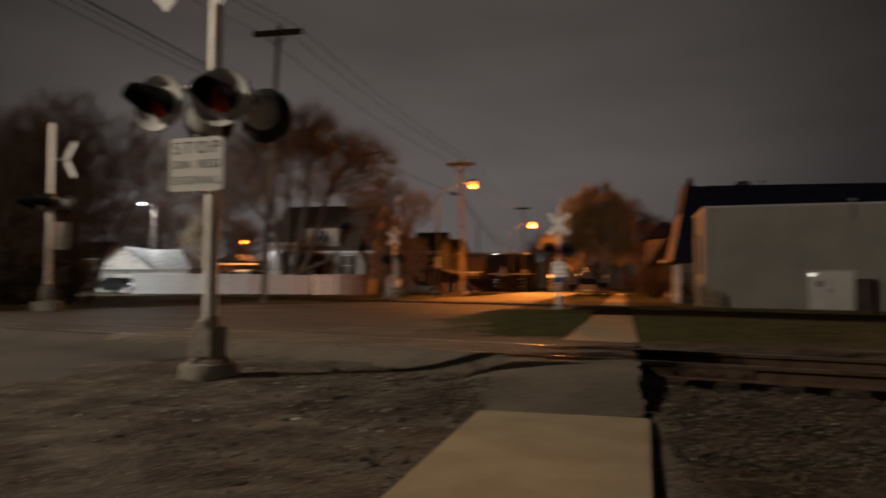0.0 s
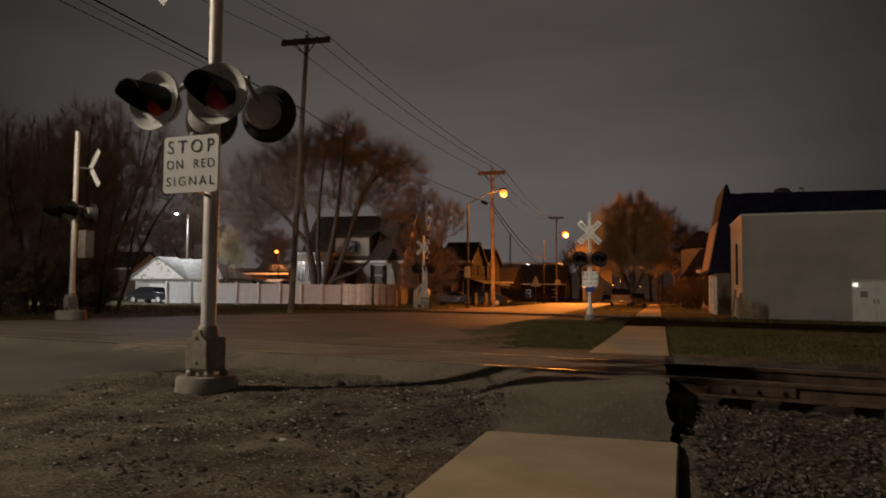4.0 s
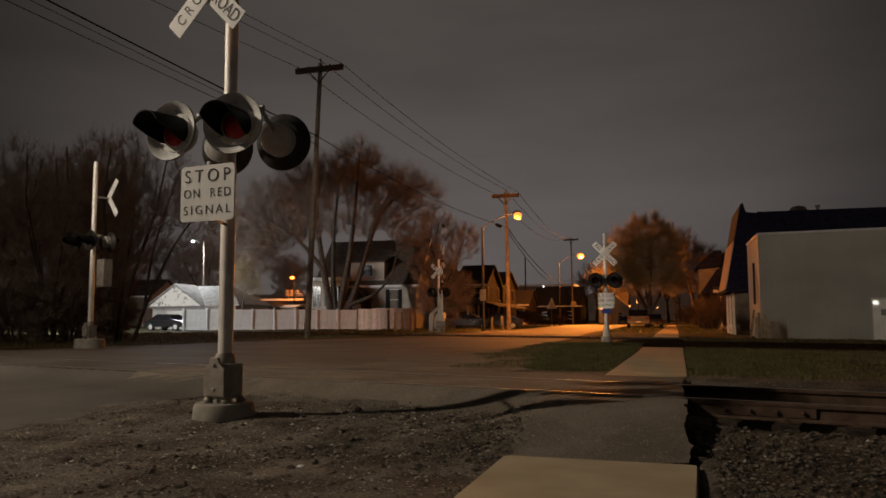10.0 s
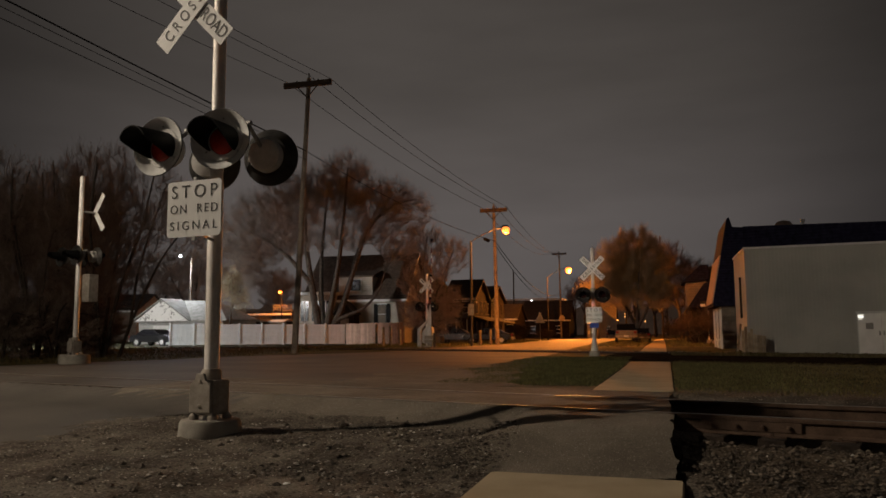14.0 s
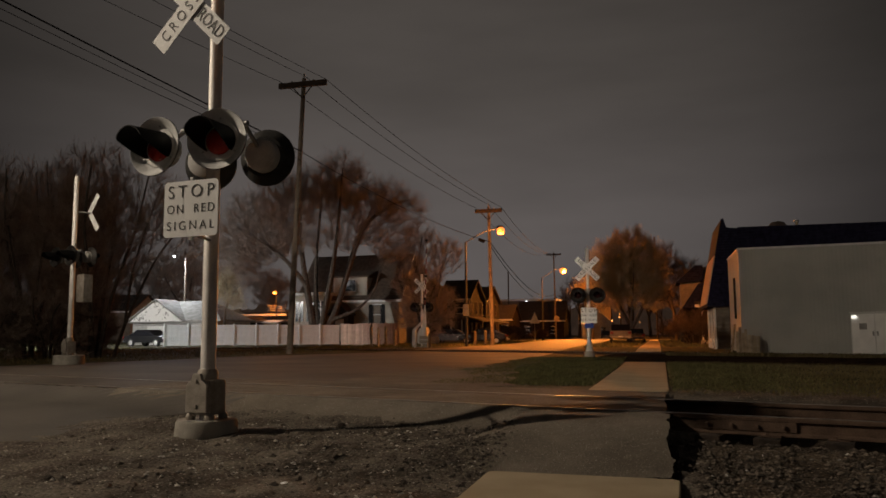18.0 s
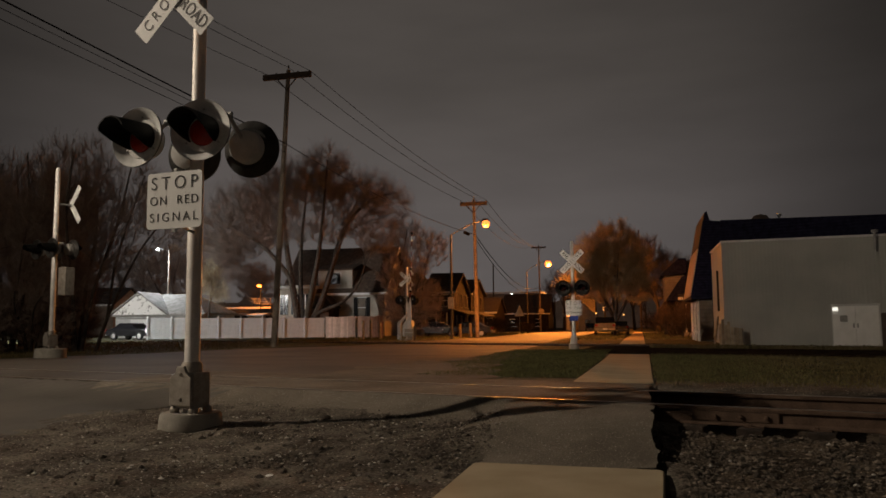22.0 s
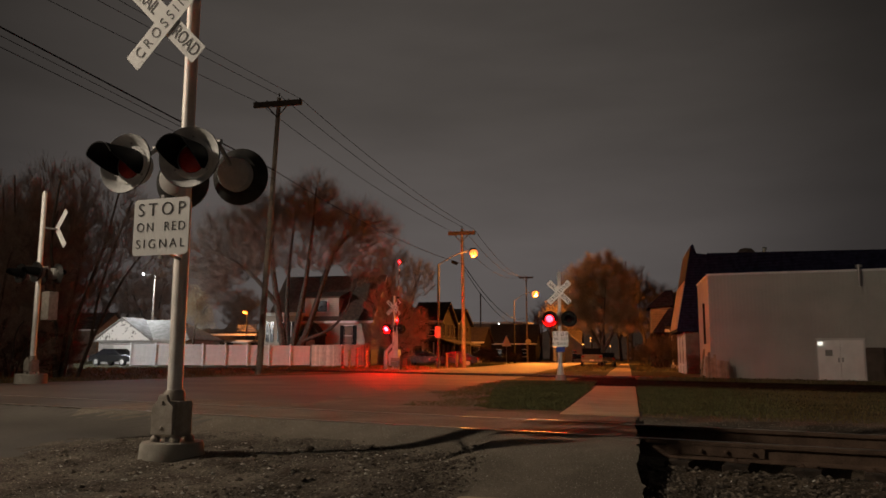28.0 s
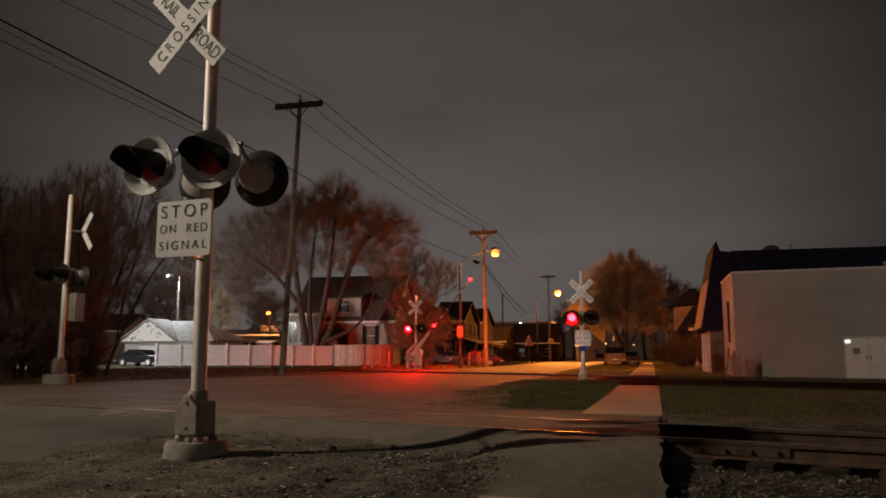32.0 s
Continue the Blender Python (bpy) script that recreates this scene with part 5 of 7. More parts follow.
        part("door_handle", moved(box(hx - 0.03, hx + 0.03, -0.15, -0.102, 0.80, 0.98, 0.01), fm), M_STEEL, d, "steel door handle")
        if hx < 5.5:
            part("notice", moved(box(a + 0.28, a + 0.55, -0.106, -0.102, 1.05, 1.3), fm), M_HOUSING, d, "faded notice plate")
    part("wall_lamp", moved(box(u0 + 0.02, u0 + 0.2, -0.17, -0.11, 1.50, 1.62, 0.01), fm), G_DOOR, t, "small lit wall lamp")
    part("door_lintel", moved(box(u0 - 0.08, u1 + 0.08, -0.12, -0.004, 1.725, 1.765, 0.008), fm), M_TRIM, t)
    # vent stack on the wall
    part("vent_stack", moved(tube((6.45, -0.14, 3.85), (6.45, -0.14, 4.62), 0.06, 0.06, 12), fm), M_STEEL, t, "pale vent stack", True)
    part("vent_cap", moved(tube((6.45, -0.14, 4.62), (6.45, -0.14, 4.72), 0.13, 0.13, 12), fm), M_STEEL, t)
    u = thing("utility_cabinet", (x0, y0, 0.1), "brown metal utility cabinet against the wall", "cabinet", turn=ang)
    part("cabinet_body", box(6.55, 7.22, -0.55, -0.06, -0.02, 1.38, 0.05), M_BROWN_BOX, u)
    part("cabinet_door", box(6.62, 7.15, -0.58, -0.553, 0.08, 1.28, 0.01), M_BROWN_BOX, u)
    p = thing("picket_fence", (x0, y0, 0.1), "short fence of weathered pickets beside the building", "fence", turn=ang)
    for k, u in enumerate((0.28, 0.40, 0.53, 0.66, 0.79, 0.92, 1.05, 1.18)):
        h = (1.02, 1.2, 0.95, 1.1, 0.86, 0.84, 0.82, 0.8, 0.78)[k]
        part("picket", box(u - 0.058, u + 0.058, -0.72 + 0.02 * (k % 3), -0.69 + 0.02 * (k % 3), -0.1, h, 0.006), M_POST, p)
    part("picket_rail", box(0.22, 1.24, -0.685, -0.64, 0.25, 0.33), M_POST, p)
    part("leaning_board", moved(box(-0.03, 0.03, -0.05, 0.05, 0, 1.35), pose(-0.1, -0.45, 0, 0, 9, 0)), M_POST, p)


build_shop()


# ---- houses ----
def window(t, x, y, z, w, h, frame=M_TRIM, shutters=False):
    p = part("window", box(x - w / 2, x + w / 2, y - 0.05, y - 0.01, z, z + h), M_WINDOW, t, "dark window")
    part("window_frame", box(x - w / 2 - 0.08, x + w / 2 + 0.08, y - 0.08, y - 0.051, z + h, z + h + 0.09, 0.005), frame, p)
    part("window_sill", box(x - w / 2 - 0.1, x + w / 2 + 0.1, y - 0.12, y - 0.051, z - 0.09, z, 0.005), frame, p)
    part("window_bar", box(x - w / 2, x + w / 2, y - 0.075, y - 0.051, z + h / 2 - 0.03, z + h / 2 + 0.03), frame, p)
    if shutters:
        for s in (-1, 1):
            c = x + s * (w / 2 + 0.24)
            part("shutter", box(c - 0.2, c + 0.2, y - 0.07, y - 0.012, z - 0.05, z + h + 0.05, 0.01), M_BLACK, p, "dark shutter")


def house(at, w, d, eave, ridge, wall, roof, label, gable="x", windows=(), door=None, porch=None, chimney=None, turn=0):
    """A gabled house; its front faces -y. gable x: the ridge runs along x; y: the gable end faces -y."""
    t = thing("house", at, label, "house", "houses along the street", turn=turn)
    if gable == "x":
        part("wall", prism([(0, -0.2), (d, -0.2), (d, eave), (d / 2, ridge - 0.12), (0, eave)], -w / 2, w / 2, axis="X"), wall, t)
        for s in (0, 1):
            part("roof_slope", prism([(-0.45, eave - 0.3), (d / 2, ridge), (d / 2, ridge + 0.18), (-0.45, eave - 0.08)] if s == 0 else [(d + 0.45, eave - 0.3), (d / 2, ridge), (d / 2, ridge + 0.18), (d + 0.45, eave - 0.08)], -w / 2 - 0.35, w / 2 + 0.35, axis="X"), roof, t)
        part("fascia", box(-w / 2 - 0.36, w / 2 + 0.36, -0.49, -0.452, eave - 0.33, eave - 0.1), M_TRIM, t)
    else:
        part("wall", prism([(-w / 2, -0.2), (w / 2, -0.2), (w / 2, eave), (0, ridge - 0.12), (-w / 2, eave)], 0, d), wall, t)
        for s in (-1, 1):
            part("roof_slope", prism([(s * (w / 2 + 0.4), eave - 0.3), (0, ridge), (0, ridge + 0.18), (s * (w / 2 + 0.4), eave - 0.08)], -0.4, d + 0.4), roof, t)
            part("barge_board", prism([(s * (w / 2 + 0.41), eave - 0.34), (0, ridge - 0.06), (0, ridge + 0.16), (s * (w / 2 + 0.41), eave - 0.12)], -0.44, -0.402), wall, t)
    for wn_ in windows:
        window(t, wn_[0], 0, wn_[1], wn_[2], wn_[3], shutters=len(wn_) > 4)
    if door is not None:
        dr = part("door", box(door - 0.45, door + 0.45, -0.06, -0.01, 0.3, 2.35), M_HOUSING, t, "front door")
        part("door_frame", box(door - 0.55, door + 0.55, -0.09, -0.062, 2.36, 2.48), M_TRIM, dr)
        for k in range(3):
            part("step", box(door - 0.6, door + 0.6, -0.35 - 0.3 * k, -0.062 - 0.3 * k, -0.2, 0.3 - 0.1 * k), M_FOOTING, t)
    if porch:
        px0, px1, ph = porch
        part("porch_roof", prism([(-1.9, ph - 0.1), (-0.02, ph + 0.55), (-0.02, ph + 0.7), (-1.9, ph + 0.05)], px0, px1, axis="X"), roof, t)
        for x in (px0 + 0.12, (px0 + px1) / 2, px1 - 0.12):
            part("porch_post", box(x - 0.06, x + 0.06, -1.75, -1.63, 0, ph, 0.01), M_TRIM, t)
        part("porch_floor", box(px0, px1, -1.85, -0.02, -0.1, 0.35), M_FOOTING, t)
    if chimney:
        part("chimney", box(chimney - 0.3, chimney + 0.3, d / 2 - 0.3, d / 2 + 0.3, ridge - 0.6, ridge + 0.8, 0.02), M_CEDAR, t)
    return t


def build_houses():
    h = house((-29.6, 73.0, 0.1), 10.7, 8, 4.5, 9.2, M_SIDING_GREY, M_ROOF_BROWN, "white sided house with a steep dark roof behind the bare tree", "x", ((3.0, 1.95, 0.85, 1.95, 1), (-3.0, 1.6, 1.0, 1.6)))
    part("rake_board", prism([(-0.47, 4.16), (4.0, 9.18), (4.0, 9.40), (-0.47, 4.40)], 5.71, 5.75, axis="X"), M_TRIM, h, "pale rake board")
    dorm = part("dormer", box(-1.7, 1.95, -0.03, 2.6, 4.0, 6.72), M_SIDING_GREY, h, "wide white dormer")
    part("dormer_roof", prism([(-0.35, 6.70), (2.9, 7.55), (2.9, 7.7), (-0.35, 6.85)], -1.95, 2.2, axis="X"), M_ROOF_BROWN, dorm, "low dark dormer roof")
    part("dormer_window", box(-0.62, 0.70, -0.08, -0.032, 5.35, 6.45), M_WINDOW, dorm, "dark dormer window")
    for x0, x1, z0, z1 in ((-0.72, 0.80, 6.452, 6.54), (-0.72, 0.80, 5.26, 5.348), (-0.72, -0.622, 5.35, 6.45), (0.702, 0.80, 5.35, 6.45)):
        part("window_trim", box(x0, x1, -0.09, -0.032, z0, z1), M_SIDING, dorm)
    part("curtain", box(2.62, 3.38, -0.058, -0.0505, 2.0, 3.85), M_SIDING_TAN, h, "pale curtain behind the window")
    side = part("side_porch", box(-5.3, -1.75, -1.6, -0.02, -0.2, 4.9), M_SIDING_GREY, h, "white enclosed side porch")
    part("porch_fascia", box(-5.5, -1.6, -1.85, 0.0, 4.902, 5.2, 0.02), M_TRIM, side, "pale flat porch roof edge")
    for x in (-4.7, -3.5, -2.4):
        part("porch_window", box(x - 0.42, x + 0.42, -1.64, -1.602, 2.3, 4.3), M_WINDOW, side, "dark porch window")
        part("porch_mullion", box(x - 0.03, x + 0.03, -1.67, -1.642, 2.3, 4.3), M_TRIM, side)
    entry = part("entry_porch", prism([(-1.3, -0.2), (0.55, -0.2), (0.55, 3.1), (-0.4, 4.1), (-1.3, 3.1)], -1.5, -0.02), M_SIDING_BROWN, h, "brown gabled entry porch")
    part("entry_door", box(-0.85, 0.05, -1.55, -1.502, 0.3, 2.5), M_SIDING_TAN, entry, "dim entry door")
    for k in (-1, 1):
        part("entry_roof", prism([(-0.4 + k * 1.15, 2.86), (-0.4, 4.12), (-0.4, 4.26), (-0.4 + k * 1.15, 3.0)], -1.8, -0.03), M_ROOF, entry)
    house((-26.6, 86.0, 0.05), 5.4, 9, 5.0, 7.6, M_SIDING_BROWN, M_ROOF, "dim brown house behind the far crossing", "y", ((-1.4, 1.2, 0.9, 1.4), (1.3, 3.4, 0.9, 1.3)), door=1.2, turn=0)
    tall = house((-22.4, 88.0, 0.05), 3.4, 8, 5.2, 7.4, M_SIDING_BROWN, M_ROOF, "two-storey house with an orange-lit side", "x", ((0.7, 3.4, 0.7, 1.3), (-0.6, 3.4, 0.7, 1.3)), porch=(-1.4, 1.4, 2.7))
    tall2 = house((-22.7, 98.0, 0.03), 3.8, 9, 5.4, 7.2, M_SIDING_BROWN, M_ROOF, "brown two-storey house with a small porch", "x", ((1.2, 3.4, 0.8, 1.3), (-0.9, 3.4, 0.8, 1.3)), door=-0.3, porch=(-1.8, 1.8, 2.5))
    for h, half, zs in ((tall, 1.7, ((0.9, 1.4), (3.4, 1.4))), (tall2, 1.9, ((0.9, 1.3), (3.5, 1.4)))):
        for y in (1.4, 4.0, 6.4):
            for z, hh in zs:
                wd = part("side_window", box(half + 0.004, half + 0.03, y - 0.45, y + 0.45, z, z + hh), M_WINDOW, h, "dark side window")
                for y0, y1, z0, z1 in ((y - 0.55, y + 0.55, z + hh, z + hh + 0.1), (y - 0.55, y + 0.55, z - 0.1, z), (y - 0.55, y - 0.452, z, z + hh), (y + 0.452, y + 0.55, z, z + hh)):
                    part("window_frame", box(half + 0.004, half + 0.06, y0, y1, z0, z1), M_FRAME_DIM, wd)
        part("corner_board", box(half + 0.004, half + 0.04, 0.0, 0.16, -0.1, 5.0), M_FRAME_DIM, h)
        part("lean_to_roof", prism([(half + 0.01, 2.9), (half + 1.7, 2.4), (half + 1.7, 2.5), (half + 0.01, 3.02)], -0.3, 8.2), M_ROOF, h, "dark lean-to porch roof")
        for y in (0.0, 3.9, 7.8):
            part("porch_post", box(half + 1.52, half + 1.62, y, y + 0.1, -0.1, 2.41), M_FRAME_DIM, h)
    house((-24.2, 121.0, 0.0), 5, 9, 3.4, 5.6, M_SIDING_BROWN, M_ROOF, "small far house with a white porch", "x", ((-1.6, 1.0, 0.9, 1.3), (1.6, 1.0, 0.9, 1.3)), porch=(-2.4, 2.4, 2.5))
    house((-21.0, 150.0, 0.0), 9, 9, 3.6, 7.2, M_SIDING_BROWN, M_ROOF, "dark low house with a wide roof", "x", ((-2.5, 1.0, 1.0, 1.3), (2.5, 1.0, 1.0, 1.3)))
    house((-11.5, 165.0, 0.0), 6, 9, 3.2, 6.0, M_SIDING, M_ROOF, "far dim house with pale siding", "y", ((-1.5, 1.0, 1.0, 1.3), (1.5, 1.0, 1.0, 1.3)))
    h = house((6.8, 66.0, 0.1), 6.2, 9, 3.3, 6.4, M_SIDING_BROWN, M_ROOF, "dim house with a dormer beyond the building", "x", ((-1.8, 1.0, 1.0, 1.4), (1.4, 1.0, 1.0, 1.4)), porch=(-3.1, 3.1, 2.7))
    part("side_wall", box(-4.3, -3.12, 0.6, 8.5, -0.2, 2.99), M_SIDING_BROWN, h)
    part("dormer", prism([(-4.45, 3.0), (-2.9, 3.0), (-2.9, 5.15), (-4.45, 5.0)], 0.4, 4.2), M_SIDING_TAN, h, "tan dormer wall")
    part("cross_roof", prism([(-4.42, 2.95), (-3.1, 4.9), (-2.7, 5.0), (-2.7, 2.95)], -0.1, 0.39), M_NAVY, h, "dark sloping roof before the dormer")
    part("dormer_roof", prism([(-4.75, 4.98), (-2.7, 5.18), (-2.7, 6.4), (-3.3, 6.4), (-4.75, 5.1)], -0.05, 4.6), M_NAVY, h)
    house((8.5, 108.0, 0.0), 8, 9, 4.6, 7.5, M_SIDING, M_ROOF, "pale house behind the street trees", "y", ((-2, 1.2, 1, 1.4), (2, 1.2, 1, 1.4), (0, 4.6, 1, 1.2)), porch=(-4, 4, 2.6))
    house((-13.5, 190.0, 0.0), 7, 9, 4.0, 8.0, M_SIDING_TAN, M_ROOF, "far dim house down the street", "x", ((-2.5, 1.0, 1.0, 1.3), (2.5, 1.0, 1.0, 1.3)))
    g = thing("garage", (-49.7, 70.0, 0.1), "white garage with a gabled pale roof", "garage")
    part("wall", prism([(0, -0.2), (6.6, -0.2), (6.6, 2.44), (0, 2.44)], -3.0, 7.0, axis="X"), M_SIDING, g)
    v = [(x, y, z) for z in (2.42, 2.56) for x, y in ((-3.2, -0.1), (7.4, -0.1), (7.4, 6.9), (-3.2, 6.9))] + [(0.0, 3.3, 4.66), (4.2, 3.3, 4.66)]
    raw("hip_roof", v, [(3, 2, 1, 0), (0, 1, 5, 4), (1, 2, 6, 5), (2, 3, 7, 6), (3, 0, 4, 7), (4, 5, 9, 8), (6, 7, 8, 9), (7, 4, 8), (5, 6, 9)], M_PALE_ROOF, g, "pale grey hip roof")
    part("gable", prism([(-3.15, 2.45), (3.05, 2.45), (0.0, 4.62)], -0.42, 3.0), M_DAPPLED, g, "white gable front with twig shadow in its colour")
    for k in (-1, 1):
        part("gable_roof", prism([(k * 3.45, 2.36), (0.0, 4.66), (0.0, 4.80), (k * 3.45, 2.50)], -0.62, 3.1), M_PALE_ROOF, g)
    part("eave_band", box(-3.2, 7.2, -0.50, -0.425, 2.28, 2.42, 0.01), M_HOUSING, g, "shaded eave board")
    part("second_band", box(-2.6, 3.0, -0.06, -0.012, 2.02, 2.12, 0.01), M_HOUSING, g)
    door = part("garage_door", box(-1.2, 2.4, -0.06, -0.012, 0, 1.98), M_TRIM, g, "white garage door")
    for k in range(3):
        part("door_groove", box(-1.18, 2.38, -0.066, -0.061, 0.46 + 0.5 * k, 0.49 + 0.5 * k), M_HOUSING, door)
    s = thing("shed", (-50.5, 92.0, 0.1), "long low shed with an orange-lit canopy", "shed")
    part("wall", box(-4.5, 5.0, 0, 5, -0.2, 2.6), M_SIDING_BROWN, s)
    part("roof_slope", prism([(-1.4, 2.75), (5.4, 4.0), (5.4, 4.15), (-1.4, 2.9)], -5, 5.4, axis="X"), M_ROOF, s)
    part("canopy", prism([(-4.8, 2.5), (-1.5, 3.7), (5.2, 3.7), (5.2, 3.45), (-1.5, 3.45), (-4.8, 2.3)], -1.6, -1.42), M_POST, s, "pale canopy fascia")
    house((-84.5, 103.0, 0.1), 13, 8, 4.9, 7.4, M_SIDING_TAN, M_ROOF, "dim house behind the thicket", "x", ((-3, 1, 1, 1.3), (3, 1, 1, 1.3)))


build_houses()


# ---- fences, posts ----
def build_fences():
    a, b = Vector((-38.98, 55.81, 0)), Vector((-27.333, 65.344, 0))
    n = 8
    for k in range(n):
        p, q = a.lerp(b, k / n), a.lerp(b, (k + 1) / n)
        L = (q - p).length
        ang = math.degrees(math.atan2(q.y - p.y, q.x - p.x))
        t = thing("fence_panel", (p.x, p.y, land(p.x, p.y)), "white vinyl privacy fence panel", "fence", "white fence panels", turn=ang)
        part("post", box(-0.065, 0.065, -0.065, 0.065, -0.2, 1.86, 0.01), M_VINYL, t)
        part("post_cap", prism([(-0.08, 1.862), (0.08, 1.862), (0.0, 1.93)], -0.08, 0.08), M_VINYL, t)
        part("top_rail", box(0.07, L - 0.07, -0.025, 0.025, 1.64, 1.78, 0.008), M_VINYL, t)
        part("bottom_rail", box(0.07, L - 0.07, -0.025, 0.025, 0.06, 0.2, 0.008), M_VINYL, t)
        m = 10
        for i in range(m):
            x0, x1 = 0.08 + (L - 0.16) * i / m, 0.08 + (L - 0.16) * (i + 1) / m
            part("board", box(x0, x1 - 0.008, -0.012, 0.012, 0.2, 1.64), M_VINYL, t)
    a, b = Vector((-27.2, 65.2, 0)), Vector((-20.5, 61.4, 0))
    t = thing("wooden_fence", (a.x, a.y, land(a.x, a.y)), "brown wooden board fence", "fence", turn=math.degrees(math.atan2(b.y - a.y, b.x - a.x)))
    L = (b - a).length
    for k in range(44):
        x = L * k / 44
        part("board", box(x, x + L / 44 - 0.012, -0.015, 0.015, -0.1, 1.84 + 0.06 * random.random()), M_CEDAR, t)
    part("rail", box(0, L, 0.017, 0.07, 0.4, 0.5), M_CEDAR, t)
    part("rail", box(0, L, 0.017, 0.07, 1.4, 1.5), M_CEDAR, t)
    for x, y, h, m in ((-19.9, 53.4, 1.6, M_POST), (-19.3, 53.2, 1.35, M_POST), (-18.75, 53.3, 1.45, M_POST), (-17.9, 52.9, 1.2, M_POST), (-13.15, 58.0, 1.15, M_YELLOW), (-12.35, 58.0, 1.15, M_YELLOW), (-14.0, 48.4, 0.95, M_YELLOW)):
        p = thing("post", on(x, y), "short painted guard post by the crossing" if m is M_YELLOW else "short weathered timber post", "post")
        part("post_shaft", lathe([(0, -0.3), (0.10, -0.3), (0.10, h - 0.03), (0.07, h), (0, h)], 14), m, p, smooth=True)


build_fences()


# ---- vehicles ----
def car(at, turn, paint, label, kind="sedan"):
    t = thing("car" if kind == "sedan" else "pickup", at, label, "car", "parked cars", turn=turn)
    if kind == "sedan":
        low = [(-2.25, 0.35), (2.2, 0.35), (2.25, 0.62), (2.1, 0.82), (1.1, 0.95), (-1.6, 0.98), (-2.2, 0.9), (-2.3, 0.6)]
        cab = [(1.05, 0.94), (0.35, 1.40), (-0.9, 1.42), (-1.75, 0.97)]
        w, wheels = 0.9, (-1.4, 1.38)
    else:
        low = [(-2.7, 0.5), (2.7, 0.5), (2.75, 0.85), (2.6, 1.08), (1.3, 1.15), (-2.65, 1.18), (-2.75, 0.8)]
        cab = [(1.3, 1.14), (0.6, 1.72), (-1.9, 1.76), (-2.55, 1.17)]
        w, wheels = 0.98, (-1.7, 1.75)
    part("body", prism(low, -w, w, 0.06), paint, t, "car body")
    c = prism(cab, -w + 0.12, w - 0.12, 0.05)
    cabin = part("cabin", c, M_WINDOW, t, "dark glass cabin")
    part("roof_panel", box(cab[2][0] + 0.05, cab[1][0] - 0.05, -w + 0.14, w - 0.14, cab[1][1] - 0.01, cab[1][1] + 0.035, 0.012), paint, t)
    for x in wheels:
        for y in (-w + 0.08, w - 0.08):
            wheel = part("wheel", moved(lathe([(0.0, -0.11), (0.32, -0.11), (0.345, -0.07), (0.345, 0.07), (0.32, 0.11), (0.0, 0.11)], 24, "Y"), Matrix.Translation((x, y, 0.345))), M_TYRE, t, "black tyre", True)
            part("rim", moved(lathe([(0.0, 0.125), (0.2, 0.115), (0.2, -0.115), (0.0, -0.125)], 20, "Y"), Matrix.Translation((x, y, 0.345))), M_STEEL, wheel, "pale wheel rim")
    for y in (-w + 0.18, w - 0.18):
        part("tail_light", box(low[-1][0] - 0.03, low[-1][0] + 0.1, y - 0.13, y + 0.13, low[-1][1] + 0.1, low[-1][1] + 0.28, 0.01), M_TAIL, t)
        part("headlight", box(low[2][0] - 0.12, low[2][0] + 0.02, y - 0.16, y + 0.16, low[2][1] + 0.0, low[2][1] + 0.14, 0.01), M_STEEL, t)
    part("bumper", box(low[-1][0] - 0.08, low[-1][0] + 0.05, -w + 0.05, w - 0.05, low[0][1] + 0.02, low[0][1] + 0.2, 0.02), M_HOUSING, t)
    part("number_plate", box(low[-1][0] - 0.10, low[-1][0] - 0.082, -0.2, 0.2, low[0][1] + 0.08, low[0][1] + 0.2), M_SIGN, t)
    return t


car((-41.5, 57.6, 0.16), -8, M_CAR_DARK, "dark parked sedan by the white garage")
car((-2.95, 75.8, 0.08), 92, M_CAR_SILVER, "silver parked pickup seen from behind", "pickup")
car((-1.75, 84.0, 0.05), 92, M_CAR_GREY, "grey car parked ahead of the pickup")
car((-18.4, 72.0, 0.09), 4, M_CAR_GREY, "pale sedan parked by the house")
car((-15.4, 71.0, 0.09), 185, M_CAR_DARK, "dark sedan parked in the yard")
car((-8.6, 150.0, 0.0), 95, M_CAR_DARK, "far dark car parked at the kerb")


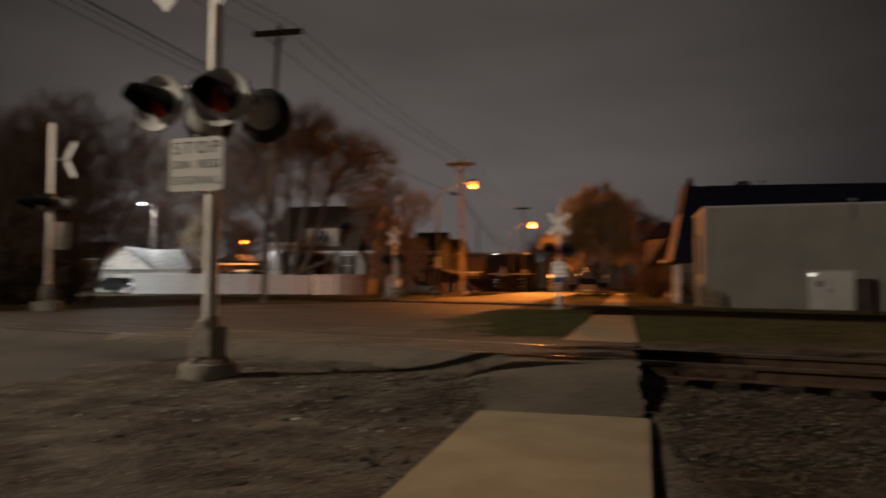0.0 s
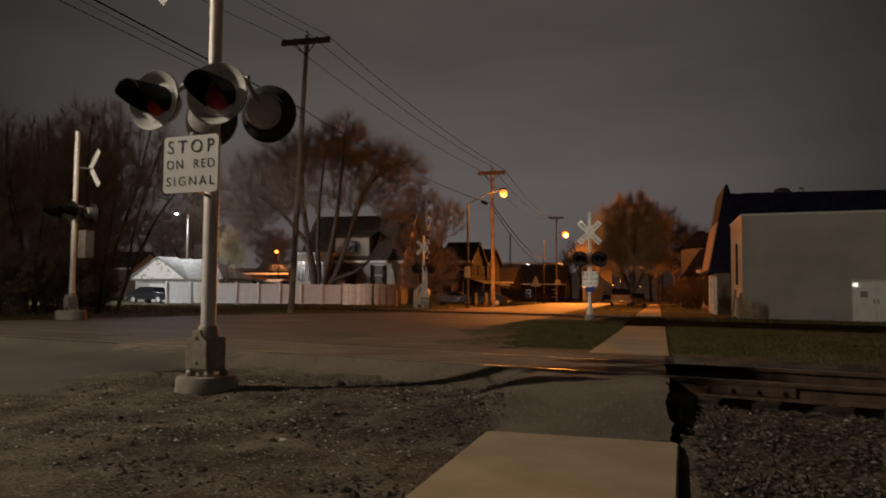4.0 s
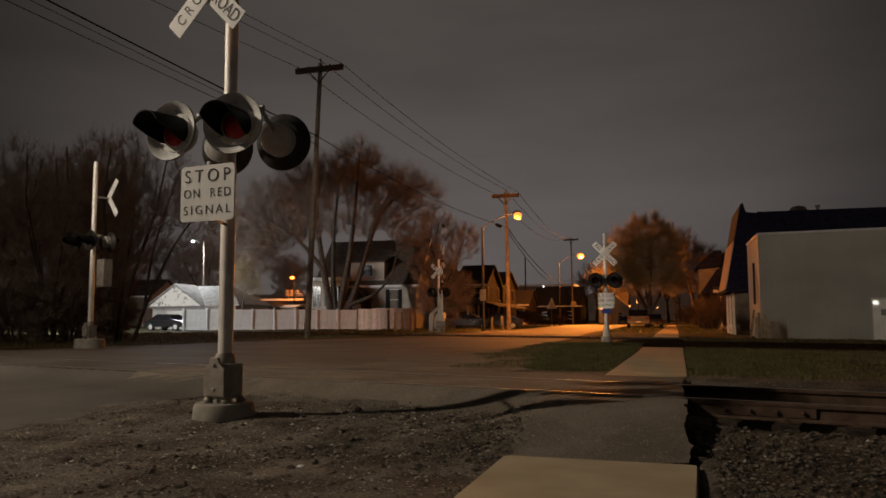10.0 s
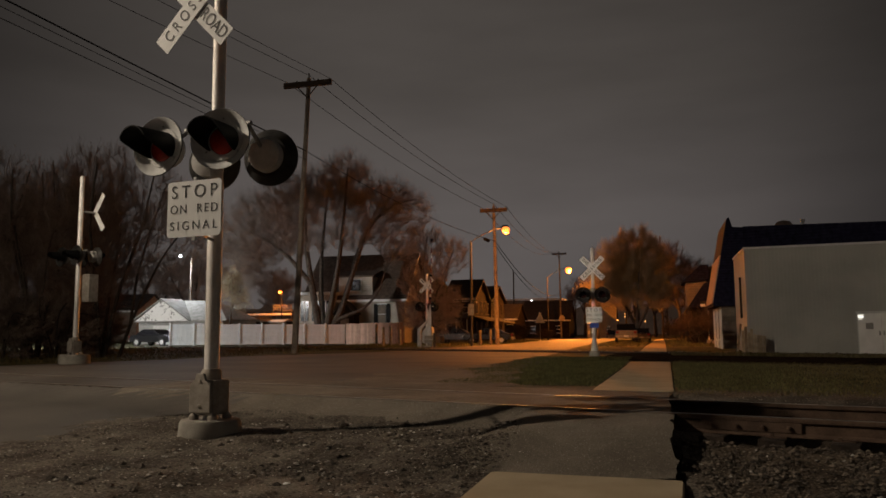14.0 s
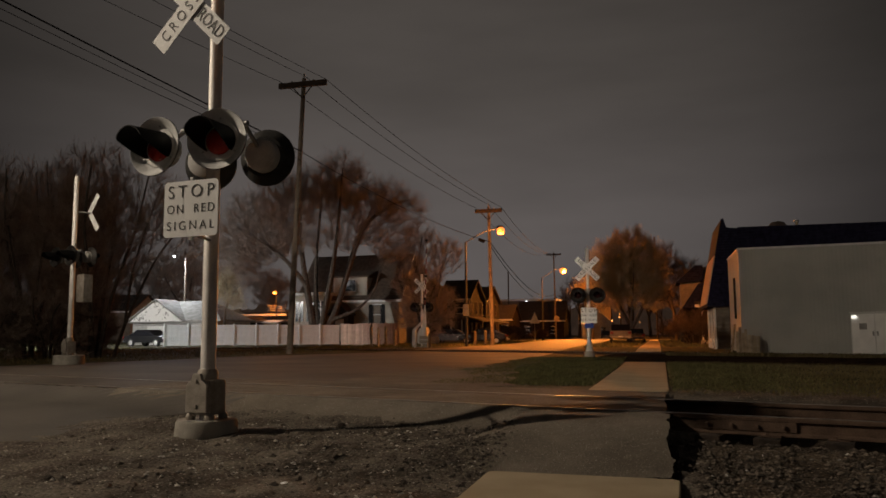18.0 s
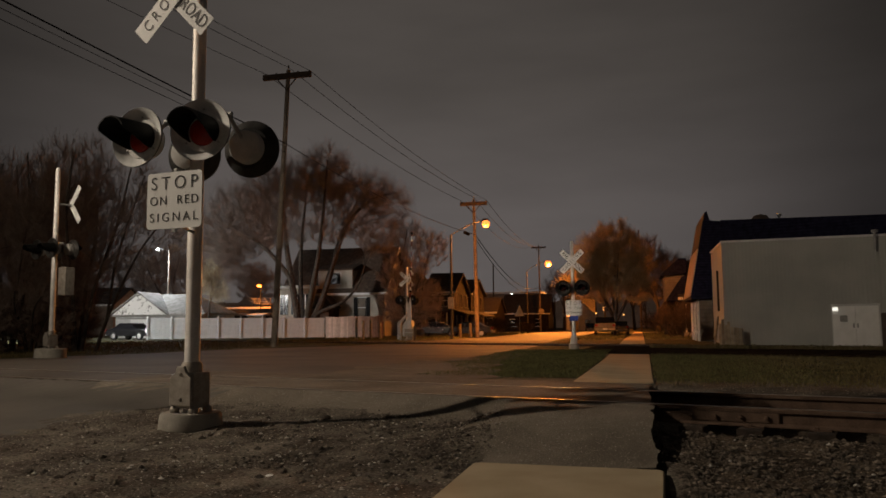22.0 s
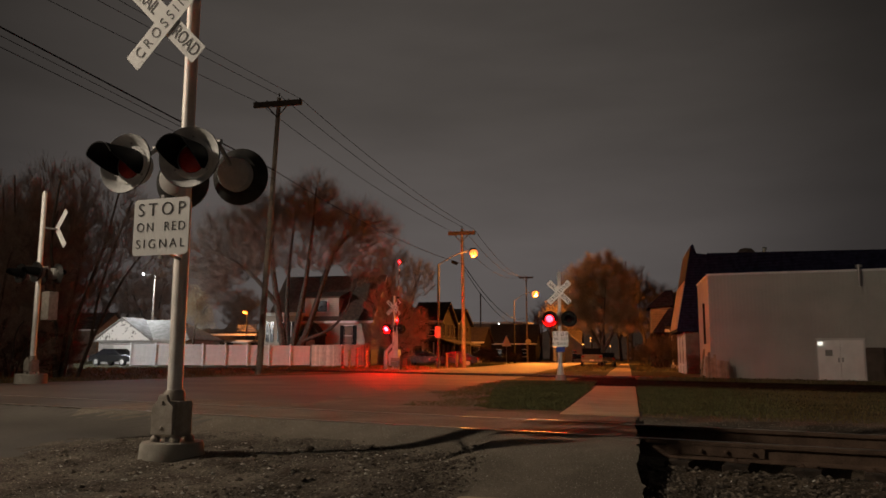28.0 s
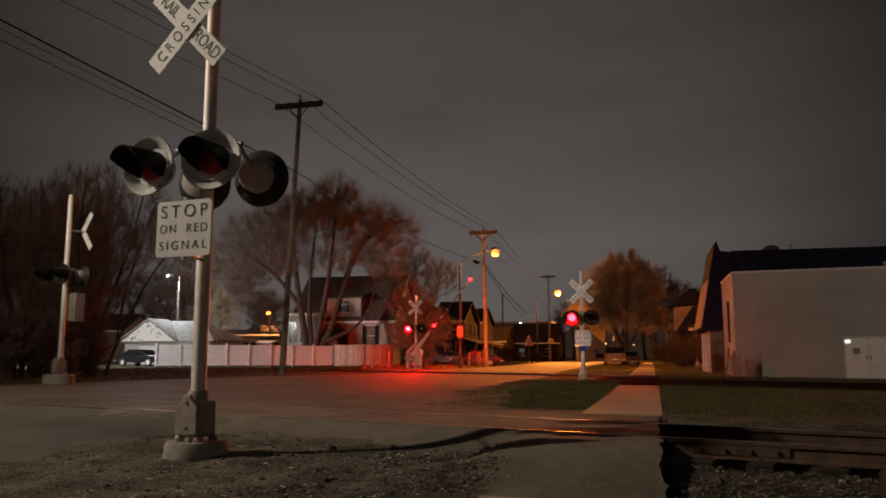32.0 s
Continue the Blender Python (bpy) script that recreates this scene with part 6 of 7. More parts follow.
# ---- trees ----
def bare_tree(name, at, seed, height, trunk, forks, spread, levels, label, twig=M_TWIG, twig_r=0.012, up=0.25, first=0.2, split=(3, 4), droop=0.0, leafy=0, stems=1, stem_spread=0.0, leaf_size=0.12, dense=0, ratio=(0.58, 0.82)):
    """A leafless tree: tapered trunk and limbs, and a crown of many fine twigs."""
    rs = random.Random(seed)
    t = thing(name, at, label, "tree", "bare trees")
    stems_made = []
    wood = [[], []]
    fine = [[], []]
    buds = [[], []]

    def segment(store, p, q, r0, r1, n):
        v, f = store
        d = (q - p).normalized()
        side = d.cross(Vector((0.31, 0.77, 0.55))).normalized()
        other = d.cross(side)
        o = len(v)
        for c, r in ((p, r0), (q, r1)):
            for i in range(n):
                a = 6.28318 * i / n
                w = c + side * (r * math.cos(a)) + other * (r * math.sin(a))
                v.append((w.x, w.y, w.z))
        for i in range(n):
            f.append((o + i, o + (i + 1) % n, o + n + (i + 1) % n, o + n + i))

    def grow(p, d, length, r, level):
        steps = 4 if level < 3 else 3 if level < levels else 2
        store = stems_made[-1] if level < 3 else fine
        n = 8 if level == 0 else 6 if level == 1 else 4 if level == 2 else 3
        spots = []
        for k in range(steps):
            bend = 0.16 if level else 0.06
            d = (d + Vector((rs.uniform(-bend, bend), rs.uniform(-bend, bend), rs.uniform(-bend, bend) + up * 0.12 - droop * 0.1 * level))).normalized()
            q = p + d * (length / steps)
            r1 = max(twig_r * 0.5, r * (1 - 0.42 / steps * (1.6 if level > 2 else 1)))
            segment(store, p, q, r, r1, n)
            p, r = q, r1
            spots.append((p.copy(), d.copy(), r))
        if level == levels:
            if leafy:
                v, f = buds
                for _ in range(leafy):
                    c = spots[rs.randrange(len(spots))][0] + Vector((rs.uniform(-.16, .16), rs.uniform(-.16, .16), rs.uniform(-.16, .16)))
                    o = len(v)
                    for _k in range(3):
                        v.append((c.x + rs.uniform(-leaf_size, leaf_size), c.y + rs.uniform(-leaf_size, leaf_size), c.z + rs.uniform(-leaf_size, leaf_size)))
                    f.append((o, o + 1, o + 2))
            return
        count = rs.randint(*split) + (1 if level > 1 else 0) + (dense if level < 2 else 0)
        for i in range(count):
            if level == 0:
                c, dd, rr = spots[-1] if i < forks else spots[rs.randrange(2, 4)]
            else:
                c, dd, rr = spots[rs.randrange(1 if level < 3 else 0, len(spots))] if i else spots[-1]
            a = 6.28318 * (i + rs.random() * 0.7) / count
            ref = Vector((math.cos(a), math.sin(a), 0))
            side = (ref - dd * ref.dot(dd))
            side = side.normalized() if side.length > 0.05 else Vector((1, 0, 0))
            s = spread * rs.uniform(0.6, 1.25)
            nd = (dd + side * s + Vector((0, 0, up * (0.6 if level < 2 else 0.3)))).normalized()
            grow(c, nd, length * rs.uniform(*ratio), max(twig_r * 0.7, rr * rs.uniform(0.55, 0.78)), level + 1)

    for s in range(stems):
        stems_made.append([[], []])
        a = 6.28318 * s / max(1, stems) + rs.random()
        d0 = Vector((math.cos(a) * stem_spread, math.sin(a) * stem_spread, 1)).normalized()
        o = Vector((math.cos(a), math.sin(a), 0)) * (0.25 if stems > 1 else 0) + Vector((0, 0, -0.3))
        grow(o, d0, height * first * rs.uniform(0.85, 1.15), trunk * (1 if stems == 1 else rs.uniform(0.6, 1)), 0)
    for store in stems_made:
        raw("trunk" if len(stems_made) == 1 else "stem", *store, M_BARK, t, "bark-covered trunk and limbs" if len(stems_made) == 1 else "")
    raw("crown", *fine, twig, t, "crown of fine bare twigs")
    if leafy:
        raw("foliage", *buds, M_BUD if twig is M_TWIG else twig, t, "sparse spring foliage" if twig is M_TWIG else "dead leaves among the twigs")
    return t


def crown_tree(name, at, seed, limbs, lobes, count, label, twig=M_TWIG, twig_r=0.010, arch=0.18, rise=0.5, sub=14, twig_len=1.0, leafy=0, leaf_size=0.05, leaf=None, category="tree", hang=0.0, wood=M_BARK):
    """A tree whose branches reach from its limbs into the lobes of its crown, and break up there into fine twigs.
    limbs: (points, thick end, thin end); lobes: centre and half sizes; rise lifts the twigs, hang lets them droop."""
    rs = np.random.RandomState(seed)
    t = thing(name, at, label, category, "bare trees" if category == "tree" else "")
    spots, radii = [], []
    for pts, r0, r1 in limbs:
        pts = [Vector(p) for p in pts]
        n = 5 * (len(pts) - 1)
        run = []
        for k in range(n + 1):
            i = min(len(pts) - 2, k // 5)
            a, b, f = pts[i], pts[i + 1], k / 5 - i
            before, after = pts[max(0, i - 1)], pts[min(len(pts) - 1, i + 2)]
            m0, m1 = (b - before) * 0.5, (after - a) * 0.5
            run.append(a * (2 * f ** 3 - 3 * f * f + 1) + m0 * (f ** 3 - 2 * f * f + f) + b * (3 * f * f - 2 * f ** 3) + m1 * (f ** 3 - f * f))
        thick = [r0 + (r1 - r0) * (k / n) ** 0.8 for k in range(n + 1)]
        P = np.array([tuple(p) for p in run])
        strands("trunk" if len(limbs) == 1 else "limb", P[:-1], P[1:], np.array(thick[:-1]), np.array(thick[1:]), 8, wood, t, "bark-covered limb")
        for k in range(n // 3, n + 1):
            spots.append(P[k])
            radii.append(thick[k])
    spots, radii = list(spots), list(radii)
    size = np.array([l[3] * l[4] * l[5] for l in lobes])
    pick = rs.choice(len(lobes), count, p=size / size.sum())
    goals = []
    for i in pick:
        d = rs.normal(size=3)
        d *= rs.rand() ** 0.42 / np.linalg.norm(d)
        goals.append(np.array(lobes[i][:3]) + d * np.array(lobes[i][3:6]))
    base = np.array(spots)
    goals.sort(key=lambda g: np.min(np.sum((base - g) ** 2, axis=1)))
    heart = np.array((0, 0, 0.25 * base[:, 2].max()))
    bp, bq, b0, b1 = [], [], [], []
    tp, tq, t0, t1 = [], [], [], []
    buds = []
    for g in goals:
        S = np.array(spots)
        gap = S - g
        dist = np.sqrt(np.sum(gap ** 2, axis=1))
        k = int(np.argmin(dist + 1.4 * np.maximum(0, gap[:, 2] + 0.3 * dist * (1 if rise > 0 else -1))))
        o, ro, length = S[k], radii[k], dist[k]
        if length < 0.15:
            continue
        mid = (o + g) / 2 + np.array((rs.normal() * 0.08, rs.normal() * 0.08, arch)) * length
        r = max(twig_r * 1.3, min(ro * 0.6, 0.008 + 0.008 * length))
        line = [(1 - f) ** 2 * o + 2 * f * (1 - f) * mid + f * f * g for f in (0, 0.25, 0.5, 0.75, 1.0)]
        for i in range(4):
            ra, rb = r + (twig_r - r) * i / 4, r + (twig_r - r) * (i + 1) / 4
            bp.append(line[i]), bq.append(line[i + 1]), b0.append(ra), b1.append(rb)
            if i:
                spots.append(line[i + 1]), radii.append(rb)
        for _ in range(sub):
            f = rs.uniform(0.25, 1.0)
            i = min(3, int(f * 4))
            c = line[i] + (line[i + 1] - line[i]) * (f * 4 - i)
            d = (line[i + 1] - line[i]) / max(1e-6, np.linalg.norm(line[i + 1] - line[i]))
            out = c - heart
            d = d * 0.5 + 0.55 * out / np.linalg.norm(out) + rs.normal(size=3) * 0.42 + np.array((0, 0, rise * rs.rand()))
            d /= np.linalg.norm(d)
            L = twig_len * rs.uniform(0.35, 1.0)
            e = c + d * L * 0.55
            d2 = d + rs.normal(size=3) * 0.25 + np.array((0, 0, 0.15 * rise - hang))
            d2 /= np.linalg.norm(d2)
            e2 = e + d2 * L * 0.55 * (1 + hang)
            tp += [c, e]
            tq += [e, e2]
            t0 += [twig_r, twig_r * 0.75]
            t1 += [twig_r * 0.75, twig_r * 0.4]
            for _k in range(leafy):
                buds.append(e + (e2 - c) * rs.uniform(-0.4, 0.6) + rs.normal(size=3) * leaf_size * 1.2)
    tagged(strands("branch_mass", np.array(bp), np.array(bq), np.array(b0), np.array(b1), 4, wood, t, "branches reaching into the crown"), kind="stuff")
    strands("crown", np.array(tp), np.array(tq), np.array(t0), np.array(t1), 3, twig, t, "crown of fine bare twigs")
    if buds:
        c = np.repeat(np.array(buds), 3, axis=0) + rs.uniform(-leaf_size, leaf_size, (3 * len(buds), 3))
        raw("foliage", c.tolist(), np.arange(len(c)).reshape(-1, 3).tolist(), leaf or M_BUD, t, "sparse small leaves among the twigs")
    return t


def strands(name, p, q, r0, r1, n, material, parent, label):
    """Many tapered round pieces from p to q in one mesh."""
    d = q - p
    d /= np.maximum(1e-9, np.linalg.norm(d, axis=1))[:, None]
    side = np.cross(d, np.array((0.31, 0.77, 0.55)))
    side /= np.maximum(1e-9, np.linalg.norm(side, axis=1))[:, None]
    other = np.cross(d, side)
    rings = []
    for c, r in ((p, r0), (q, r1)):
        for i in range(n):
            a = 6.28318 * i / n
            rings.append(c + side * (r * math.cos(a))[:, None] + other * (r * math.sin(a))[:, None])
    v = np.stack(rings, axis=1).reshape(-1, 3)
    o = np.arange(len(p))[:, None, None] * 2 * n
    i = np.arange(n)
    quad = np.stack((i, (i + 1) % n, n + (i + 1) % n, n + i), axis=1)[None]
    return raw(name, v.tolist(), (o + quad).reshape(-1, 4).tolist(), material, parent, label)


def build_trees():
    # the big tree behind the white fence
    limbs = (([(-0.3, 0, -0.3), (-0.7, 0, 2.2), (-1.75, 0.2, 7.4), (-2.2, 0.3, 11.0), (-2.0, 0.5, 14.6)], 0.48, 0.08),
             ([(-1.3, 0.1, 5.4), (-3.4, -0.5, 8.0), (-5.8, -0.6, 9.7), (-9.0, -0.4, 11.3)], 0.26, 0.06),
             ([(-0.1, 0.1, 1.2), (-0.6, 0.5, 4.6), (-0.75, 1.0, 9.0), (-0.4, 1.4, 14.6)], 0.33, 0.07),
             ([(0.2, 0, -0.3), (0.4, -0.1, 2.2), (1.45, -0.5, 6.8), (2.1, -0.8, 10.9), (2.6, -1.0, 16.0)], 0.43, 0.07),
             ([(0.6, 0.1, 1.4), (1.6, 0.4, 3.6), (3.0, 0.7, 8.3), (4.2, 0.8, 10.9), (6.2, 1.0, 12.6), (8.4, 0.9, 13.1)], 0.36, 0.07),
             ([(1.0, 0.2, 2.2), (2.0, 0.3, 2.6), (3.5, 0.6, 3.3), (4.8, 0.9, 4.7), (5.4, 1.1, 6.6)], 0.25, 0.05),
             ([(2.5, 0.6, 7.0), (2.9, 2.0, 10.0), (4.6, 2.6, 13.6)], 0.2, 0.05))
    lobes = ((-6.4, 0.2, 10.6, 3.9, 3.6, 3.6), (-3.6, 0, 12.8, 3.0, 3.4, 3.0), (-0.4, 0.4, 13.6, 2.9, 3.2, 2.9), (2.2, -0.4, 14.2, 2.8, 3.2, 3.0),
             (4.8, 0.8, 12.6, 3.0, 3.0, 2.6), (7.4, 0.9, 11.8, 2.2, 2.4, 2.0), (-7.6, 0.0, 7.6, 2.4, 2.6, 2.6), (6.4, 0.8, 9.4, 2.2, 2.4, 2.2), (-2.6, 0.2, 9.6, 2.6, 2.6, 2.0), (2.8, 0.2, 9.8, 2.6, 2.6, 1.8))
    crown_tree("tree", (-29.2, 64.9, 0.1), 5, limbs, lobes, 1500, "large bare tree with several spreading limbs", twig_r=0.0052, arch=0.10, rise=0.6, sub=34, twig_len=1.45, hang=0.25)
    # the dense street tree
    limbs = (([(0, 0, -0.3), (0.05, 0, 1.7), (0.2, 0.2, 5.0), (0.1, 0.3, 9.0), (0.4, 0.2, 12.4)], 0.46, 0.05),
             ([(0, 0, 1.5), (-1.2, 0.3, 4.2), (-2.4, 0.4, 7.4), (-2.9, 0.4, 10.6)], 0.24, 0.05),
             ([(0.1, 0, 1.6), (1.5, -0.3, 4.2), (3.0, -0.2, 7.4), (3.4, 0, 10.2)], 0.24, 0.05),
             ([(0, 0.1, 2.0), (0.3, -1.4, 5.0), (0.6, -2.4, 9.2)], 0.20, 0.04),
             ([(0, 0.1, 1.9), (-0.4, 1.6, 5.0), (-0.8, 2.6, 9.6)], 0.20, 0.04))
    lobes = ((-2.4, 0.1, 8.4, 2.4, 3.2, 3.6), (2.2, 0, 8.0, 2.2, 3.2, 3.7), (0.1, 0, 10.0, 3.0, 3.6, 3.4), (0.0, 0, 6.2, 3.8, 3.6, 2.8), (-2.2, 0, 5.6, 2.2, 2.6, 2.4), (2.5, 0, 5.2, 1.6, 2.6, 2.4))
    crown_tree("tree", (-2.44, 94.3, 0.03), 8, limbs, lobes, 1200, "dense budding street tree beside the sidewalk", twig=M_BUDDED, twig_r=0.008, arch=0.08, rise=1.0, sub=20, twig_len=1.25, leafy=11, leaf_size=0.05)
    bare_tree("tree", (-9.3, 126.0, 0.0), 14, 11.5, 0.25, 5, 0.5, 4, "small tree lit bright orange by the lamp", up=0.45, first=0.24, ratio=(0.75, 0.95), twig_r=0.02, leafy=10, leaf_size=0.14, dense=2)
    limbs = (([(0, 0, -0.3), (0, 0, 3.0), (-0.6, 0, 7.0), (-0.8, 0.3, 13.0)], 0.42, 0.06), ([(0, 0, 2.8), (1.6, 0.2, 6.0), (2.6, 0, 10.6)], 0.24, 0.05), ([(0, 0, 4.0), (-2.4, 0.2, 8.0), (-3.4, 0.4, 11.0)], 0.2, 0.05))
    lobes = ((-1.0, 0, 11.6, 2.8, 2.8, 3.0), (2.0, 0, 9.6, 2.6, 2.6, 2.8), (-2.6, 0, 8.6, 2.4, 2.4, 3.0), (0.6, 0, 6.4, 3.0, 2.6, 2.2))
    crown_tree("tree", (3.4, 124.0, 0.0), 9, limbs, lobes, 420, "bare tree further down the street", twig=M_SHRUB, twig_r=0.015, rise=0.8, sub=18, twig_len=1.5)
    far_tree = bare_tree("tree", (6.4, 150.0, 0.0), 19, 12.0, 0.4, 4, 0.6, 5, "far bare street tree crown", up=0.3, first=0.36, twig_r=0.03, twig=M_SHRUB)
    for x, y, turn in ((-15.5, 172.0, 40), (-8.0, 205.0, 110), (-0.5, 176.0, 200), (2.5, 215.0, 290), (-22.0, 215.0, 330)):
        copy_thing(far_tree, pose(x, y, 0, 0, 0, turn))
    # brush between the white house and the far crossing
    fan = lambda n, h, w, r, seed: [([(0.12 * math.cos(a), 0.12 * math.sin(a), -0.3), (0.3 * w * math.cos(a), 0.3 * w * math.sin(a), h * 0.3), (0.75 * w * math.cos(a), 0.75 * w * math.sin(a), h * 0.66), (w * math.cos(a + 0.2), w * math.sin(a + 0.2), h * k)], r * k, 0.03) for a, k in [(6.283 * i / n + 0.5 * math.sin(seed + 3.7 * i), 0.82 + 0.18 * math.sin(seed + 2.3 * i)) for i in range(n)]]
    crown_tree("tree", (-19.6, 66.0, 0.1), 21, fan(6, 6.6, 1.6, 0.12, 1), ((-0.6, 0, 4.6, 2.3, 2.0, 3.0), (1.2, 0.2, 3.4, 1.7, 1.8, 2.2), (0.2, 0, 2.2, 2.6, 1.8, 1.4)), 500, "brushy tree behind the far crossing", twig_r=0.010, rise=0.7, sub=24, twig_len=0.9)
    limbs = (([(0, 0, -0.3), (0, 0, 5.0), (-0.5, 0, 10.0), (0.3, 0, 15.6)], 0.45, 0.07), ([(0, 0, 4.6), (-2.6, 0, 8.6), (-4.6, 0, 13.0)], 0.25, 0.06), ([(0, 0, 5.0), (2.4, 0, 9.0), (4.4, 0, 13.4)], 0.25, 0.06))
    lobes = ((0, 0, 13.8, 3.6, 3.0, 3.2), (-4.0, 0, 12.2, 3.0, 3.0, 3.0), (4.0, 0, 12.4, 3.0, 3.0, 3.0), (0, 0, 9.4, 4.4, 3.0, 2.4))
    dim = crown_tree("tree", (-33.2, 110.0, 0.0), 23, limbs, lobes, 420, "dim bare tree behind the houses", twig_r=0.013, rise=0.8, sub=18, twig_len=1.7)
    for x, y, turn, k in ((-73.0, 112.0, 60, 0.82), (-84.0, 118.0, 200, 0.9), (-64.0, 122.0, 130, 0.72), (-95.0, 116.0, 300, 0.9), (-53.5, 126.0, 20, 0.62)):
        copy_thing(dim, pose(x, y, 0, 0, 0, turn) @ Matrix.Diagonal((1.1, 1.1, k, 1)))
    # pale weeping tree in the floodlight
    crown_tree("tree", (-36.6, 61.0, 0.1), 77, [([(0, 0, -0.3), (0.1, 0, 2.4), (0.3, 0, 4.6), (0.1, 0, 6.6)], 0.14, 0.03), ([(0.1, 0, 3.0), (0.9, 0.1, 4.8), (1.3, 0.1, 5.2)], 0.07, 0.02)], ((0.0, 0, 5.6, 1.0, 1.0, 1.3), (0.9, 0, 4.4, 0.9, 0.9, 0.9)), 90, "small weeping tree behind the white fence", twig=M_BUDDED, twig_r=0.008, rise=-0.6, hang=1.6, sub=12, twig_len=0.9, leafy=6, leaf_size=0.045, leaf=M_PALE_LEAF)
    # the thicket across the street
    plume = ((-0.4, 0, 5.4, 2.0, 1.8, 3.6), (1.6, 0.2, 5.8, 1.8, 1.6, 2.4), (-2.0, -0.1, 4.2, 1.6, 1.6, 2.6), (0.6, 0, 7.2, 1.0, 1.0, 1.7), (-1.2, 0, 7.4, 0.9, 0.9, 1.7), (-0.4, 0, 2.2, 1.7, 1.6, 1.5))
    wide = ((0.2, 0, 4.6, 2.8, 2.0, 3.0), (-1.8, 0, 5.6, 1.5, 1.5, 2.8), (2.0, 0.2, 5.0, 1.6, 1.6, 2.4), (-0.2, 0, 7.2, 1.1, 1.1, 1.5), (0, 0, 2.0, 3.0, 1.8, 1.4))
    a = crown_tree("tree", (-22.6, 27.6, 0.17), 31, fan(7, 8.2, 1.9, 0.11, 2), plume, 560, "tall brushy thicket tree with tangled stems", twig=M_BRUSH, twig_r=0.0045, arch=0.06, rise=1.0, sub=20, twig_len=0.8, leafy=1, leaf_size=0.028, leaf=M_BRUSH)
    b = crown_tree("tree", (-25.6, 27.2, 0.17), 37, fan(6, 7.8, 1.8, 0.10, 5), wide, 520, "tall brushy thicket tree with tangled stems", twig=M_BRUSH, twig_r=0.0045, arch=0.06, rise=1.0, sub=20, twig_len=0.8, leafy=1, leaf_size=0.028, leaf=M_BRUSH)
    low = crown_tree("shrub", (-25.0, 24.8, 0.17), 51, fan(6, 2.6, 1.2, 0.045, 4), ((0, 0, 1.5, 1.6, 1.3, 1.2), (0.9, 0.2, 1.0, 1.2, 1.1, 0.9), (-1.0, 0, 1.0, 1.1, 1.1, 0.9)), 190, "low dense brush under the thicket", twig=M_BRUSH, twig_r=0.0085, rise=0.7, sub=14, twig_len=0.55, leafy=2, leaf_size=0.04, leaf=M_BRUSH, category="shrub")
    for x, y, r in ((-23.8, 26.4, 30), (-27.6, 25.4, 80), (-26.4, 31.4, 140), (-24.6, 28.6, 190), (-30.4, 27.5, 300), (-28.8, 29.6, 110), (-25.9, 30.6, 20), (-33.4, 30.8, 60)):
        copy_thing(low, pose(x, y, land(x, y), 0, 0, r))
    crown_tree("tree", (-22.4, 28.4, 0.17), 61, [([(0, 0, -0.3), (0.7, 0, 1.6), (2.0, 0.1, 4.2), (3.6, 0.1, 6.0)], 0.09, 0.03), ([(0.6, 0, 1.4), (1.0, 0, 4.0), (2.2, 0, 7.4)], 0.07, 0.03)], ((3.2, 0, 5.6, 1.7, 1.3, 1.7), (2.0, 0, 6.6, 1.3, 1.2, 1.5), (4.4, 0, 4.6, 1.0, 1.0, 1.0)), 210, "thin leaning tree at the edge of the thicket", twig=M_BRUSH, twig_r=0.0045, arch=0.06, rise=0.8, sub=16, twig_len=0.8)
    for src, x, y, r, k in ((a, -29.2, 28.0, 70, 1.06), (b, -27.6, 31.6, 160, 1.15), (a, -28.4, 33.2, 215, 1.2), (b, -32.8, 30.5, 95, 1.12), (a, -32.5, 35.5, 20, 1.2), (b, -36.0, 34.0, 250, 1.1)):
        copy_thing(src, pose(x, y, land(x, y), 0, 0, r) @ Matrix.Diagonal((1, 1, k, 1)))
    for x, y, h, s in ((3.0, 57.8, 3.0, 41), (4.9, 57.2, 3.1, 42), (-15.5, 88.0, 2.4, 43), (2.2, 74.0, 2.5, 44), (-14.6, 104.0, 2.0, 45)):
        bare_tree("shrub", (x, y, 0.1), s, h, 0.05, 3, 0.7, 4, "rounded bare garden shrub", up=0.2, first=0.36, twig=M_SHRUB, twig_r=0.014, stems=7, stem_spread=0.7, dense=1)


build_trees()


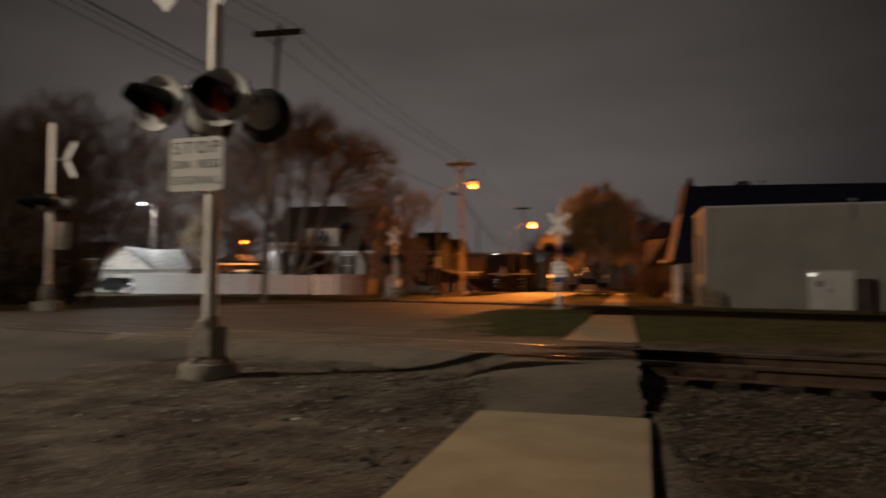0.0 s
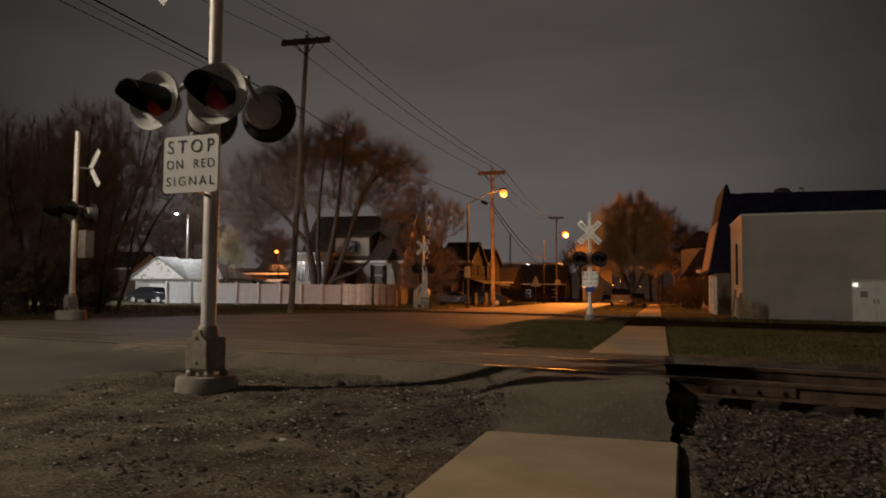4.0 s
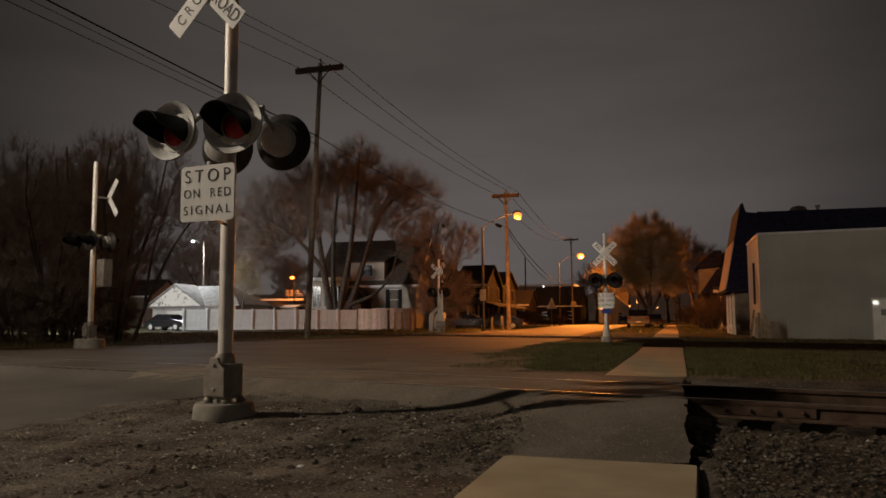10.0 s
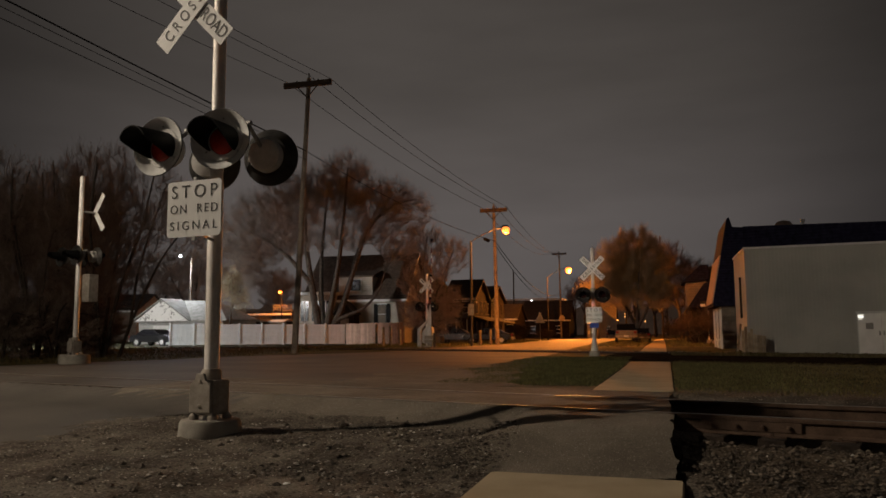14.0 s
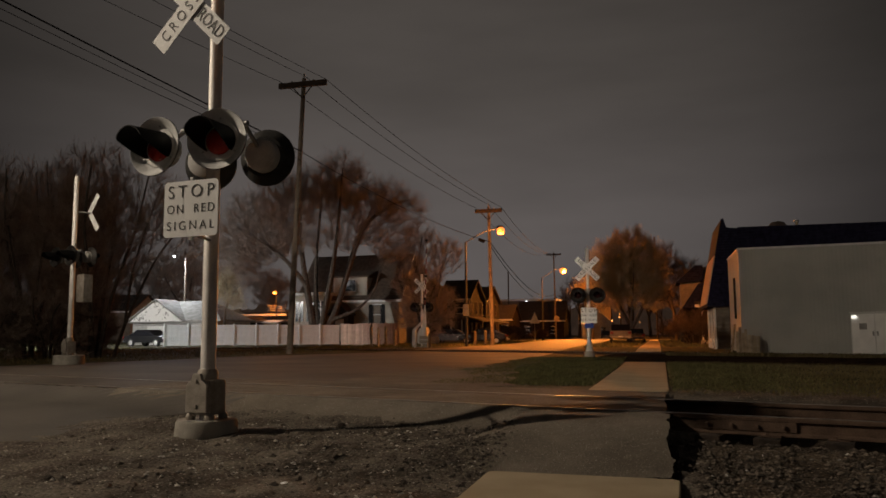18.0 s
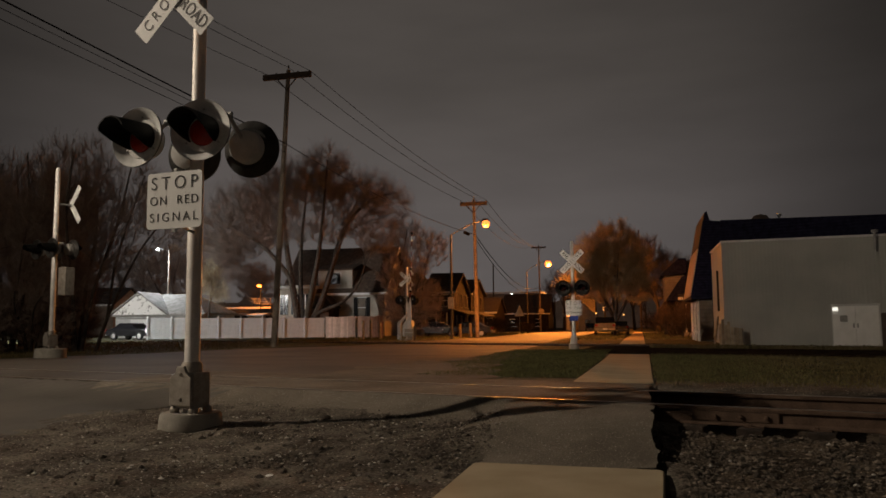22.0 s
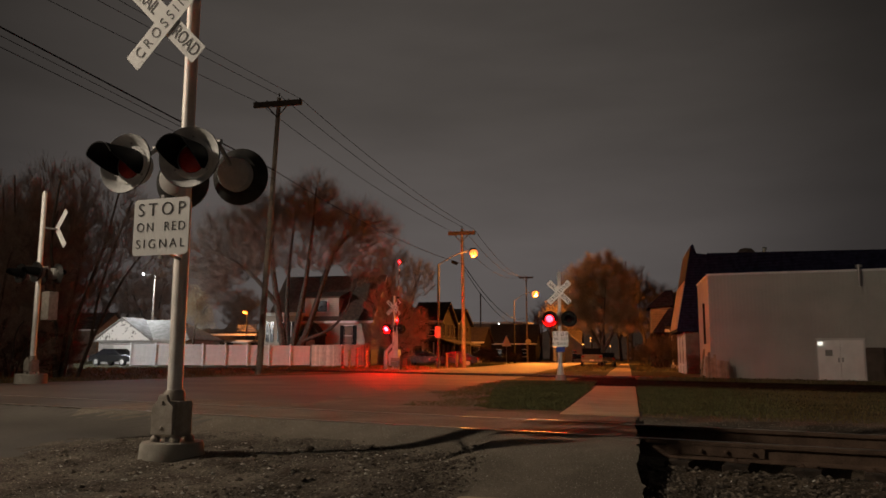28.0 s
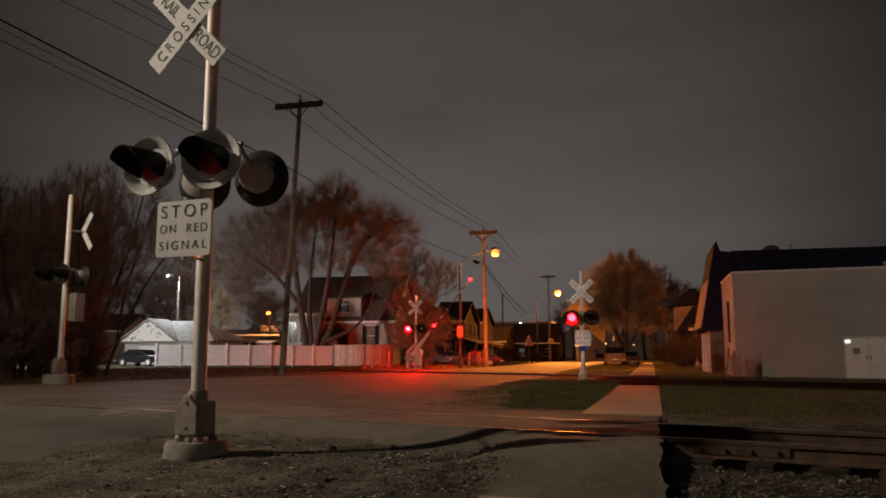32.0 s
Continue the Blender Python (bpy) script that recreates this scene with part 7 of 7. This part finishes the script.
# ---- far lights and low skyline ----
def build_distance():
    b = bmesh.new()
    rs = random.Random(4)
    x = -420.0
    pts = [(-420, -3)]
    while x < 380:
        pts.append((x, 12 + 3.5 * rs.random() + 2.0 * math.sin(x * 0.05) + 1.4 * math.sin(x * 0.17)))
        x += rs.uniform(1, 3)
    pts.append((380, -3))
    tagged(part("far_woods", prism(pts, 330, 334), M_FAR_WOODS), "dim far line of woods, faintly self-lit", "backdrop", kind="structure")
    for x, y, z, m, r in ((-26.8, 170.0, 8.1, G_WHITE, 0.13), (-10.2, 120.0, 2.6, G_SODIUM_DIM, 0.26), (-5.2, 140.0, 5.3, G_SODIUM_DIM, 0.12), (-5.7, 142.0, 3.8, G_SODIUM_DIM, 0.10), (-8.4, 170, 3.6, G_SODIUM_DIM, 0.16), (-4.2, 150, 5.2, G_SODIUM_DIM, 0.08), (-6.4, 210, 4.8, G_SODIUM_DIM, 0.14), (-3.6, 230, 4.0, G_SODIUM_DIM, 0.14), (-9.6, 240, 6.5, G_SODIUM_DIM, 0.14)):
        t = thing("porch_lamp", (x, y, 0), "small far lamp on a post", "lamp post", "far lamps")
        part("post", tube((0, 0, -0.2), (0, 0, z - 0.05), 0.05, 0.04, 8), M_STEEL, t)
        part("lamp_glass", moved(lathe([(0, -r * 0.6), (r, -r * 0.4), (r, r * 0.4), (0, r)], 12), Matrix.Translation((0, 0, z))), m, t, "glowing lamp glass", True)
    s = thing("far_hall", (-30.0, 175.0, 0.0), "low pale far hall lit at its eaves", "building")
    part("wall", box(-3.5, 9, 0, 10, -0.2, 8.4), M_SIDING_TAN, s)
    part("roof", box(-3.8, 9.3, -0.3, 10.3, 8.402, 8.8), M_TRIM, s)


def build_litter():
    rs = random.Random(12)
    for x, y, r, m, label in ((-2.64, 5.29, 0.035, M_SIGN, "scrap of white litter on the dirt"), (-3.35, 8.05, 0.05, M_TIE, "dark clod of earth beside the crossing"), (-3.75, 7.55, 0.03, M_TIE, "dark stone beside the signal footing"), (-5.15, 7.6, 0.035, M_TIE, "dark stone beside the signal footing")):
        b = bmesh.new()
        bmesh.ops.create_icosphere(b, subdivisions=2, radius=r)
        for v in b.verts:
            v.co *= 1 + 0.35 * noise.noise(v.co * 22 + Vector((x, y, 0)))
            v.co.z *= 0.65
        ob = part("litter" if m is M_SIGN else "stone", b, m)
        ob.location = on(x, y, r * 0.35)
        tagged(ob, label, "litter" if m is M_SIGN else "stone")


def build_yard_things():
    """Steps, stacks of timber, a hutch and far poles."""
    st = thing("garden_steps", (-20.0, 68.5, 0.1), "short flight of pale concrete steps", "steps")
    for k in range(4):
        part("step", box(-0.75 + 0.36 * k, 0.9, -0.6, 0.6, 0.19 * k - 0.05 if k else -0.2, 0.19 * (k + 1), 0.01), M_FOOTING, st)
    ta = thing("timber_rack", (-46.6, 90.6, 0.1), "rack of pale boards under the orange yard light", "rack")
    for k in range(3):
        part("board", moved(box(-1.35, 1.3 - 0.3 * k, -0.25, 0.25, 0, 0.07, 0.01), pose(0, 0, 4.05 + 0.29 * k, 0, 3, 0)), M_SIDING_TAN, ta)
    for x in (-1.1, 1.0):
        part("rack_post", box(x - 0.05, x + 0.05, 0.26, 0.36, -0.2, 4.75), M_TIE, ta)
    hu = thing("hutch", (-42.0, 80.0, 0.1), "small pale hutch behind the white fence", "hutch")
    part("hutch_body", box(-0.85, 0.85, 0, 0.9, 0.3, 2.35, 0.02), M_POST, hu)
    part("hutch_roof", prism([(-0.2, 2.36), (1.1, 2.62), (1.1, 2.68), (-0.2, 2.42)], -1.0, 1.0, axis="X"), M_SIDING, hu)
    for x in (-0.75, 0.75):
        part("hutch_leg", box(x - 0.05, x + 0.05, 0.05, 0.85, -0.1, 0.3), M_POST, hu)
    for x, y, z, r in ((-27.2, 150.0, 13.2, 0.16), (0.75, 128.0, 16.3, 0.16)):
        po = thing("far_pole", (x, y, 0.0), "plain dark far pole against the sky", "pole")
        part("pole", tube((0, 0, -0.3), (0, 0, z), r, r * 0.8, 10), M_TIE, po, smooth=True)
        part("pole_cap", tube((0, 0, z + 0.002), (0, 0, z + 0.1), r, r * 0.6, 10), M_STEEL, po)


def build_street_signs():
    y = thing("yield_sign", (-14.75, 100.0, 0.03), "small white triangular traffic sign on a post", "traffic sign")
    part("post", tube((0, 0, -0.2), (0, 0, 3.2), 0.035, 0.035, 8), M_STEEL, y)
    part("sign_panel", prism([(-0.62, 2.3), (0.62, 2.3), (0.0, 3.75)], -0.06, -0.04), M_SIGN, y, "white triangular panel")


build_yard_things()
build_street_signs()
build_litter()
build_distance()
build_grass()
build_stones()


# ---- what moves ----
FLASH = ((24.55, 1), (24.83, 0), (25.3, 1), (25.88, 0), (26.6, 1), (27.35, 0), (28.1, 1), (28.93, 0), (29.77, 1), (30.45, 0), (31.27, 1), (31.97, 0))


def pulse(bulb, lit, dark, spans):
    """Bring a bulb forward through its lens while it burns, and back into the housing after."""
    f = 1.0 / FPS
    rows = [(0.0, dark)]
    for a, b in spans:
        rows += [(a - 3 * f, dark), (a - 2 * f, dark), (a - f, dark), (a, lit), (a + f, lit), (a + 2 * f, lit)]
        if b < 32.0:
            rows += [(b - 3 * f, lit), (b - 2 * f, lit), (b - f, lit), (b, dark), (b + f, dark), (b + 2 * f, dark)]
    rows = [r for r in rows if r[0] < 32.0]
    rows.append((32.0, rows[-1][1]))
    clean = []
    for r in rows:
        if not clean or r[0] > clean[-1][0] + 1e-6:
            clean.append(r)
    walk(bulb, clean)


def motions():
    ends = [t for t, _ in FLASH[1:]] + [33.0]
    spans = {0: [], 1: []}
    for (t, side), e in zip(FLASH, ends):
        spans[side].append((t, e))
    for bulbs in (RIGHT_BULBS, GATE_BULBS):
        for k, (bulb, m) in enumerate(bulbs):
            side = k if len(bulbs) == 2 else k // 2
            pulse(bulb, m @ pose(0, -0.09, 0), m @ pose(0, 0.12, 0), spans[side])
    low, mid, tip = ARM_BULBS
    lit, dark = pose(0, -0.02, 0), pose(0, 0.05, 0)
    pulse(low, lit, dark, spans[0])
    pulse(mid, lit, dark, spans[1])
    pulse(tip, lit, dark, [(24.45, 33.0)])
    rows = [(0.0, 2), (28.6, 2), (29.0, 3), (29.5, 5), (30.1, 13), (30.5, 18), (30.9, 23), (31.3, 29), (31.6, 33), (32.0, 39)]
    walk(GATE_ARM, [(t, pose(0.28, 0, 1.45, 0, a, 0)) for t, a in rows])


motions()
